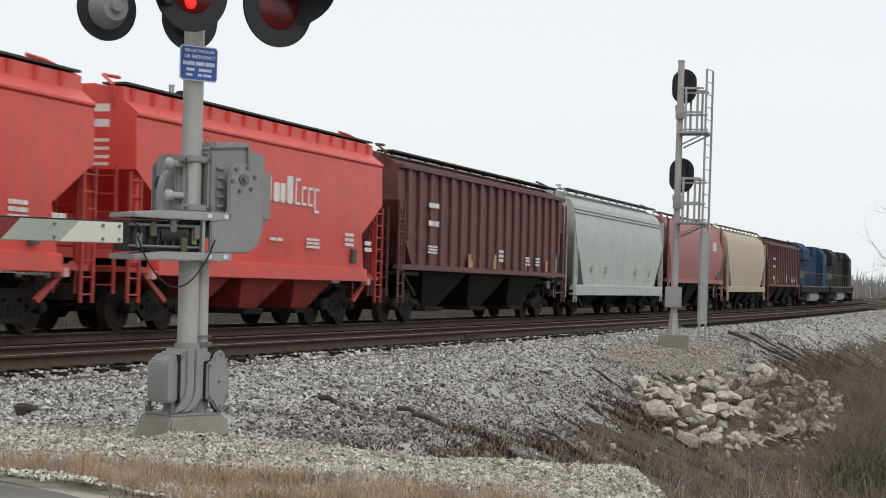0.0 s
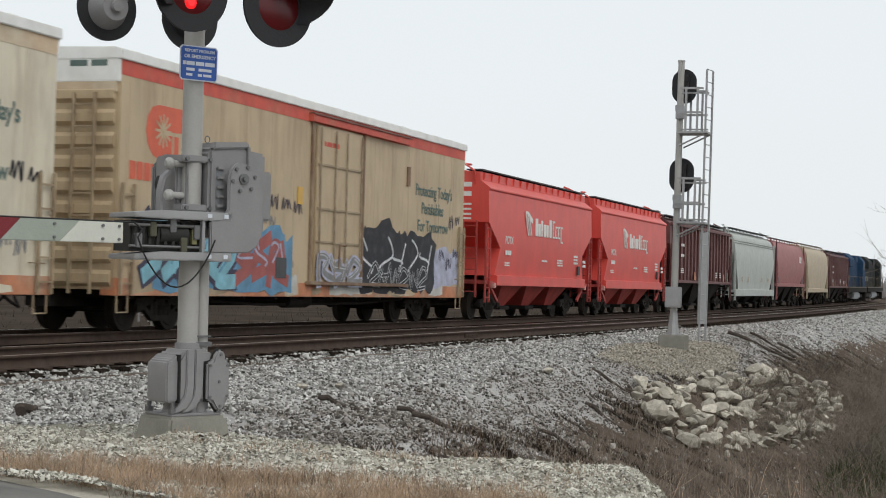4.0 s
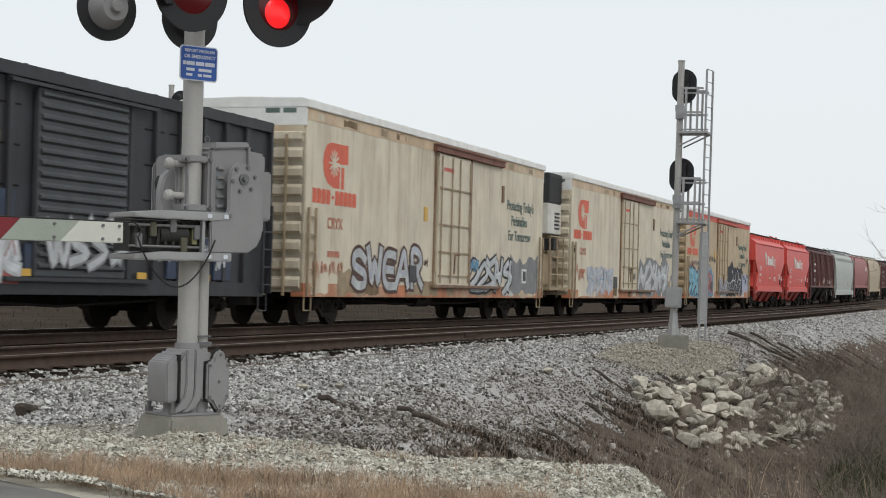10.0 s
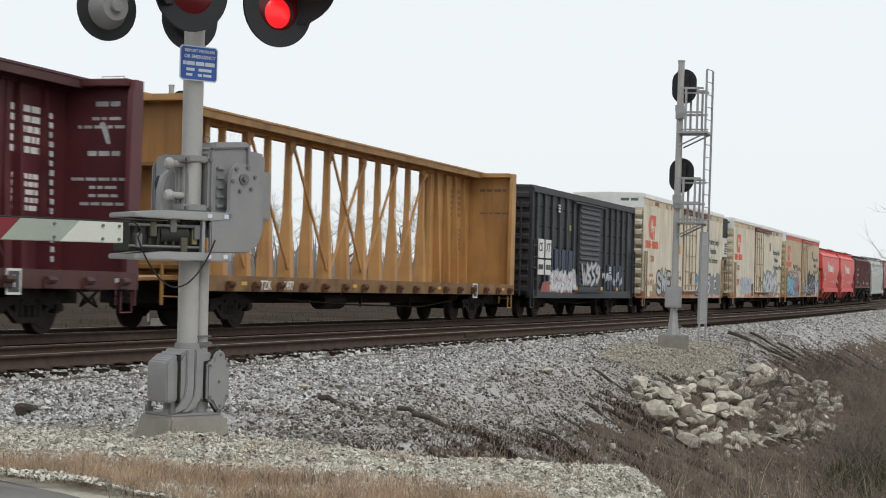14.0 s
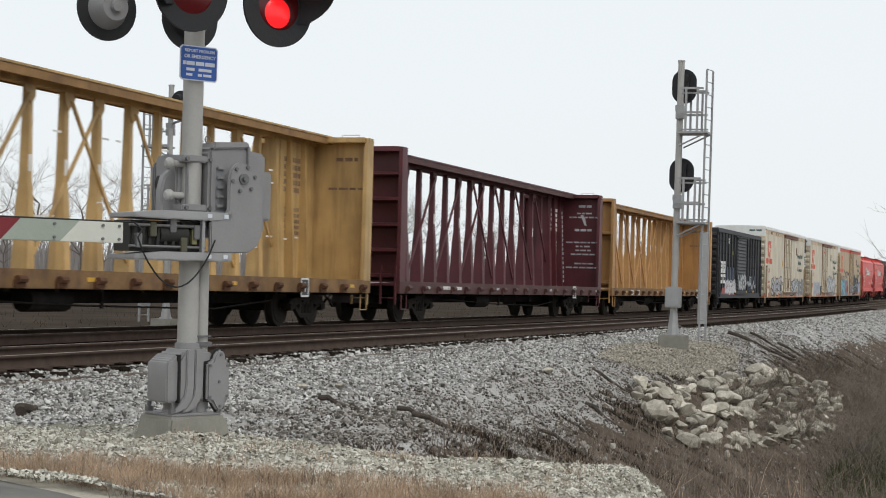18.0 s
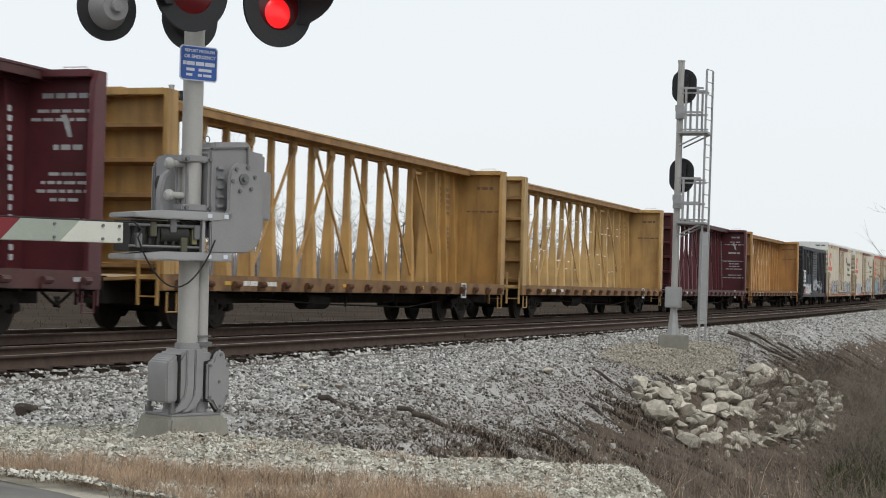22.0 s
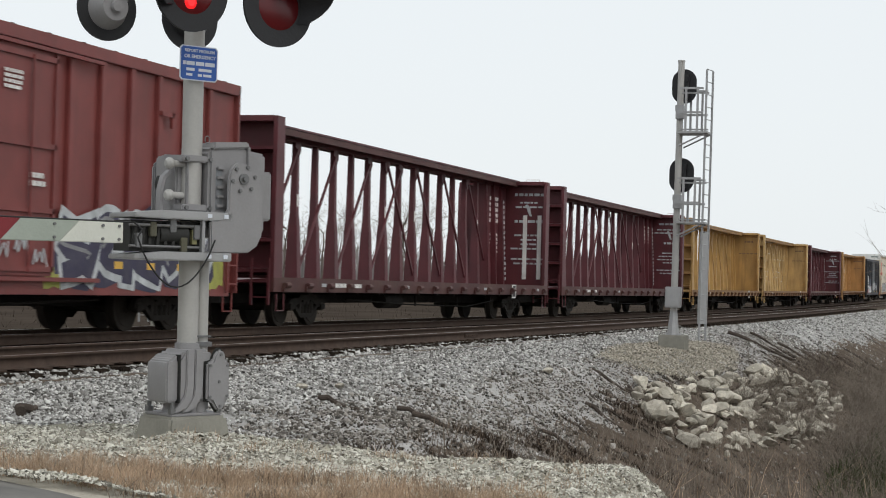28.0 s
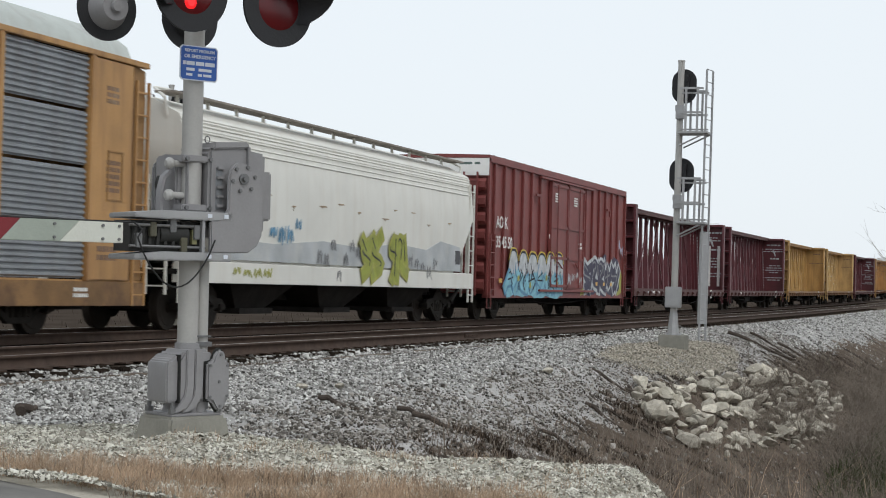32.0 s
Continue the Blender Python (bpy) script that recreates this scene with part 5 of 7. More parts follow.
car, h = reefer(-34.87, -54.98, "cream", "stripe_rust", 5.1, 3, lab="cream insulated boxcar with red and white graffiti")
graffiti(car, -7.2, -2.0, .76, 2.05, -SIDE - .0105, "g_brown", "g_pale", 31, word="SWEAR", lab="pale graffiti letters edged in dark brown", shade="g_lilac")
tag_marks(car, -2.3, -1.5, 1.3, 1.9, -SIDE - .009, "g_brown", 34, 2, .06)
graffiti(car, 2.1, 6.4, .74, 2.0, -SIDE - .0105, "g_black", "g_pale", 32, 5, "g_white", "pale blue graffiti with black edges", weight=.15)
tag_marks(car, 2.2, 3.0, 1.2, 1.9, -SIDE - .02, "g_blue", 35, 2, .1)
smear(car, 6.3, 9.5, .85, 2.0, -SIDE - .0088, "g_grey", 103, "grey_patch", "grey overpainted patch")
part("route_board", Geo().span(7.6, 8.1, -SIDE, -SIDE - .03, 1.15, 1.6), M["white_mark"], car)
part("route_card", Geo().span(7.68, 8.02, -SIDE - .03, -SIDE - .034, 1.22, 1.53), M["dark_mark"], car)
tag_marks(car, -9.6, -7.6, .95, 1.6, -SIDE - .009, "logo_faded", 33, 4, .04)


# ---- ribbed boxcars
def ribbed_boxcar(right, left, paint, H, ribs, label, door_w, door_style, n_end, white_cap=False):
    car, h = new_car("boxcar", right, left, label, "boxcar")
    z0 = .8
    part("body", Geo().span(-h, h, -SIDE + .08, SIDE - .08, z0, H - .05), M[paint], car)
    part("roof", Geo().prism([(-SIDE, H - .08), (-SIDE, H + .02), (0, H + .05), (SIDE, H + .02), (SIDE, H - .08)], 'x', -h - .03, h + .03), M[paint], car, bevel=.01)
    for i in range(int(2 * h / 1.1)):
        x = -h + .5 + 1.1 * i
        part("roof_rib", Geo().prism([(-SIDE, H + .03), (0, H + .07), (SIDE, H + .03), (SIDE - .1, H), (-SIDE + .1, H)], 'x', x - .06, x + .06), M[paint], car)
    part("side_sill", Geo().span(-h + .3, h - .3, -SIDE, -SIDE + .25, z0 - .12, z0 + .16), M[paint], car, bevel=.01)
    part("top_rail", Geo().span(-h, h, -SIDE - .01, -SIDE + .1, H - .2, H - .06), M[paint], car, bevel=.01)
    for s in (-1, 1):
        part("corner_post", Geo().span(s * h, s * (h - .1), -SIDE - .01, -SIDE + .12, z0 - .05, H - .06), M[paint], car, bevel=.01)
        ribbed_end(car, s * h, s, SIDE - .05, z0, H - (.62 if white_cap else .15), M[paint], n_end, depth=.09)
        if white_cap:
            part("end_cap", Geo().span(s * (h - .03), s * (h + .02), -SIDE + .02, SIDE - .02, H - .6, H + .02), M["roof_white"], car, "white end cap")
            part("cap_mark", Geo().span(s * (h + .02), s * (h + .024), -1.25, -1.08, H - .27, H - .2).span(s * (h + .02), s * (h + .024), -1.0, -.6, H - .27, H - .2), M["grey_text"], car)
        ladder(car, s * (h - .3), -SIDE - .05, .75, 2.6, .42, M[paint], 5)
        ladder(car, s * (h + .14), -1.0, .75, H - .5, .42, M[paint], 9, 'y')
        stirrup(car, s * (h - .3), -SIDE + .03, M[paint])
    for x in np.arange(-h + .7, h - .5, ribs):
        if abs(x) < door_w / 2 + .12:
            continue
        part("side_post", Geo().prism([(x - .09, z0 + .16), (x + .09, z0 + .16), (x + .09, H - .2), (x - .09, H - .2)], 'y', -SIDE, -SIDE + .09), M[paint], car, bevel=.018)
    part("centre_sill", Geo().box(0, 0, .66, 2 * h, .5, .4), M["underframe"], car)
    for i in range(int(h * 2 / 1.6)):
        part("cross_bearer", Geo().box(-h + .8 + 1.6 * i, 0, .72, .12, 2.8, .14), M["underframe"], car)
    part("brake_rod", Geo().tube([(-h * .5, -1.1, .6), (0, -1.15, .48), (h * .5, -1.1, .6)], .025, 6), M["underframe"], car)
    if door_style == "corrugated":
        d = part("sliding_door", Geo().span(-door_w / 2, door_w / 2, -SIDE + .06, -SIDE - .03, z0 + .18, H - .3), M["slate_door"], car, bevel=.01)
        for i in range(16):
            z = z0 + .35 + (H - z0 - .75) * i / 15
            part("door_corrugation", Geo().prism([(-SIDE - .03, z - .06), (-SIDE - .075, z - .02), (-SIDE - .075, z + .02), (-SIDE - .03, z + .06)], 'x', -door_w / 2 + .08, door_w / 2 - .08), M["slate_door"], d)
    else:
        for s in (-1, 1):
            c = s * door_w / 4
            d = part("plug_door", Geo().span(c - door_w / 4 + .03, c + door_w / 4 - .03, -SIDE + .06, -SIDE - .02, z0 + .18, H - .3), M[paint], car, bevel=.01)
            for z in (z0 + .3, z0 + 1.25, z0 + 2.3, H - .42):
                part("door_frame", Geo().box(c, -SIDE - .035, z, door_w / 2 - .1, .05, .09), M[paint], d)
            for x in (c - door_w / 4 + .08, c + door_w / 4 - .08):
                part("door_frame", Geo().box(x, -SIDE - .035, (z0 + H) / 2, .08, .05, H - z0 - .5), M[paint], d)
            part("lock_rod", Geo().cyl((c + s * .35, -SIDE - .07, z0 + .25), (c + s * .35, -SIDE - .07, H - .4), .022, n=6), M[paint], d)
            part("door_lever", Geo().tube([(c - .2, -SIDE - .08, 1.9), (c + .3, -SIDE - .09, 1.7)], .025), M[paint], d)
    part("door_track", Geo().span(-door_w * .8, door_w * .8, -SIDE - .02, -SIDE - .1, H - .3, H - .24), M[paint], car)
    part("door_track", Geo().span(-door_w * .8, door_w * .8, -SIDE - .02, -SIDE - .1, z0 + .1, z0 + .17), M[paint], car)
    running_gear(car, h, 2.3, .75)
    return car, h


car, h = ribbed_boxcar(-56.8, -72.45, "charcoal", 4.35, .98, "faded black boxcar with white patches and graffiti", 3.0, "corrugated", 10)
Y = -SIDE - .004
for x in (-6.98, -6.08):
    for z in (1.46, 2.02):
        part("white_patch", Geo().span(x, x + .72, -SIDE + .03, Y, z, z + (.62 if z > 2 else .5)), M["white_mark"], car, "white rectangular paint patch")
for x, words in ((-6.93, "CS"), (-6.0, "XT")):
    lettering("patch_mark", words, .4, x, Y - .003, 2.24, M["dark_mark"], car)
    bars(car, x, 1.56, .6, .26, 1, M["dark_mark"], Y - .002, int(-x * 10), "patch_mark")
for x in np.arange(-6.7 + .05, 6.6, .98):
    if abs(x + .49) > 2.0:
        for z in (1.75, 2.4, 3.05, 3.7):
            part("panel_seam", Geo().span(x + .12, x + .86, -SIDE + .085, -SIDE + .072, z, z + .035), M["underframe"], car)
for x in (-4.75, -3.8, -2.85):
    part("navy_patch", Geo().span(x, x + .8, -SIDE + .06, -SIDE + .02, 1.6, 2.35), M["navy"], car, "navy blue paint patch")
for x in np.arange(-6.7, 6.9, .98):
    if abs(x) > 1.7 and (x < 0 or x > 2.5) and abs(x) < 5.8:
        part("navy_patch", Geo().span(x + .1, x + .88, -SIDE + .07, -SIDE + .02, 1.0, 1.95 if x > 0 else 1.5), M["navy"], car)
graffiti(car, -5.4, -2.0, .85, 1.7, Y - .002, "g_pale", "g_white", 41, 7, "g_red", "white and red graffiti letters")
part("red_smear", Geo().prism([(-6.6, .9), (-1.9, .85), (-2.0, 1.25), (-4, 1.4), (-6.4, 1.2)], 'y', -SIDE + .0, Y + .001), M["g_red"], car)
graffiti(car, -1.2, 1.5, 1.05, 2.05, -SIDE - .076, "g_grey", "g_pale", 42, 4, None, "worn white graffiti on the door", weight=.13)
tag_marks(car, 2.2, 5.8, 1.15, 1.8, Y, "g_pale", 43, 6, .09)
for x in (-4.8, -1.9, 2.0, 4.6):
    part("reflector", Geo().span(x, x + .35, -SIDE - .002, Y - .004, .98, 1.1), M["reflector"], car)
part("yellow_mark", Geo().span(-2.75, -2.5, -SIDE + .05, Y + .05, 3.05, 3.25), M["g_olive"], car)
for x, z, w in ((-4.5, 3.6, .3), (3.4, 1.6, .3)):
    bars(car, x, z, w, .3, 3, M["white_mark"], Y, 3)

car, h = ribbed_boxcar(-221.75, -240.55, "oxide", 4.94, 1.05, "oxide-red boxcar with blue and dark graffiti", 4.7, "plug", 7, True)
lettering("car_mark", "AO K", .5, -h + .8, Y, 2.82, M["white_mark"], car, spread=1.0)
lettering("car_number", "35 45 50", .5, -h + .8, Y, 2.22, M["white_mark"], car, spread=1.0)
smear(car, -7.4, -.5, .68, 1.5, Y - .018, "g_cyan", 110, "graffiti_cloud", "sky-blue band of paint below the letters")
graffiti(car, -7.4, -.7, .72, 1.72, Y - .021, "g_blue", "g_cyan", 64, 6, "g_black", "sky-blue graffiti letters with dark lines", weight=.26)
hr = random.Random(58)
for i in range(6):
    c, top, wide = -6.75 + 1.12 * i, 2.16 + hr.uniform(-.08, .1), hr.uniform(.46, .6)
    rim = sweep([(c - wide, 1.62), (c - wide * .92, 1.9), (c - wide * .5, top - .03), (c, top), (c + wide * .55, top - .05), (c + wide * .95, 1.88), (c + wide, 1.6)])
    foot = [(c + wide * (1 - 2 * k / 9), 1.5 + hr.uniform(-.12, .1)) for k in range(1, 9)]
    d = Y - .034 - .0006 * i
    hump = part("graffiti", Geo().prism(rim + foot, 'y', d - .002, d), M["g_pale"], car, "white rounded top of a graffiti letter", smooth=0)
    for nm, off, w, paint, lab in (("letter_stroke", 0, .075, "g_black", "black edge"), ("graffiti_outline", .055, .05, "g_yellow", "yellow outer line")):
        g = Geo()
        ribbon(g, [(c + (x - c) * (1 + off), z + off * 1.1) for x, z in rim[3:-3]], w, d - (.0045 if off else .003), .0012)
        part(nm, g, M[paint], hump, lab, smooth=0)
    g = Geo()
    for k in range(2):
        x = c + hr.uniform(-.4, .4)
        ribbon(g, sweep([(x, 1.78 - .2 * k), (x + hr.uniform(-.2, .2), 1.5), (x + hr.uniform(-.3, .3), 1.25), (x + hr.uniform(-.35, .35), .95)]), .055, Y - .0395 - .0005 * k, .0012)
    part("letter_stroke", g, M["g_black" if i % 3 else "g_blue"], hump, "dark stroke", smooth=0)
for x, z in ((-6.3, 1.2), (-4.9, 1.0), (-2.9, 1.25), (-1.5, 1.05)):
    part("paint_patch", Geo().prism([(x, z), (x + .24, z + .03), (x + .22, z + .2), (x + .03, z + .19)], 'y', Y - .044, Y - .042), M["g_olive"], car, "dull orange patch", smooth=0)
tag_marks(car, .0, 2.2, 1.1, 1.7, Y - .06, "g_pale", 52, 4, .05)
graffiti(car, 2.7, 8.2, .76, 2.15, Y - .002, "g_pale", "g_violet", 66, 5, "g_grey", "dark violet graffiti with pale outlines", weight=.25, cloud="g_violet")
smear(car, 2.1, 2.9, .8, 1.9, Y, "g_olive", 111, "graffiti_cloud")
smear(car, 8.0, 8.8, .8, 1.8, Y, "g_olive", 112, "graffiti_cloud")
tag_marks(car, 8.2, 9.0, 2.2, 3.3, Y, "g_lilac", 56, 3, .04)
for x, z, w, hh, k in ((-1.9, 3.92, .5, .34, 4), (.7, 3.9, .55, .34, 4), (1.5, 2.4, .5, .26, 2), (-2.6, 2.6, .12, .25, 1)):
    bars(car, x, z, w, hh, k, M["white_mark"], Y - .05, k)
for x in (-8.2, -5.6, -3.0, .8, 4.4, 5.6, 6.8):
    part("reflector", Geo().span(x, x + .3, -SIDE - .002, Y - .012, 1.15, 1.28), M["reflector"], car)
for x in (-4.0, 6.2):
    part("placard_bracket", Geo().box(x, -SIDE - .03, 4.05, .5, .06, .08).box(x + .2, -SIDE - .03, 3.95, .08, .06, .3), M["oxide"], car)


# ---- covered hoppers
def covered_hopper(right, left, paint, under, H, label, shape, lab_extra="", sill_h=.28, name="covered_hopper", smooth=True, cut=1.5, walk_mat="charcoal", up=.1, waist=False, board=(.75, 1.05)):
    """shape: half section (out, up) from the eave to the sill; cut: how far the ends slope in below."""
    car, h = new_car(name, right, left, label, "hopper car")
    ring = [(.0, H), (.75, H - .02)] + shape
    zc, zb = 2.9, shape[-1][1]
    ext = [h - .05 if z > zc else h - .05 - cut * ((zc - z) / (zc - zb)) for _, z in ring]
    if waist:
        ext = [h - .05 - float(np.interp(z, [zb, 2.2, zc], [cut * .75, cut, 0])) for _, z in ring]
    run = h - .02 - (cut * .75 if waist else 0)
    full = [(-y, z, e) for (y, z), e in zip(ring, ext)][::-1] + [(y, z, e) for (y, z), e in list(zip(ring, ext))[1:]]
    n = len(full)
    vs = [(-e, y, z) for y, z, e in full] + [(e, y, z) for y, z, e in full]
    fs = [(i, i + 1, n + i + 1, n + i) for i in range(n - 1)]
    for k in range(n // 2):
        a, b = k, n - 1 - k
        if b - a > 1:
            fs.append((a, a + 1, b - 1, b) if b - a > 2 else (a, a + 1, b))
            fs.append((n + a, n + b, n + b - 1, n + a + 1) if b - a > 2 else (n + a, n + b, n + a + 1))
    fs.append((0, n, 2 * n - 1, n - 1))
    part("body", Geo().add(vs, fs), M[paint], car, smooth=22 if waist else 50 if smooth else 0)
    zs = zb
    sl = part("side_sill", Geo().prism([(-SIDE - .03, zs - sill_h), (-SIDE - .03, zs), (-SIDE + .1, zs + .03), (-SIDE + .22, zs - .05), (-SIDE + .22, zs - sill_h)], 'x', -run, run), M[paint], car, bevel=.01)
    part("side_sill", Geo().span(-run, run, SIDE - .2, SIDE + .03, zs - sill_h, zs), M[paint], car)
    # outlets below
    k = 3
    w = (2 * h - 4.4) / k
    for i in range(k):
        c = -h + 2.2 + w * (i + .5)
        g = Geo()
        top, bot = w * .48, w * .16
        g.add([(c - top, -1.4, zs - .1), (c + top, -1.4, zs - .1), (c + top, 1.4, zs - .1), (c - top, 1.4, zs - .1),
               (c - bot, -.9, .42), (c + bot, -.9, .42), (c + bot, .9, .42), (c - bot, .9, .42)],
              [(3, 2, 1, 0), (4, 5, 6, 7), (0, 1, 5, 4), (1, 2, 6, 5), (2, 3, 7, 6), (3, 0, 4, 7)])
        o = part("outlet", g, M[under], car)
        part("gate", Geo().box(c, 0, .36, w * .36, 2.1, .12), M["underframe"], o)
    # end framing, platform, slope posts, ladders
    for s in (-1, 1):
        part("end_platform", Geo().span(s * (h - 1.6), s * h, -1.5, 1.5, zs - .26, zs - .16), M[under], car)
        for y in (-1.46, -.5, .5, 1.46):
            part("end_post", Geo().box(s * (h - .25), y, (zs + 2.9) / 2 - .05, .1, .09, 2.9 - zs + .2), M[paint], car)
        part("slope_brace", Geo().prism([(s * (h - .3), zs - .1), (s * (h - .42), zs - .1), (s * (h - 1.6), zs - .75), (s * (h - 1.5), zs - .82)], 'y', -1.45, -1.38), M[under], car)
        # waisted cars: ladders take the darker under colour, painted-in shade
        ladder(car, s * (h - .12), -SIDE + .02, .55, 2.9 if waist else H - .55 if s > 0 else 3.2, .4, M[under if waist else paint], 8)
        ladder(car, s * (h + .02), -1.0, .7, 3.0, .42, M[under if waist else paint], 7, 'y')
        g = Geo()
        g.tube([(s * (h - .1), -1.1, H - .5), (s * (h + .05), -1.1, H - .02), (s * (h - .3), -.7, H + .2), (s * (h - .9), -.7, H + .22)], .035, 6)
        part("roof_grab", g, M[paint], car)
    # roof walk and hatches
    wk = part("roof_walk", Geo().span(-h + .1, h - .1, -board[1], -board[0], H + up, H + up + .04).span(-h + .1, h - .1, board[0], board[1], H + up, H + up + .04), M[walk_mat], car)
    for x in np.arange(-h + .6, h - .3, 1.35):
        part("walk_bracket", Geo().prism([(-1.08, H - .08), (-1.05, H + up + .02), (-1.0, H + up + .02), (-1.0, H - .05)], 'x', x - .02, x + .02), M[paint], car)
    part("hatch_trough", Geo().span(-h + .7, h - .7, -.32, .32, H - .02, H + .1), M[paint], car, bevel=.02)
    part("centre_sill", Geo().box(0, 0, .72, 2 * h, .4, .3), M["underframe"], car)
    running_gear(car, h, 1.75, .68)
    return car, h


ROUND = [(1.27, 4.45), (1.28, 4.2), (1.54, 4.0), (1.58, 3.97), (1.58, 3.93), (1.54, 3.89), (1.57, 2.95), (1.55, 2.2), (1.48, 1.36)]
for k, (rr, ll) in enumerate(((40.6, 27.85), (26.45, 13.35))):
    car, h = covered_hopper(rr, ll, "potash", "potash_dark", 4.5, "bright red covered hopper with pale lettering", ROUND, sill_h=.3, cut=1.3, walk_mat="charcoal", up=.0, waist=True, board=(.8, 1.3))
    for x in np.arange(-h + .35, h - .2, .8):
        part("roof_bracket", Geo().prism([(-1.34, 4.44), (-1.27, 4.44), (-1.28, 4.22), (-1.3, 4.22)], 'x', x - .06, x + .06), M["potash"], car)
    for s in (-1, 1):
        part("jack_pad", Geo().span(s * (h - .95), s * (h - .75), -SIDE - .02, -SIDE + .14, .98, 1.14), M["jack_pink"], car, "pale jacking pad", bevel=.01)
    # a mark of three bent stripes and a row of pale bars of the lettering's size
    yy = -1.572
    for i in range(3):
        e = Geo()
        x = -2.5 + .2 * i
        ribbon(e, sweep([(x + .3, 2.72), (x + .12, 3.05), (x, 3.4 - .05 * i), (x + .35, 3.38 - .08 * i), (x + .52 - .1 * i, 3.2 - .03 * i)], 3), .085, yy, .02)
        part("emblem_stripe", e, M["white_mark"], car, smooth=0)
    for i, (w, hh) in enumerate(((.3, .58), (.3, .42), (.2, .54), (.28, .42), (.24, .42), (.3, .6))):
        x = -1.35 + .35 * i
        part("lettering_block", Geo().prism([(x + .04, 2.7), (x + w - .04, 2.7), (x + w, 2.74), (x + w, 2.66 + hh), (x + w - .04, 2.7 + hh), (x + .04, 2.7 + hh), (x, 2.66 + hh), (x, 2.74)], 'y', yy, yy - .02), M["white_mark"], car, smooth=0)
    for i, (hh, dz) in enumerate(((.58, 0), (.42, 0), (.42, 0), (.56, -.14))):
        x, zl = .85 + .36 * i, 2.7 + dz
        g = Geo().span(x, x + .06, yy, yy - .02, zl, zl + hh).span(x, x + .26, yy, yy - .02, zl + hh - .06, zl + hh + .0).span(x, x + .26, yy, yy - .02, zl, zl + .06)
        part("lettering_block", g, M["white_mark"], car, smooth=0)
    lettering("car_mark", "POTX", .33, -h + 1.8, -1.575, 2.36, M["white_mark"], car)
    bars(car, -h + 1.85, 1.95, .7, .22, 1, M["white_mark"], -1.565, k + 5, "car_number")
    for x, z, w, hh, q in ((-h + 1.8, 1.65, .6, .14, 2), (-.4, 1.85, .7, .1, 1), (1.6, 1.75, .8, .25, 3), (3.9, 1.85, .6, .35, 3), (5.2, 1.75, .5, .3, 2)):
        bars(car, x, z, w, hh, q, M["white_mark"], -1.56, q)
    part("route_board", Geo().span(h - 2.0, h - 1.72, -1.53, -1.575, 1.5, 1.82), M["dark_mark"], car)
    e = Geo()
    r = random.Random(k)
    for i, z in enumerate((4.0, 3.72, 3.45, 3.3, 3.15, 3.02)):
        e.span(-h - .002 + .05, -h + .046, -1.0, -1.0 + r.uniform(.25, .7), z, z + (.14 if i < 2 else .06))
    part("end_stencil", e, M["white_mark"], car)["kind"] = "stuff"

car, h = covered_hopper(76.1, 60.4, "hopper_grey", "underframe", 4.55, "pale grey covered hopper with a white sill", [(1.3, 4.2), (1.42, 3.95), (1.4, 3.9), (1.5, 3.6), (1.56, 2.9), (1.53, 2.0), (1.48, 1.15)], sill_h=.36, up=.03, board=(.8, 1.2))
for z in (3.78, 3.9):
    part("corrugation", Geo().cyl((-h + .1, -1.47 + (z - 3.78) * .3, z), (h - .1, -1.47 + (z - 3.78) * .3, z), .03, n=6), M["hopper_grey"], car)
for x in (-5.5, -3.2, 2.2, 5.0):
    bars(car, x, 1.6, .45, .3, 3, M["hopper_tan"], -1.56, int(x * 3))
car, h = covered_hopper(92.4, 77.6, "hopper_pink", "underframe", 4.45, "faded pink rounded covered hopper", [(1.2, 4.25), (1.42, 3.8), (1.56, 3.1), (1.55, 2.3), (1.42, 1.6)], sill_h=.2, cut=1.1)
bars(car, 4.0, 2.9, 1.2, .7, 1, M["white_mark"], -1.57, 4, "owner_lettering")
for s in (-1, 1):
    part("end_shroud", Geo().prism([(s * (h - 1.6), 1.6), (s * h, 1.6), (s * h, 4.3), (s * (h - .2), 4.3), (s * (h - .5), 3.2), (s * (h - .9), 2.4)], 'y', -1.5, -1.42), M["maroon"], car, "maroon end panel")
car, h = covered_hopper(108.3, 94.2, "hopper_tan", "underframe", 4.5, "tan covered hopper with brown stains", [(1.3, 4.2), (1.45, 3.85), (1.55, 3.0), (1.53, 2.1), (1.48, 1.3)])


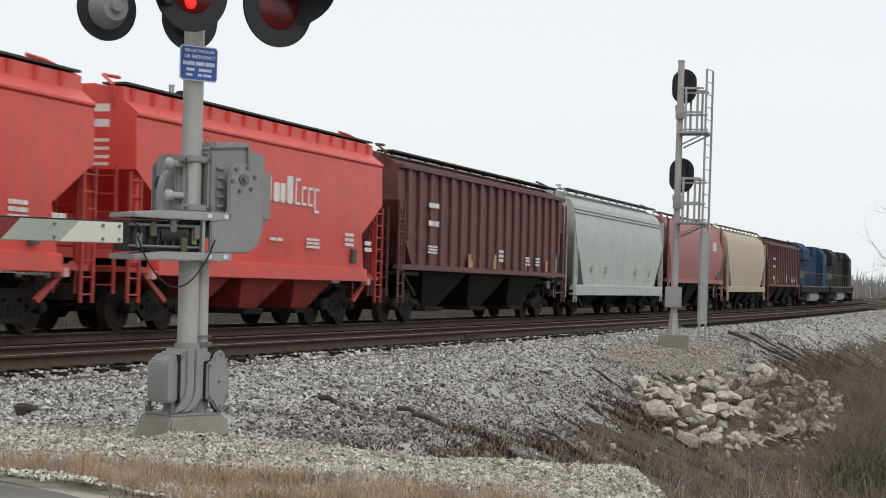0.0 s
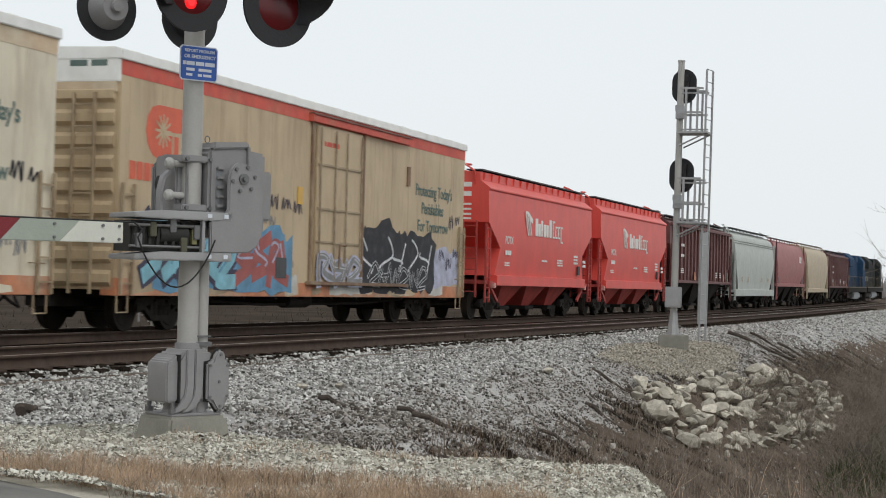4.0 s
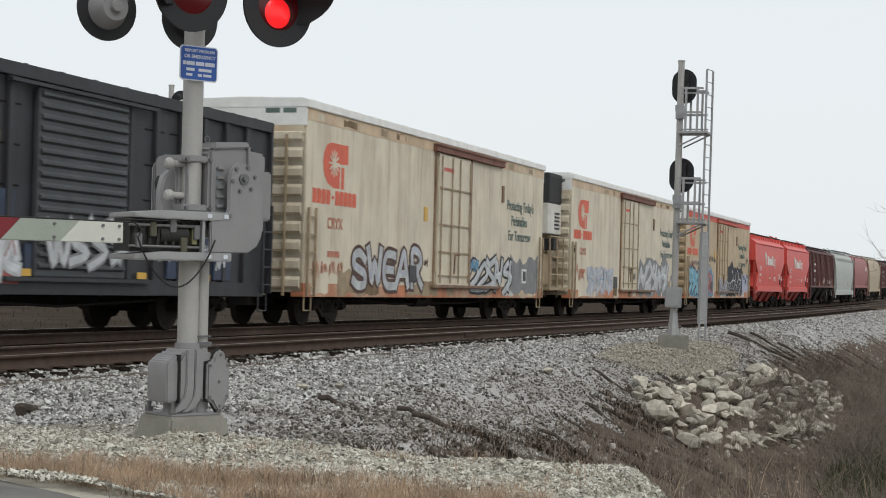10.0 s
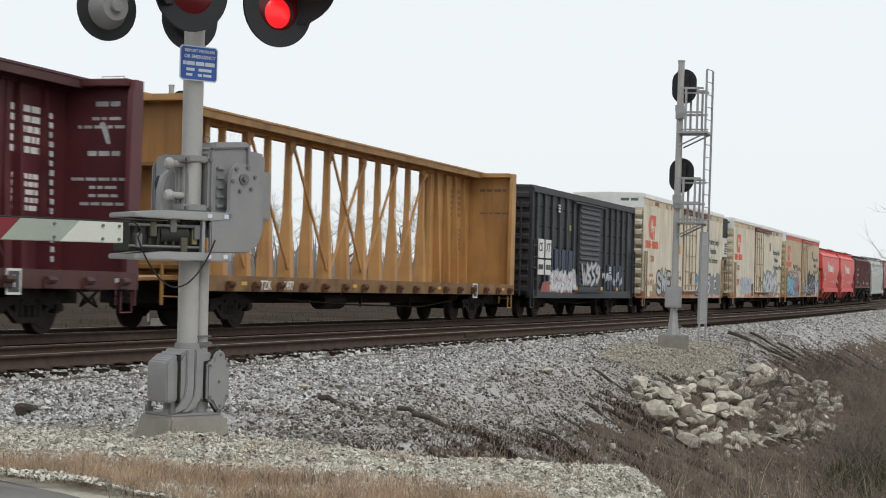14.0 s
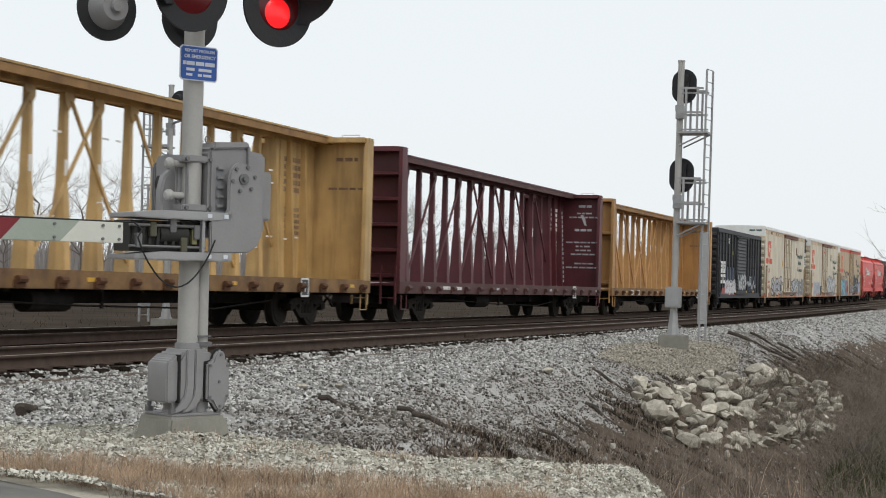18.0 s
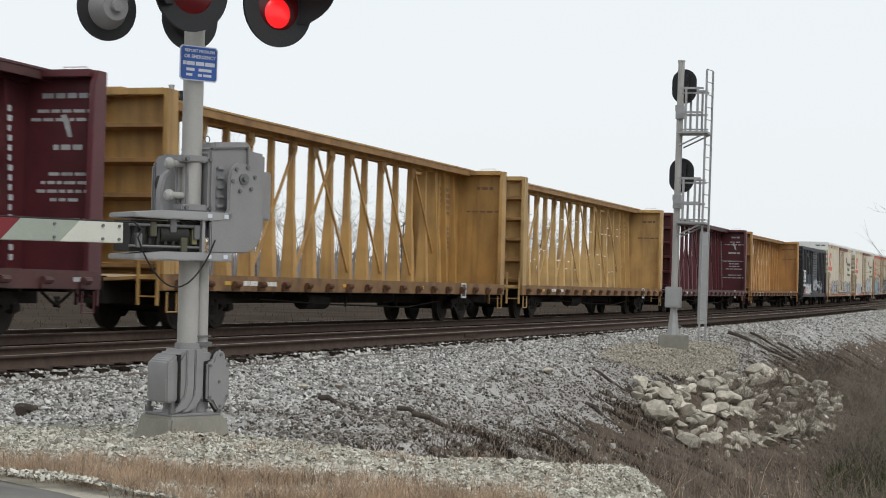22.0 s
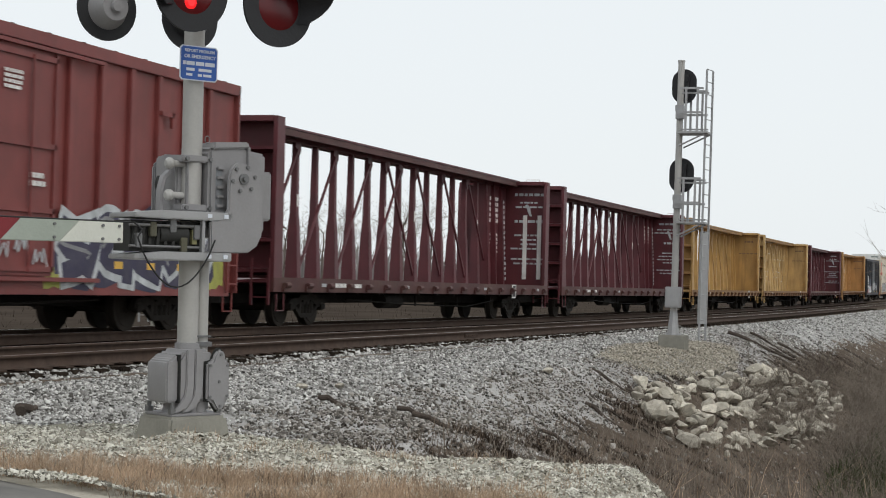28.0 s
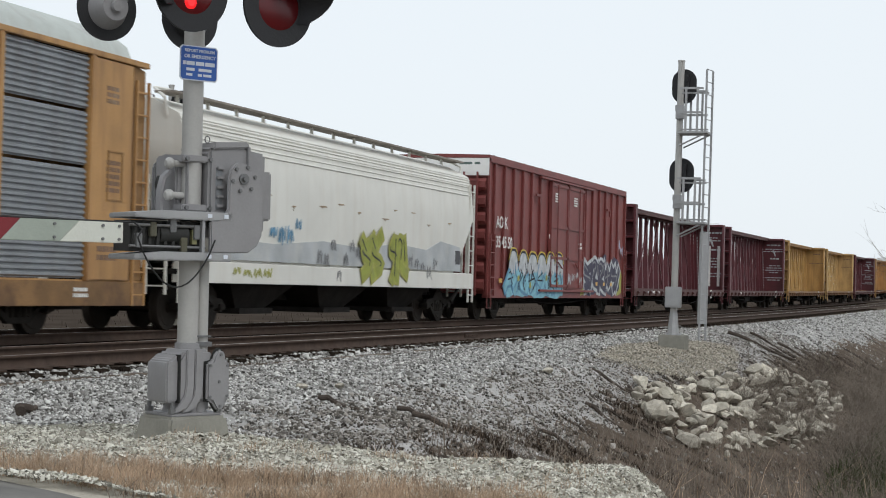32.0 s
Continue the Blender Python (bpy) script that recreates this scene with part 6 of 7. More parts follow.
def ribbed_hopper(right, left, label, seed):
    car, h = covered_hopper(right, left, "maroon_rib", "underframe", 4.45, label, [(1.2, 4.25), (1.42, 4.1), (1.44, 3.2), (1.44, 2.4), (1.44, 1.52)], sill_h=.12, smooth=False, cut=1.2, up=.0, board=(.8, 1.25))
    n = int(2 * h / .92)
    for i in range(n):
        x = -h + .75 + (2 * h - 1.5) * i / (n - 1)
        zb = 1.5 + max(0, abs(x) - (h - 1.3)) * 1.25
        part("side_post", Geo().prism([(x - .14, zb), (x + .14, zb), (x + .14, 4.08), (x - .14, 4.08)], 'y', -SIDE + .03, -1.43), M["maroon_rib"], car, bevel=.03)
    part("top_rail", Geo().span(-h + .1, h - .1, -SIDE, -1.4, 4.02, 4.14), M["maroon_rib"], car, bevel=.01)
    for x, z, w, hh, q in ((-h + 2.2, 3.05, .9, .2, 1), (-h + 2.2, 2.55, .9, .22, 1), (-h + 2.2, 1.85, .8, .24, 3), (.4, 1.75, .5, .4, 3), (3.4, 1.7, .5, .3, 3), (4.6, 1.7, .5, .3, 3)):
        bars(car, x, z, w, hh, q, M["white_mark"], -SIDE - .001, seed + q)
    r = random.Random(seed)
    for _ in range(8):
        x = r.uniform(-h + 1, h - 1)
        part("rust_patch", Geo().span(x, x + r.uniform(.1, .3), -SIDE, -SIDE - .003, 1.55, 1.55 + r.uniform(.15, .5)), M["orange_sill"], car)


ribbed_hopper(58.9, 42.0, "maroon ribbed covered hopper with white stencils", 61)
ribbed_hopper(125.9, 109.8, "maroon ribbed covered hopper with white stencils", 62)

car, h = covered_hopper(-242.05, -260.4, "hopper_white", "underframe", 4.5, "white covered hopper with small graffiti and stains",
                        [(1.28, 4.22), (1.36, 4.18), (1.42, 4.08), (1.4, 4.04), (1.46, 3.92), (1.44, 3.88), (1.5, 3.7), (1.56, 2.95), (1.55, 2.1), (1.5, 1.36)], sill_h=.42, cut=1.6, walk_mat="walk_grey", up=.08, board=(.8, 1.25))
for z, yy in ((4.13, 1.39), (4.0, 1.43), (3.87, 1.455), (3.74, 1.49), (3.62, 1.51)):
    part("corrugation", Geo().cyl((-h + .12, -yy, z), (h - .12, -yy, z), .02, n=8), M["hopper_white"], car)
lettering("car_mark", "ACFX", .5, -h + 2.0, -1.565, 2.35, M["grey_text"], car)
bars(car, -h + 2.0, 1.75, 1.4, .42, 1, M["grey_text"], -1.57, 8, "car_mark")
graffiti(car, .2, 1.5, .95, 2.35, -1.6, "g_olive", "g_lime", 71, 2, "g_black", "lime-green graffiti figure")
graffiti(car, 2.1, 3.3, .95, 2.3, -1.6, "g_olive", "g_lime", 72, 2, "g_black", "lime-green graffiti figure")
tag_marks(car, -5.2, -3.4, 1.5, 2.6, -1.57, "g_blue", 73, 4, .05)
tag_marks(car, -2.6, .2, 1.0, 2.1, -1.585, "g_grey", 74, 7, .04)
tag_marks(car, 3.0, 6.0, 1.1, 1.9, -1.585, "g_grey", 75, 6, .03)
part("pale_patch", Geo().prism([(-7.8, 1.42), (8.0, 1.42), (7.9, 2.1), (6.2, 2.22), (5.0, 1.95), (2.6, 2.05), (.4, 1.85), (-2.2, 1.95), (-5.0, 1.8), (-7.6, 1.86)], 'y', -1.545, -1.568), M["patch_grey"], car, "grey overpainted band")
part("route_board", Geo().span(7.5, 7.9, -1.565, -1.58, 1.62, 2.0), M["dark_mark"], car)
tag_marks(car, -7, -5, 1.05, 1.3, -1.585, "g_olive", 76, 4, .06)
r = random.Random(9)
for i in range(12):
    x = -h + 1.4 + i * 1.3 + r.uniform(-.3, .3)
    w, z, q = r.uniform(.15, .6), 2.62 + r.uniform(0, .3), r.uniform(.012, .03)
    part("rust_spot", Geo().prism([(x, z), (x + w * .4, z - q), (x + w * .45, z - q * r.uniform(1, 5)), (x + w * .5, z - q), (x + w, z - .3 * q), (x + w * .8, z + q), (x + w * .2, z + q * .6)], 'y', -1.555, -1.566), M["cream_dark"], car)


# ---- centre-beam flatcars
def centerbeam(right, left, paint, label, seed, worn=False, bay=1.215, valley=False, web=2.7):
    car, h = new_car("centerbeam_flatcar", right, left, label, "flatcar")
    zd, zt = 1.08, 4.56
    r = random.Random(seed)
    dk = part("deck", Geo().prism([(-SIDE, zd - .06), (0, zd - .16), (SIDE, zd - .06), (SIDE, zd), (0, zd - .1), (-SIDE, zd)], 'x', -h, h), M[paint], car)
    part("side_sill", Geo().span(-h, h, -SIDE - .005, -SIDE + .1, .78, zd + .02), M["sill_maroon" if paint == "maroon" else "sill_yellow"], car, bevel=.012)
    part("side_sill", Geo().span(-h, h, SIDE - .1, SIDE + .005, .78, zd + .02), M[paint], car, bevel=.012)
    for i in range(18):
        x = -h + .6 + (2 * h - 1.2) * i / 17
        part("winch", Geo().cyl((x - .12, -SIDE - .06, .93), (x + .12, -SIDE - .06, .93), .065, n=8).box(x, -SIDE - .03, .86, .3, .06, .12), M["rust_dark" if paint != "maroon" else "sill_maroon"], car)
    for i in range(1, 17, 5):
        x = -h + 1.2 + (2 * h - 1.2) * i / 17 + r.uniform(-.4, .4)
        part("reflector", Geo().span(x, x + .26, -SIDE - .006, -SIDE - .012, .91, .985), M["reflector"] if paint != "maroon" else M["g_pale"], car)
    # bulkheads at both ends
    for s in (-1, 1):
        q = .14 if s > 0 else .44
        bk = part("bulkhead", Geo().span(s * (h - q + .08), s * (h - q), -SIDE + .02, SIDE - .02, zd, zt), M[paint], car)
        for y in (-SIDE + .05, SIDE - .05):
            part("bulkhead_post", Geo().prism([(s * h, zd - .1), (s * (h - .46), zd - .1), (s * (h - .42), zt - .3), (s * (h - .3), zt), (s * h, zt)], 'y', y - .05, y + .05), M[paint], bk, bevel=.01)
        part("bulkhead_cap", Geo().span(s * h, s * (h - .44), -SIDE + .1, SIDE - .1, zt - .12, zt + .01), M[paint], bk, bevel=.01)
        if seed == 81:
            part("bulkhead_rib", Geo().span(s * (h - .04), s * (h - q), -.06, .06, zd, zt - .12), M[paint], bk, bevel=.01)
        for i in (0, 3) if seed == 81 else range(5):
            z = zd + .12 + .66 * i
            part("bulkhead_shelf", Geo().prism([(s * (h - .02), z), (s * (h - .02), z + .07), (s * (h - q + .06), z + .1), (s * (h - q + .06), z - .06)], 'y', -SIDE + .1, SIDE - .1), M["rust_shelf"] if paint != "maroon" else M[paint], bk)
        if s > 0 and seed != 81:
            part("roof_handrail", Geo().tube([(h - .1, -SIDE + .35, zt), (h - .1, -SIDE + .35, zt + .09), (h - .1, -.75, zt + .09), (h - .1, -.75, zt)], .016, 5), M["white_mark"], car)
        if s > 0 and paint == "maroon":
            col = Geo()
            for i in range(16):
                z = 1.25 + .17 * i
                col.span(h - 1.0, h - .89 + .02 * math.sin(i * 2.3), -.34 + .045 * (z - 1.2), -.33 + .045 * (z - 1.2), z, z + .1)
            part("tie_down_lettering", col, M["g_pale"], car, smooth=0)["kind"] = "stuff"
        # solid web beside the bulkhead
        x0, x1 = s * (h - .14), s * (h - web)
        part("web_panel", Geo().span(x0, x1, -.05, .05, zd, zt - .05), M[paint], car)
        for x in [s * (h - .95 - .86 * k) for k in range(int((web - .9) / .86) + 1)]:
            part("panel_post", Geo().prism([(-.3, zd), (-.14, zt - .1), (.14, zt - .1), (.3, zd)], 'x', x - .06, x + .06), M[paint], car, bevel=.01)
        mk = M["g_pale"] if paint == "maroon" else M["rusty_rod"]
        rr = random.Random(seed + 7)
        if s > 0:
            for k, z in enumerate((4.1, 3.85, 3.7, 3.2, 2.75, 2.6, 2.45, 2.3, 1.95, 1.8) if paint == "maroon" else (4.0, 3.3)):
                w = rr.uniform(.45, 1.15)
                row, ya = Geo(), -.9 - w / 2
                while ya < -.9 + w / 2:
                    yb = ya + rr.uniform(.08, .26)
                    row.span(h - .14, h - .144, ya, yb, z, z + (.09 if k in (0, 3) else .055))
                    ya = yb + .045
                part("notice_line", row, mk, bk, smooth=0)["kind"] = "stuff"
            if paint == "maroon":
                part("notice_symbol", Geo().prism([(-.98, 3.42), (-.9, 3.42), (-.78, 3.72), (-.74, 3.8), (-.84, 3.82), (-.9, 3.72)], 'x', h - .14, h - .1445), mk, bk)
            if seed == 86:
                for y in (-1.25, -.75):
                    part("white_scrape", Geo().span(h - .14, h - .145, y - .07, y + .07, 1.3, 3.45), M["white_mark"], bk)
    # top chord
    part("top_chord", Geo().span(-h + .1, h - .1, -.52, .52, zt, zt + .05), M[paint], car, bevel=.008)
    for y in (-.47, .47):
        part("chord_lip", Geo().box(0, y, zt - .08, 2 * h - .2, .06, .16), M["sill_maroon" if paint == "maroon" else "rust_shelf"], car, bevel=.006)
    part("chord_web", Geo().box(0, 0, zt - .1, 2 * h - .2, .24, .2), M[paint], car)
    xs = np.array([(k + .5) * bay for k in range(-8, 8) if abs(k + .5) * bay < h - web + .9])
    for i, x in enumerate(xs):
        # tapered post: wide at the deck, slim at the top
        g = Geo()
        lv = [(zd, .13, .17), (zd + 1.25, .105, .12), (zd + 1.6, .09, .085), (zt, .07, .065)]
        vs = [(x + i2 * w, j2 * d, z) for z, w, d in lv for i2, j2 in ((-1, -1), (1, -1), (1, 1), (-1, 1))]
        fs = [(0, 3, 2, 1), (12, 13, 14, 15)] + [(4 * k + q, 4 * k + (q + 1) % 4, 4 * k + 4 + (q + 1) % 4, 4 * k + 4 + q) for k in range(3) for q in range(4)]
        part("post", g.add(vs, fs), M[paint], car, bevel=.01)
    # diagonals that fan from the middle
    mid = len(xs) // 2
    runs = [(i, 1) for i in range(2 - mid % 2, mid + 2, 2)] + [(i, -1) for i in range(mid - 1, len(xs) - 1, 2)]
    if valley:
        runs = [(i, -1) for i in range(0, mid, 2)] + [(i, 1) for i in range(mid + 1, len(xs), 2)]
    for i, s in runs:
        a, b = xs[i] - 2 * s * bay, xs[i]
        w = .05
        d = part("diagonal", Geo().prism([(b - s * .1 - w, zt - .35), (b - s * .1 + w, zt - .35), (a + w, zd + .1), (a - w, zd + .1)], 'y', -.13, -.08), M[paint], car, bevel=.006)
        part("gusset", Geo().prism([(b - s * .24, zt - .02), (b + s * .1, zt - .02), (b + s * .1, zt - .4), (b - s * .02, zt - .55), (b - s * .24, zt - .3)], 'y', -.1, -.07), M[paint], d)
    # white patches painted on for bright sky seen through holes in the posts
    for i, x in enumerate(xs[1:-1]):
        if r.random() < .45:
            part("white_tag", Geo().span(x - .05, x + .05, -.078, -.084, zd + 1.75, zd + 2.05), M["white_mark"], car)
    # lettering on the inner face and on the bulkhead
    if worn:
        for _ in range(46):
            x, z = r.uniform(-h + 4, h - .5), r.choice((1.75, 2.05, 2.4, 3.3, 3.6)) + r.uniform(-.03, .03)
            part("strap_scrape", Geo().box(x, -.11, z, r.uniform(.15, .4), .006, .04), M["white_mark"], car)
    # the outward face of the far bulkhead that closes the bay carries the notices
    bars(car, h - 2.0, 3.1, 1.0, .9, 5, M["white_mark"] if paint == "maroon" else M["rusty_rod"], -.052, seed, "notice_lettering")
    bars(car, h - 1.9, 2.1, .9, .7, 5, M["white_mark"] if paint == "maroon" else M["rusty_rod"], -.052, seed + 1, "notice_lettering")
    if seed == 81:
        lettering("car_mark", "TZX", .27, -h + 3.4, -SIDE - .013, .83, M["white_mark"], car)
        lettering("car_number", "1497", .27, -h + 4.6, -SIDE - .013, .83, M["white_mark"], car)
    else:
        bars(car, -h + 3.5, .86, .7, .15, 1, M["white_mark"], -SIDE - .013, seed + 2, "car_mark")
        bars(car, -h + 4.6, .86, .6, .14, 1, M["white_mark"], -SIDE - .013, seed + 3, "car_mark")
    part("route_board", Geo().span(h - 4.3, h - 3.95, -SIDE - .01, -SIDE - .02, .72, 1.06), M["dark_mark"], car)
    g = Geo().span(h - 4.34, h - 3.91, -SIDE - .012, -SIDE - .024, .68, .72).span(h - 4.34, h - 3.91, -SIDE - .012, -SIDE - .024, 1.06, 1.1)
    g.span(h - 4.34, h - 4.3, -SIDE - .012, -SIDE - .024, .68, 1.1).span(h - 3.95, h - 3.91, -SIDE - .012, -SIDE - .024, .68, 1.1).span(h - 4.13, h - 4.1, -SIDE - .02, -SIDE - .026, .8, 1.0)
    part("board_frame", g, M["white_mark"], car)
    part("centre_sill", Geo().box(0, 0, .76, 2 * h, .6, .5), M["underframe"], car)
    for i in range(int(h * 2 / 1.5)):
        part("cross_bearer", Geo().box(-h + .75 + 1.5 * i, 0, .82, .12, 2.9, .18), M["underframe"], car)
    part("brake_rod", Geo().tube([(-h * .55, -1.2, .62), (-h * .2, -1.2, .5), (h * .3, -1.2, .42), (h * .55, -1.2, .6)], .02, 5), M["underframe"], car)
    for x in (-h * .1, h * .22):
        part("rod_hanger", Geo().box(x, -1.2, .62, .05, .05, .36), M["underframe"], car)
    part("brake_tank", Geo().cyl((-h * .3, -1.0, .58), (-h * .3 + 1.3, -1.0, .58), .2, n=12), M["underframe"], car)
    for s in (-1, 1):
        stirrup(car, s * (h - .4), -SIDE + .02, M[paint])
        ladder(car, s * (h + .04), -1.25, .5, 1.5, .4, M[paint], 3, 'y')
    running_gear(car, h, 2.9, .9)
    return car, h


centerbeam(-74.4, -96.95, "amber", "orange-yellow centre-beam lumber flatcar, empty", 81, valley=True, web=3.9)
centerbeam(-98.85, -121.25, "maroon", "maroon centre-beam lumber flatcar, empty", 82)
centerbeam(-123.35, -146.0, "mustard_pale", "worn yellow centre-beam lumber flatcar, empty", 83, worn=True)
centerbeam(-148.05, -170.45, "mustard", "mustard-yellow centre-beam lumber flatcar, empty", 84)
centerbeam(-172.75, -195.4, "maroon", "maroon centre-beam lumber flatcar, empty", 85)
centerbeam(-197.3, -219.85, "maroon", "maroon centre-beam flatcar with scraped white marks", 86)


# ---- auto rack
def autorack(right, left):
    car, h = new_car("auto_rack", right, left, "yellow covered auto rack with grey slatted panels", "auto rack")
    P = "amber"
    top = 4.9
    part("deck", Geo().span(-h, h, -1.5, 1.5, .7, .95), M[P], car)
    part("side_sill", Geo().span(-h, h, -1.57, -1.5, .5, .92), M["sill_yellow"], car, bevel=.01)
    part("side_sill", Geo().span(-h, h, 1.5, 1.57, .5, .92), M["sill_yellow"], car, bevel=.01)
    part("far_wall", Geo().span(-h + .7, h - .7, 1.44, 1.5, .95, top), M["galv_panel"], car)
    roof = part("roof", Geo().prism([(-1.52, top), (-1.42, top + .22), (-1.0, top + .52), (-.45, top + .64), (.45, top + .64), (1.0, top + .52), (1.42, top + .22), (1.52, top), (1.45, top), (0, top + .56), (-1.45, top)], 'x', -h + .65, h - .65), M["hopper_grey"], car, "pale grey roof", smooth=40)
    for s in (-1, 1):
        part("roof_end", Geo().prism([(-1.5, top), (-1.41, top + .21), (-1.0, top + .51), (-.45, top + .63), (.45, top + .63), (1.0, top + .51), (1.41, top + .21), (1.5, top)], 'x', s * (h - .66), s * (h - .63)), M["charcoal"], roof)
    part("top_rail", Geo().span(-h + .05, h - .05, -1.58, -1.46, top - .1, top), M[P], car, bevel=.01)
    pw, x0 = 2.83, h - 1.95
    n = int((2 * h - 3.9) / pw)
    for i in range(n + 1):
        x = x0 - i * pw
        part("side_post", Geo().span(x - .15, x, -1.58, -1.46, .92, top - .1), M[P], car, bevel=.015)
        if i < n:
            for k in range(4):
                z0 = .97 + .965 * k
                pn = part("screen_panel", Geo().span(x - pw + .02, x - .17, -1.46, -1.49, z0, z0 + .91), M["galv_panel"], car)
                if i < 4:
                    for j in range(9):
                        z = z0 + .01 + .1 * j
                        part("slat", Geo().prism([(-1.49, z), (-1.53, z + .025), (-1.53, z + .055), (-1.49, z + .085)], 'x', x - pw + .03, x - .18), M["galv_panel"], pn)
    for s in (-1, 1):
        e = part("end_panel", Geo().span(s * (h - 1.95), s * (h - .6), -1.56, -1.5, .95, top - .12), M[P], car, bevel=.012)
        for z in (2.35, 3.2):
            part("panel_frame", Geo().box(s * (h - 1.2), -1.565, z, .55, .02, .03), M["rust_shelf"], e)
        for x in (1.45, .95):
            part("panel_frame", Geo().box(s * (h - x), -1.565, 2.78, .03, .02, .85), M["rust_shelf"], e)
        part("end_post", Geo().prism([(s * (h - .52), .95), (s * (h - .02), .95), (s * (h - .06), top - .15), (s * (h - .5), top - .05)], 'y', -1.5, -1.4), M["rust_shelf"], car, bevel=.012)
        part("end_door", Geo().span(s * (h - .4), s * (h - .2), -1.4, 1.4, 1.0, top - .1), M["rust_shelf"], car)
        for i in range(8):
            part("door_rib", Geo().span(s * (h - .2), s * (h - .12), -1.38, 1.38, 1.2 + .44 * i, 1.3 + .44 * i), M[P], car)
        ladder(car, s * (h - .26), -1.56, .5, top - .35, .44, M[P], 10)
        part("corner_step", Geo().span(s * (h - .6), s * h, -1.56, -1.2, .5, .58), M[P], car)
    bars(car, h - 1.55, 4.0, .45, .34, 3, M["rusty_rod"], -1.561, 5)
    bars(car, h - 1.5, 2.45, .5, .6, 5, M["rusty_rod"], -1.561, 7)
    bars(car, h - 1.75, 1.25, .7, .3, 2, M["rusty_rod"], -1.561, 9)
    bars(car, h - 2.5, .62, .5, .2, 2, M["white_mark"], -1.571, 6)
    part("centre_sill", Geo().box(0, 0, .6, 2 * h, .6, .4), M["underframe"], car)
    running_gear(car, h, 3.4, .8)


autorack(-261.9, -288.3)


# ---- locomotives at the head
def locomotive(right, left, paint, stripe, label):
    car, h = new_car("diesel_locomotive", right, left, label, "locomotive")
    part("frame", Geo().span(-h, h, -1.5, 1.5, 1.0, 1.5), M["underframe"], car, bevel=.03)
    part("walkway_edge", Geo().span(-h + .1, h - .1, -1.52, -1.48, 1.42, 1.52), M[stripe], car)
    part("hood", Geo().span(-h + .8, h - 5.2, -.95, .95, 1.5, 4.3), M[paint], car, bevel=.08)
    part("radiator", Geo().prism([(-1.45, 3.4), (-1.45, 4.1), (-.9, 4.65), (.9, 4.65), (1.45, 4.1), (1.45, 3.4)], 'x', -h + 1.0, -h + 5.5), M[paint], car, bevel=.03)
    cab = part("cab", Geo().prism([(-1.5, 1.5), (-1.5, 4.0), (-1.0, 4.6), (1.0, 4.6), (1.5, 4.0), (1.5, 1.5)], 'x', h - 5.2, h - 2.6), M[paint], car, bevel=.04)
    part("cab_window", Geo().span(h - 4.9, h - 4.0, -1.51, -1.48, 3.2, 3.9), M["black_disc"], cab)
    part("cab_window", Geo().span(h - 3.8, h - 3.0, -1.51, -1.48, 3.2, 3.9), M["black_disc"], cab)
    part("nose", Geo().span(h - 2.6, h - .9, -1.1, 1.1, 1.5, 3.1), M[paint], car, bevel=.12)
    part("side_stripe", Geo().span(-h + 1.0, h - 5.3, -.955, -.97, 2.1, 2.6), M[stripe], car)
    for i in range(9):
        x = -h + 6.2 + i * 1.0
        if x < h - 5.6:
            part("hood_door", Geo().span(x, x + .85, -.955, -.985, 1.7, 3.7), M[paint], car, bevel=.02)
    part("dynamic_brake", Geo().span(0, h - 7, -1.15, 1.15, 3.9, 4.55), M[paint], car, bevel=.05)
    part("exhaust", Geo().span(-2.5, -1.7, -.4, .4, 4.3, 4.7), M["underframe"], car)
    part("fuel_tank", Geo().span(-3.2, 3.2, -1.35, 1.35, .35, 1.0), M["galv_panel"], car, bevel=.12)
    g = Geo()
    for i in range(12):
        x = -h + .5 + (2 * h - 1.0) * i / 11
        g.box(x, -1.46, 2.0, .04, .04, 1.0)
    g.box(0, -1.46, 2.48, 2 * h - 1, .04, .04)
    part("handrail", g, M[stripe], car)
    part("coupler", COUPLER, M["underframe"], car, at=pose(h - .3, 0, 0))
    part("snow_plough", Geo().prism([(h - .4, .15), (h + .3, .15), (h + .05, .95), (h - .4, .95)], 'y', -1.4, 1.4), M["underframe"], car)
    for s in (-1, 1):
        tk = part("truck", Geo().box(s * (h - 4.0), -1.1, .62, 4.4, .16, .3).box(s * (h - 4.0), 1.1, .62, 4.4, .16, .3).box(s * (h - 4.0), 0, .7, 1, 2.2, .3), M["truck"], car)
        for k in (-1.7, 0, 1.7):
            wheelsets.append(part("wheelset", WHEELSET, M["wheel"], tk, at=pose(s * (h - 4.0) + k, 0, .455)))


locomotive(146.5, 127.4, "blue_loco", "dull_loco", "dark blue diesel locomotive with dull yellow trim")
locomotive(167.8, 147.6, "dark_loco", "dull_loco", "dark diesel locomotive leading the freight train")
# ---------------------------------------------------------------- boulders below the signal
def boulder_mesh(seed):
    r = random.Random(seed)
    bm = bmesh.new()
    bmesh.ops.create_icosphere(bm, subdivisions=2, radius=1)
    planes = [(Vector((r.gauss(0, 1), r.gauss(0, 1), r.gauss(0, 1))).normalized(), r.uniform(.4, .72)) for _ in range(13)]
    for v in bm.verts:
        for n, d in planes:
            k = v.co.dot(n)
            if k > d:
                v.co -= n * (k - d)
        v.co *= 1 + .06 * noise.noise(v.co * 3 + Vector((seed, 0, 0)))
        v.co.z *= .72
    me = bpy.data.meshes.new("rock")
    bm.to_mesh(me)
    bm.free()
    me.materials.append(M["boulder"])
    return me


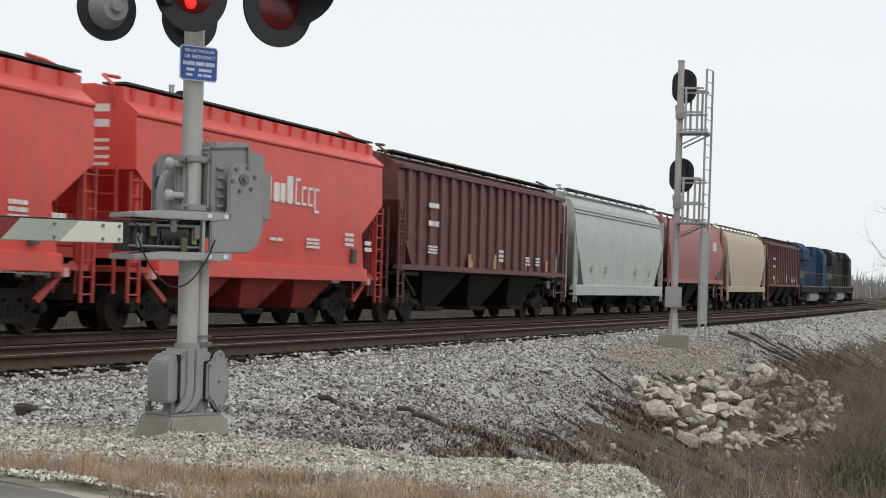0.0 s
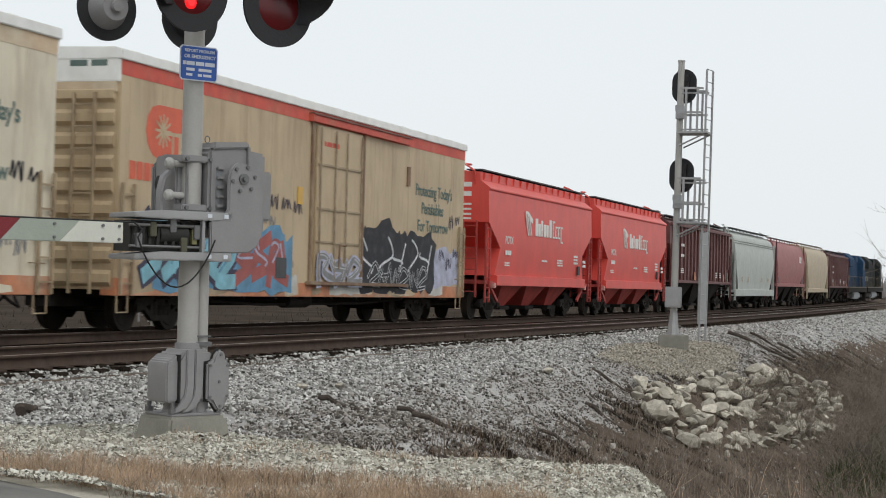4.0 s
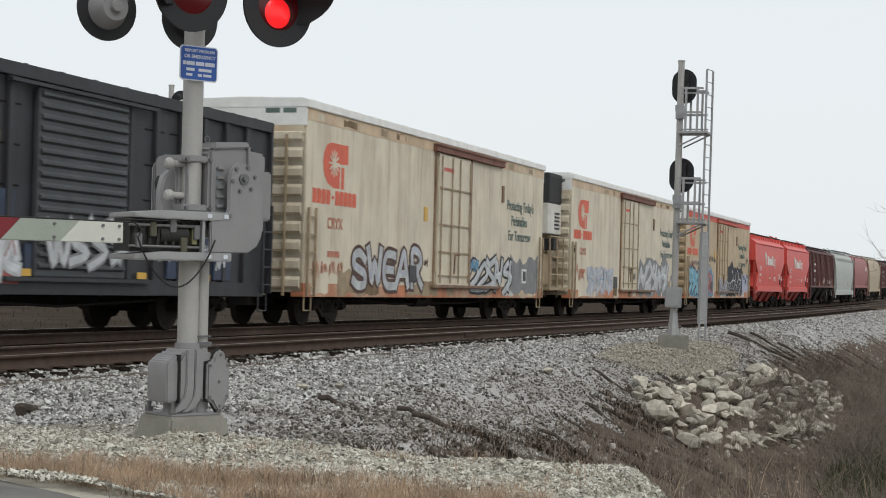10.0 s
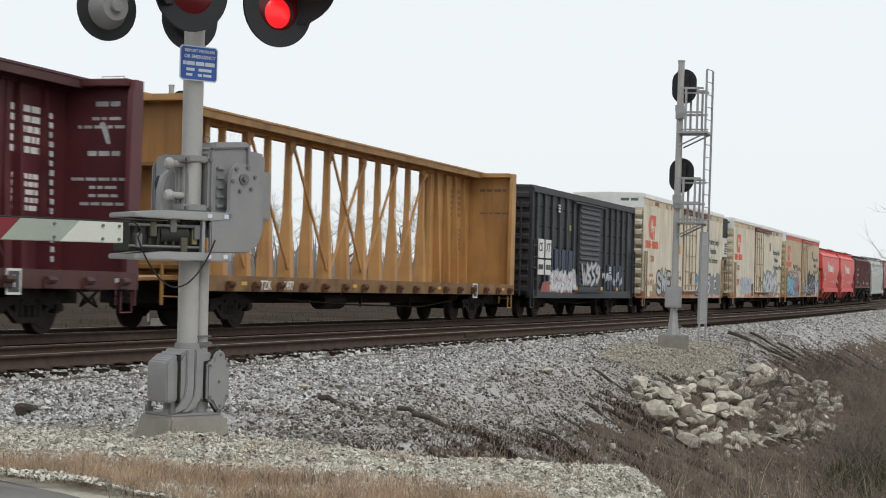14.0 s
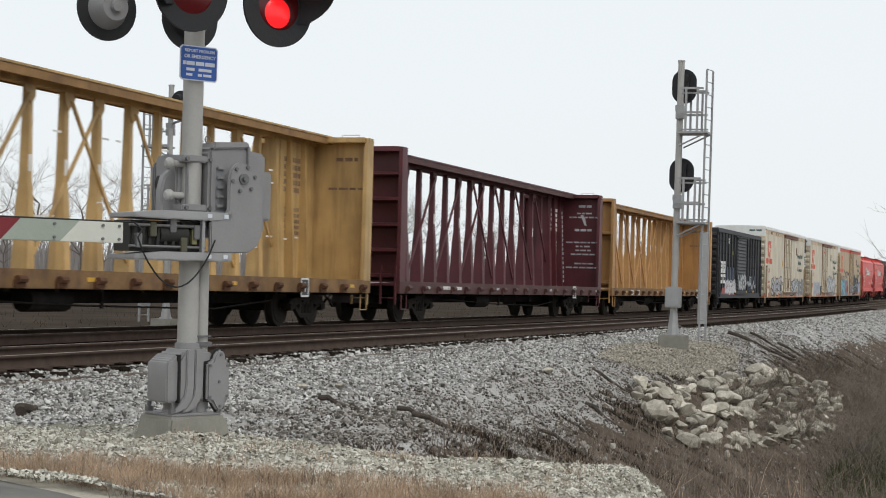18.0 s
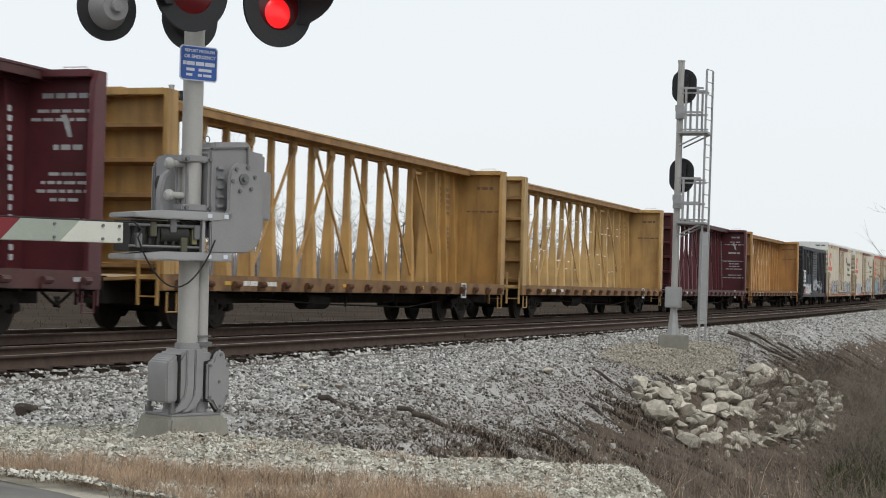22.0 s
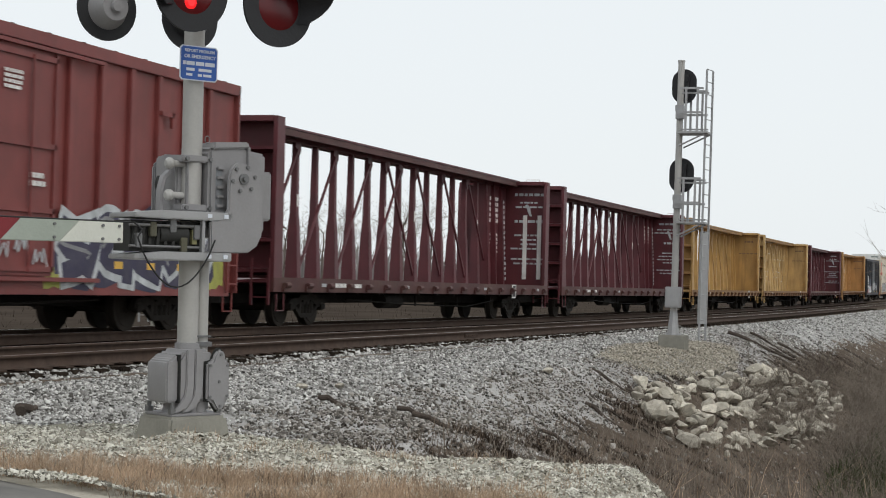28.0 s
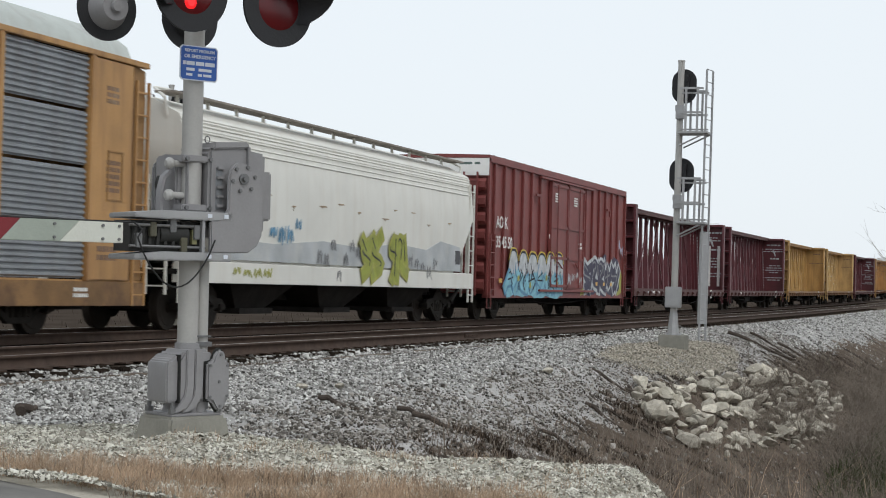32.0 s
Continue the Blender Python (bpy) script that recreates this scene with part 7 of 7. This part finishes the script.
ROCKS = [boulder_mesh(i) for i in range(9)]
riprap = thing("riprap_pile", pose(40, 6, -1.5), "pile of pale limestone boulders below the signal", "rock pile")
rk = random.Random(12)
count = 0
while count < 300:
    x, y = rk.uniform(29.2, 50), rk.uniform(4.1, 7.3)
    # a tongue of stone that fans out down the bank, thinner towards its far side
    low = np.interp(x, [29.2, 30.2, 36, 42, 50], [5.5, 4.95, 4.2, 4.2, 4.8])
    high = np.interp(x, [29.2, 31, 33, 39, 47, 50], [5.6, 6.7, 7.05, 6.85, 6.6, 5.2])
    if not low < y < high or rk.random() < np.interp(x, [33, 50], [0, .3]):
        continue
    size = rk.choice((.09, .1, .12, .14, .17, .23)) * rk.uniform(.8, 1.2) * float(np.interp(y, [4.2, 6, 7], [.75, 1.0, 1.15]) * np.interp(x, [33, 44], [1.08, 1.2]))
    z = float(ground_z(x, y)) + size * .4 + (.1 + .1 * float(np.interp(x, [37, 44], [0, 1]))) * rk.random()
    m = pose(x - 40, y - 6, z + 1.5, rk.uniform(-25, 25), rk.uniform(-25, 25), rk.uniform(0, 360)) @ Matrix.Diagonal((size * rk.uniform(.9, 1.5), size * rk.uniform(.8, 1.1), size * rk.uniform(.75, 1.1), 1))
    part("rock", ROCKS[rk.randrange(9)], M["boulder"], riprap, at=m)
    count += 1

# loose debris on the bank
def log_thing(x, y, L, rz, tilt, rad, label, z=None):
    g = Geo()
    p = [Vector((L * (i / 5 - .5), .04 * math.sin(i * 2.1), .03 * math.sin(i * 1.3))) for i in range(6)]
    for i in range(5):
        g.cyl(p[i], p[i + 1], rad * (1 - .1 * i), rad * (.9 - .1 * i), n=9)
    zz = float(max(ground_z(x, y), bed_z(x, y))) + rad * .6
    return solo("log", g, M["log"], pose(x, y, zz if z is None else z, 0, tilt, rz), label, "log")


log_thing(18.3, 7.3, .55, -98, 10, .035, "dark rotten timber scrap on the ballast")
log_thing(19.2, 6.6, .75, -104, 14, .03, "dark weathered branch on the bank")
log_thing(10.75, 3.95, .3, -20, 0, .018, "grey stick on the gravel")
log_thing(10.6, 3.45, .28, -10, 0, .025, "grey piece of wood on the gravel")
log_thing(11.0, 4.75, .8, -35, 4, .02, "dark half-buried stick at the gravel's edge")
log_thing(13.9, 8.6, .5, 20, 0, .05, "dark lump of old timber on the ballast")
log_thing(12.4, 7.5, .35, 10, 0, .035, "short dark stick on the gravel")
for k, (x, y, s) in enumerate(((19.6, 8.3, .09), (20.4, 8.15, .08), (28.5, 7.6, .14))):
    solo("dark_stone", boulder_mesh(20 + k), M["log"], pose(x, y, float(bed_z(x, y)) + s * .5) @ Matrix.Scale(s, 4), "dark lump lying on pale ballast", "stone")


# ---------------------------------------------------------------- dead grass and brush
def blades(name, px, py, fz, hgt, wid, material, label, rng, lean=.5, category="grass"):
    """Thin bent blades, two faces each, as one mesh."""
    n = len(px)
    h = hgt * rng.uniform(.45, 1.25, n)
    a, b = rng.uniform(0, 6.283, n), rng.uniform(0, 6.283, n)
    L = rng.uniform(0, lean, n) * h
    base = np.stack([px, py, fz(px, py) - .01], 1)
    side = np.stack([np.cos(a), np.sin(a), np.zeros(n)], 1) * (wid * rng.uniform(.6, 1.4, n) / 2)[:, None]
    out = np.stack([np.cos(b), np.sin(b), np.zeros(n)], 1) * L[:, None]
    up = np.array([0, 0, 1.0]) * h[:, None]
    midp = base + up * .55 + out * .35
    tip = base + up + out
    vs = np.stack([base - side, base + side, midp - side * .7, midp + side * .7, tip], 1).reshape(-1, 3)
    o = (np.arange(n) * 5)[:, None]
    fs = np.concatenate([o + np.array([[0, 1, 3]]), o + np.array([[0, 3, 2]]), o + np.array([[2, 3, 4]])])
    return tagged(new(name, raw_mesh(name, vs, fs, material)), label, category, kind="stuff")


rng = np.random.default_rng(8)
# straw along the road's edge, in tufts
def tufts(n, per, x0, x1, y0, y1, spread):
    cx, cy = rng.uniform(x0, x1, n), rng.uniform(y0, y1, n)
    k = rng.integers(0, n, n * per)
    return cx[k] + rng.normal(0, spread, n * per), cy[k] + rng.normal(0, spread, n * per)


def verge_tufts(n, per, spread, reach):
    cx, cy = rng.uniform(7.4, 10.2, n), rng.uniform(1.8, 6.4, n)
    off = (cx - 7.66) * ROAD_N.x + (cy - 4.75) * ROAD_N.y
    rim = reach + .5 * np.clip(4.9 - cy, 0, .6) + .3 * np.clip(4.3 - cy, 0, 1.2) + .12 * wob(cx, cy, 3, 2)
    ok = (off > .06 + .08 * wob(cy, cy, 5, 1)) & (cx < rim) & (rng.random(n) < np.clip((rim - cx) / .5, .1, 1) * np.where(cy > 4.4, 1, .6 + .5 * wob(cx, cy, 4, 1)))
    cx, cy = cx[ok], cy[ok]
    k = rng.integers(0, len(cx), len(cx) * per)
    return cx[k] + rng.normal(0, spread, len(k)), cy[k] + rng.normal(0, spread, len(k))


sx, sy = verge_tufts(3600, 24, .035, 8.42)
blades("verge_grass", sx, sy, pad_z, .10, .0032, M["straw"], "dry tan grass along the road's edge", rng, 1.1)
sx, sy = verge_tufts(800, 18, .06, 8.45)
blades("verge_weeds", sx, sy, pad_z, .10, .0032, M["straw_brown"], "brown dead weeds among the dry grass", rng, 1.1)
sx, sy = tufts(90, 14, 8.5, 10.4, 1.9, 5.0, .05)
blades("gravel_grass", sx, sy, pad_z, .07, .003, M["straw"], "sparse dry grass in the gravel", rng, 1.0)
# brown weeds on the bank and in the ditch
px, py = scatter(52000, 12.0, 62, 1.2, 7.9, 1.25)
rim = bed_edge(px)
keep = (py < rim + np.interp(px, [40, 52], [.4, .0]) - rng.exponential(.25, len(px))) & (wob(px, py, .9, 3) + rng.normal(0, .5, len(px)) > -.1)
keep &= ((px - 41.0) / 6.8) ** 2 + ((py - 7.75) / .95) ** 2 > 1
keep &= ~((np.abs((px - 38.5) / 7) ** 2 + np.abs((py - 5.5) / 1.5) ** 2 < 1) & (rng.random(len(px)) < .85))
blades("bank_weeds", px[keep], py[keep], ground_z, .17, .007, M["straw_brown"], "brown dead weeds on the track bank", rng, 1.5, "weeds")
px, py = scatter(14000, 12.0, 60, .8, 7.4, 1.2)
keep = py < bed_edge(px) - .3
blades("bank_straw", px[keep], py[keep], ground_z, .28, .010, M["twig"], "grey dead stalks in the ditch", rng, 1.3, "weeds")
px, py = scatter(16000, 60, 190, 2.5, 4.8, 1.2)
blades("far_bank_weeds", px, py, ground_z, .16, .03, M["straw_brown"], "brown weeds along the far bank", rng, 1.2, "weeds")
px, py = scatter(16000, 30, 260, 21.5, 60, 1.1)
blades("field_grass", px, py, ground_z, .3, .03, M["field_weed"], "dull brown winter weeds beyond the tracks", rng, .9)
# dark washed-out runs down the bank: dark blades stand in for gully relief
nr = 90
gx = 14 + 50 * rng.random(nr) ** 1.3
gl, gs = rng.uniform(.5, 1.8, nr), rng.uniform(-.45, -.1, nr)
g0 = bed_edge(gx) + rng.uniform(-.9, .5, nr)
k = rng.integers(0, nr, 13000)
u = rng.random(13000)
px, py = gx[k] + gs[k] * -u * gl[k] + rng.normal(0, .05, 13000), g0[k] - u * gl[k] + rng.normal(0, .03, 13000)
keep = ((px - 41.0) / 6.8) ** 2 + ((py - 7.75) / .95) ** 2 > 1
blades("gully_weeds", px[keep], py[keep], ground_z, .11, .012, M["weed_dark"], "dark weeds in runs down the bank, standing in for gullies", rng, 1.8, "weeds")


def twigs(seed, stems, height, spread, rad, fork=3, levels=2, up=.9, bend=.3):
    """A bare shrub or tree crown: forking tapered sticks, three-sided."""
    r = np.random.default_rng(seed)
    vs, fs = [], []

    def stick(p, q, r0, r1):
        d = q - p
        L = np.linalg.norm(d) + 1e-9
        d = d / L
        a = np.cross(d, [.3, .5, .81])
        a /= np.linalg.norm(a) + 1e-9
        b = np.cross(d, a)
        o = len(vs)
        for c, rr in ((p, r0), (q, r1)):
            for k in range(3):
                w = 2.0944 * k
                vs.append(c + (a * math.cos(w) + b * math.sin(w)) * rr)
        for k in range(3):
            j = (k + 1) % 3
            fs.append((o + k, o + j, o + 3 + j, o + 3 + k))

    def grow(p, d, L, rr, lev):
        n = 3
        for i in range(n):
            d = d + r.normal(0, bend, 3) * .5
            d[2] += .05 * up
            d = d / np.linalg.norm(d)
            q = p + d * L / n
            stick(p, q, rr * (1 - .25 * i), rr * (.75 - .22 * i))
            if lev > 0:
                for _ in range(fork if i else max(1, fork - 1)):
                    e = d + r.normal(0, .55, 3)
                    e[2] += .15 * up
                    grow(q, e / np.linalg.norm(e), L * r.uniform(.35, .65), rr * .5, lev - 1)
            p = q

    for _ in range(stems):
        a = r.uniform(0, 6.283)
        d = np.array([math.cos(a) * spread, math.sin(a) * spread, up]) * r.uniform(.6, 1.2)
        p = np.array([r.normal(0, .12), r.normal(0, .12), -.05])
        grow(p, d / np.linalg.norm(d), height * r.uniform(.6, 1.0), rad * r.uniform(.6, 1.2), levels)
    return np.array(vs), np.array(fs)


def twig_mesh(name, seed, material, **kw):
    v, f = twigs(seed, **kw)
    return raw_mesh(name, v, f, material)


SHRUBS = [twig_mesh("dead_shrub", 40 + i, M["twig"] if i else M["twig_dark"], stems=15, height=1.0, spread=.9, rad=.011, fork=2, levels=2) for i in range(5)]
sr = random.Random(21)


def shrub(x, y, s, k, lab="leafless grey shrub in the ditch"):
    ob = new("dead_shrub", SHRUBS[k])
    ob.matrix_basis = pose(x, y, float(ground_z(x, y)), 0, 0, sr.uniform(0, 360)) @ Matrix.Scale(s, 4)
    return tagged(ob, lab, "shrub", group="dead shrubs")


for k in range(46):
    x = sr.uniform(16, 62)
    hi = np.interp(x, [14, 24, 40, 62], [2.0, 2.4, 3.8, 5.2])
    y = sr.uniform(hi - 2.6, hi)
    shrub(x, y, sr.uniform(.6, 1.3), sr.randrange(5))
for k in range(34):
    x = sr.uniform(36, 58)
    shrub(x, sr.uniform(4.0, 5.9), sr.uniform(.5, .9), sr.randrange(5), "leafless grey shrub growing through the boulders")
for k in range(34):
    x = sr.uniform(60, 120)
    shrub(x, sr.uniform(1.5, 3.8), sr.uniform(.6, 1.1), sr.randrange(5), "leafless shrub on the far bank")


px, py = scatter(1500, 12.5, 34, .4, 5.0, 1.2)
blades("tall_dead_stems", px, py, ground_z, .75, .007, M["twig"], "long pale dead stems in the ditch", rng, 1.6, "weeds")
px, py = scatter(420, 13, 30, .6, 4.4, 1.1)
blades("pale_stems", px, py, ground_z, .8, .008, M["straw"], "pale straw stems standing in the ditch", rng, 1.7, "weeds")
px, py = scatter(2600, 30, 46, 1.9, 3.4, 1.0)
blades("green_weeds", px, py, ground_z, .3, .02, M["weed_green"], "dull green weeds low in the ditch", rng, 1.3, "weeds")
lg = random.Random(3)
for k in range(30):
    x = lg.uniform(17, 66)
    y = float(bed_edge(x)) - lg.uniform(-.3, 1.6)
    log_thing(x, y, lg.uniform(.4, 1.2), lg.uniform(-118, -80), lg.uniform(18, 28), lg.uniform(.02, .045), "dark fallen branch lying down the bank")
for k in range(14):
    x = lg.uniform(50, 70)
    log_thing(x, float(np.interp(x, [50, 58, 70], [7.1, 6.9, 6.3])) - lg.uniform(-.5, 1.3), lg.uniform(.9, 2.2), lg.uniform(-112, -92), lg.uniform(20, 27), lg.uniform(.04, .075), "long dark rotting branch lying down the far bank")


# ---------------------------------------------------------------- bare trees
def bare_tree(name, seed, height):
    """Trunk and limbs as one part, fine branches as another."""
    r = np.random.default_rng(seed)
    g = Geo()
    p, rad = Vector((0, 0, -.2)), height * .018
    tips = []
    for i in range(6):
        q = p + Vector((r.normal(0, .1), r.normal(0, .1), height * .12))
        g.cyl(p, q, rad, rad * .85, n=8)
        rad *= .85
        p = q
        if i > 1:
            for _ in range(3):
                a = r.uniform(0, 6.28)
                d = Vector((math.cos(a), math.sin(a), r.uniform(.4, 1.1))).normalized()
                e = q + d * height * r.uniform(.16, .28)
                g.cyl(q, e, rad * .55, rad * .25, n=6)
                tips.append((e, d))
    tips.append((p, Vector((0, 0, 1))))
    trunk = g.mesh("trunk")
    trunk.materials.append(M["bark"])
    vs, fs, o = [], [], 0
    for k, (e, d) in enumerate(tips):
        v, f = twigs(seed * 31 + k, stems=2, height=height * .26, spread=.8, rad=height * .0026, fork=2, levels=2, up=.7)
        v = v + np.array(e) + np.array(d) * -.05
        vs.append(v)
        fs.append(f + o)
        o += len(v)
    crown = raw_mesh("crown", np.concatenate(vs), np.concatenate(fs), M["twig"])
    return trunk, crown


TREES = [bare_tree("tree", 3 + i, 7.0) for i in range(3)]


def tree(x, y, s, k, label="leafless tree beyond the tracks", group="bare trees"):
    t = thing("bare_tree", pose(x, y, float(ground_z(x, y)), 0, 0, sr.uniform(0, 360)), label, "tree", group)
    part("trunk", TREES[k][0], M["bark"], t, at=Matrix.Scale(s, 4))
    part("crown", TREES[k][1], M["twig"], t, at=Matrix.Scale(s, 4))


for k in range(44):
    x = 75 + k * 6.2 + sr.uniform(-2.5, 2.5)
    tree(x, sr.uniform(58, 92), sr.uniform(.9, 1.9), sr.randrange(3))
for k, (x, y, s) in enumerate(((37.0, 1.05, .8), (62, 2.2, .6), (33, .8, .5))):
    tree(x, y, s, k % 3, "leafless young tree beside the ditch")


# leafless woodland on the skyline; its haze is only the pale colour
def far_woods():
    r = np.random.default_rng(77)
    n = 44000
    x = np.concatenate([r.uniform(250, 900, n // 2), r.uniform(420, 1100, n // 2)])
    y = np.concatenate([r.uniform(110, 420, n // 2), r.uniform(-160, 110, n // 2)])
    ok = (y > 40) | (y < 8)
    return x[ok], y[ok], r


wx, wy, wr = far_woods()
blades("far_woodland", wx, wy, ground_z, 7.5, .55, M["far_wood"], "leafless woodland on the skyline, pale with painted haze", wr, .3, "woodland")
# ---------------------------------------------------------------- timber ties, one by one
tie_me = Geo().box(0, 0, -.262, .23, 2.75, .17).mesh("tie", .012)
tie_me.materials.append(M["tie"])
tie_rng = random.Random(5)
for k in range(250):
    x = 13 + k * .52
    part("tie", tie_me, M["tie"], track_things[0], at=pose(x + tie_rng.uniform(-.03, .03), tie_rng.uniform(-.06, .06), float(rise(x)) + tie_rng.uniform(-.012, .004), 0, 0, tie_rng.uniform(-1.5, 1.5)))
far_ties = Geo()
for k in range(330):
    x = 14 + k * .52
    far_ties.box(x, 0, -.262 + float(rise(x)), .23, 2.7, .17)
far = part("tie_row", far_ties, M["tie"], track_things[1], smooth=0)
far["kind"] = "stuff"
plate_me = Geo().box(0, 0, -.172, .2, .36, .018).mesh("tie_plate")
plate_me.materials.append(M["rail"])
for k in range(120):
    x = 15 + k * .52
    part("tie_plate", plate_me, M["rail"], track_things[0], at=pose(x, -GAUGE / 2, float(rise(x))))
bar = Geo().box(0, -.03, -.09, .9, .03, .08)
for i in range(6):
    bar.cyl((-.375 + .15 * i, -.06, -.09), (-.375 + .15 * i, -.03, -.09), .018, n=6)
bar_me = bar.mesh("joint_bar")
bar_me.materials.append(M["rail"])
part("joint_bar", bar_me, M["rail"], track_things[0], at=pose(37.2, -GAUGE / 2, float(rise(37.2))))


# ---------------------------------------------------------------- what moves
def motions():
    times = [0, 2, 4, 6, 8, 10, 12, 14, 16, 18, 20, 22, 24, 26, 28, 30, 32]
    for car, x0 in train:
        rows = []
        for t in times:
            x = x0 + V * t
            slope = math.degrees(math.atan2(float(rise(x + 6) - rise(x - 6)), 12))
            rows.append((t, pose(x, Y_FAR, float(rise(x)), LEAN, -slope, 0)))
        walk(car, rows)
    # the wheels roll: a row every fifteenth of a second, under 80 degrees each
    turn = math.degrees(V / .455) / 15
    for ob in wheelsets:
        p = ob.matrix_basis.translation.copy()
        walk(ob, [(k / 15, pose(p.x, p.y, p.z, 0, turn * k, 0)) for k in range(481)])
    # the two lamps flash in turn: each glowing bulb stands forward for one half of the beat and back in its housing for the other
    for bulb, first in flashers:
        p, rows = bulb.matrix_basis.translation.copy(), []
        fore, back = pose(p.x, p.y, p.z), pose(p.x, p.y + .05, p.z)
        state, k = not first, 0
        rows.append((0.0, fore if state else back))
        while FLASH * (k + 1) + .02 < 31.9:
            t = FLASH_START + FLASH * k
            rows += [(t - .03, fore if state else back), (t + .03, back if state else fore)]
            state, k = not state, k + 1
        rows.append((32.0, fore if state else back))
        walk(bulb, rows)


LEAN, FLASH, FLASH_START = 0.0, .657, .57
motions()
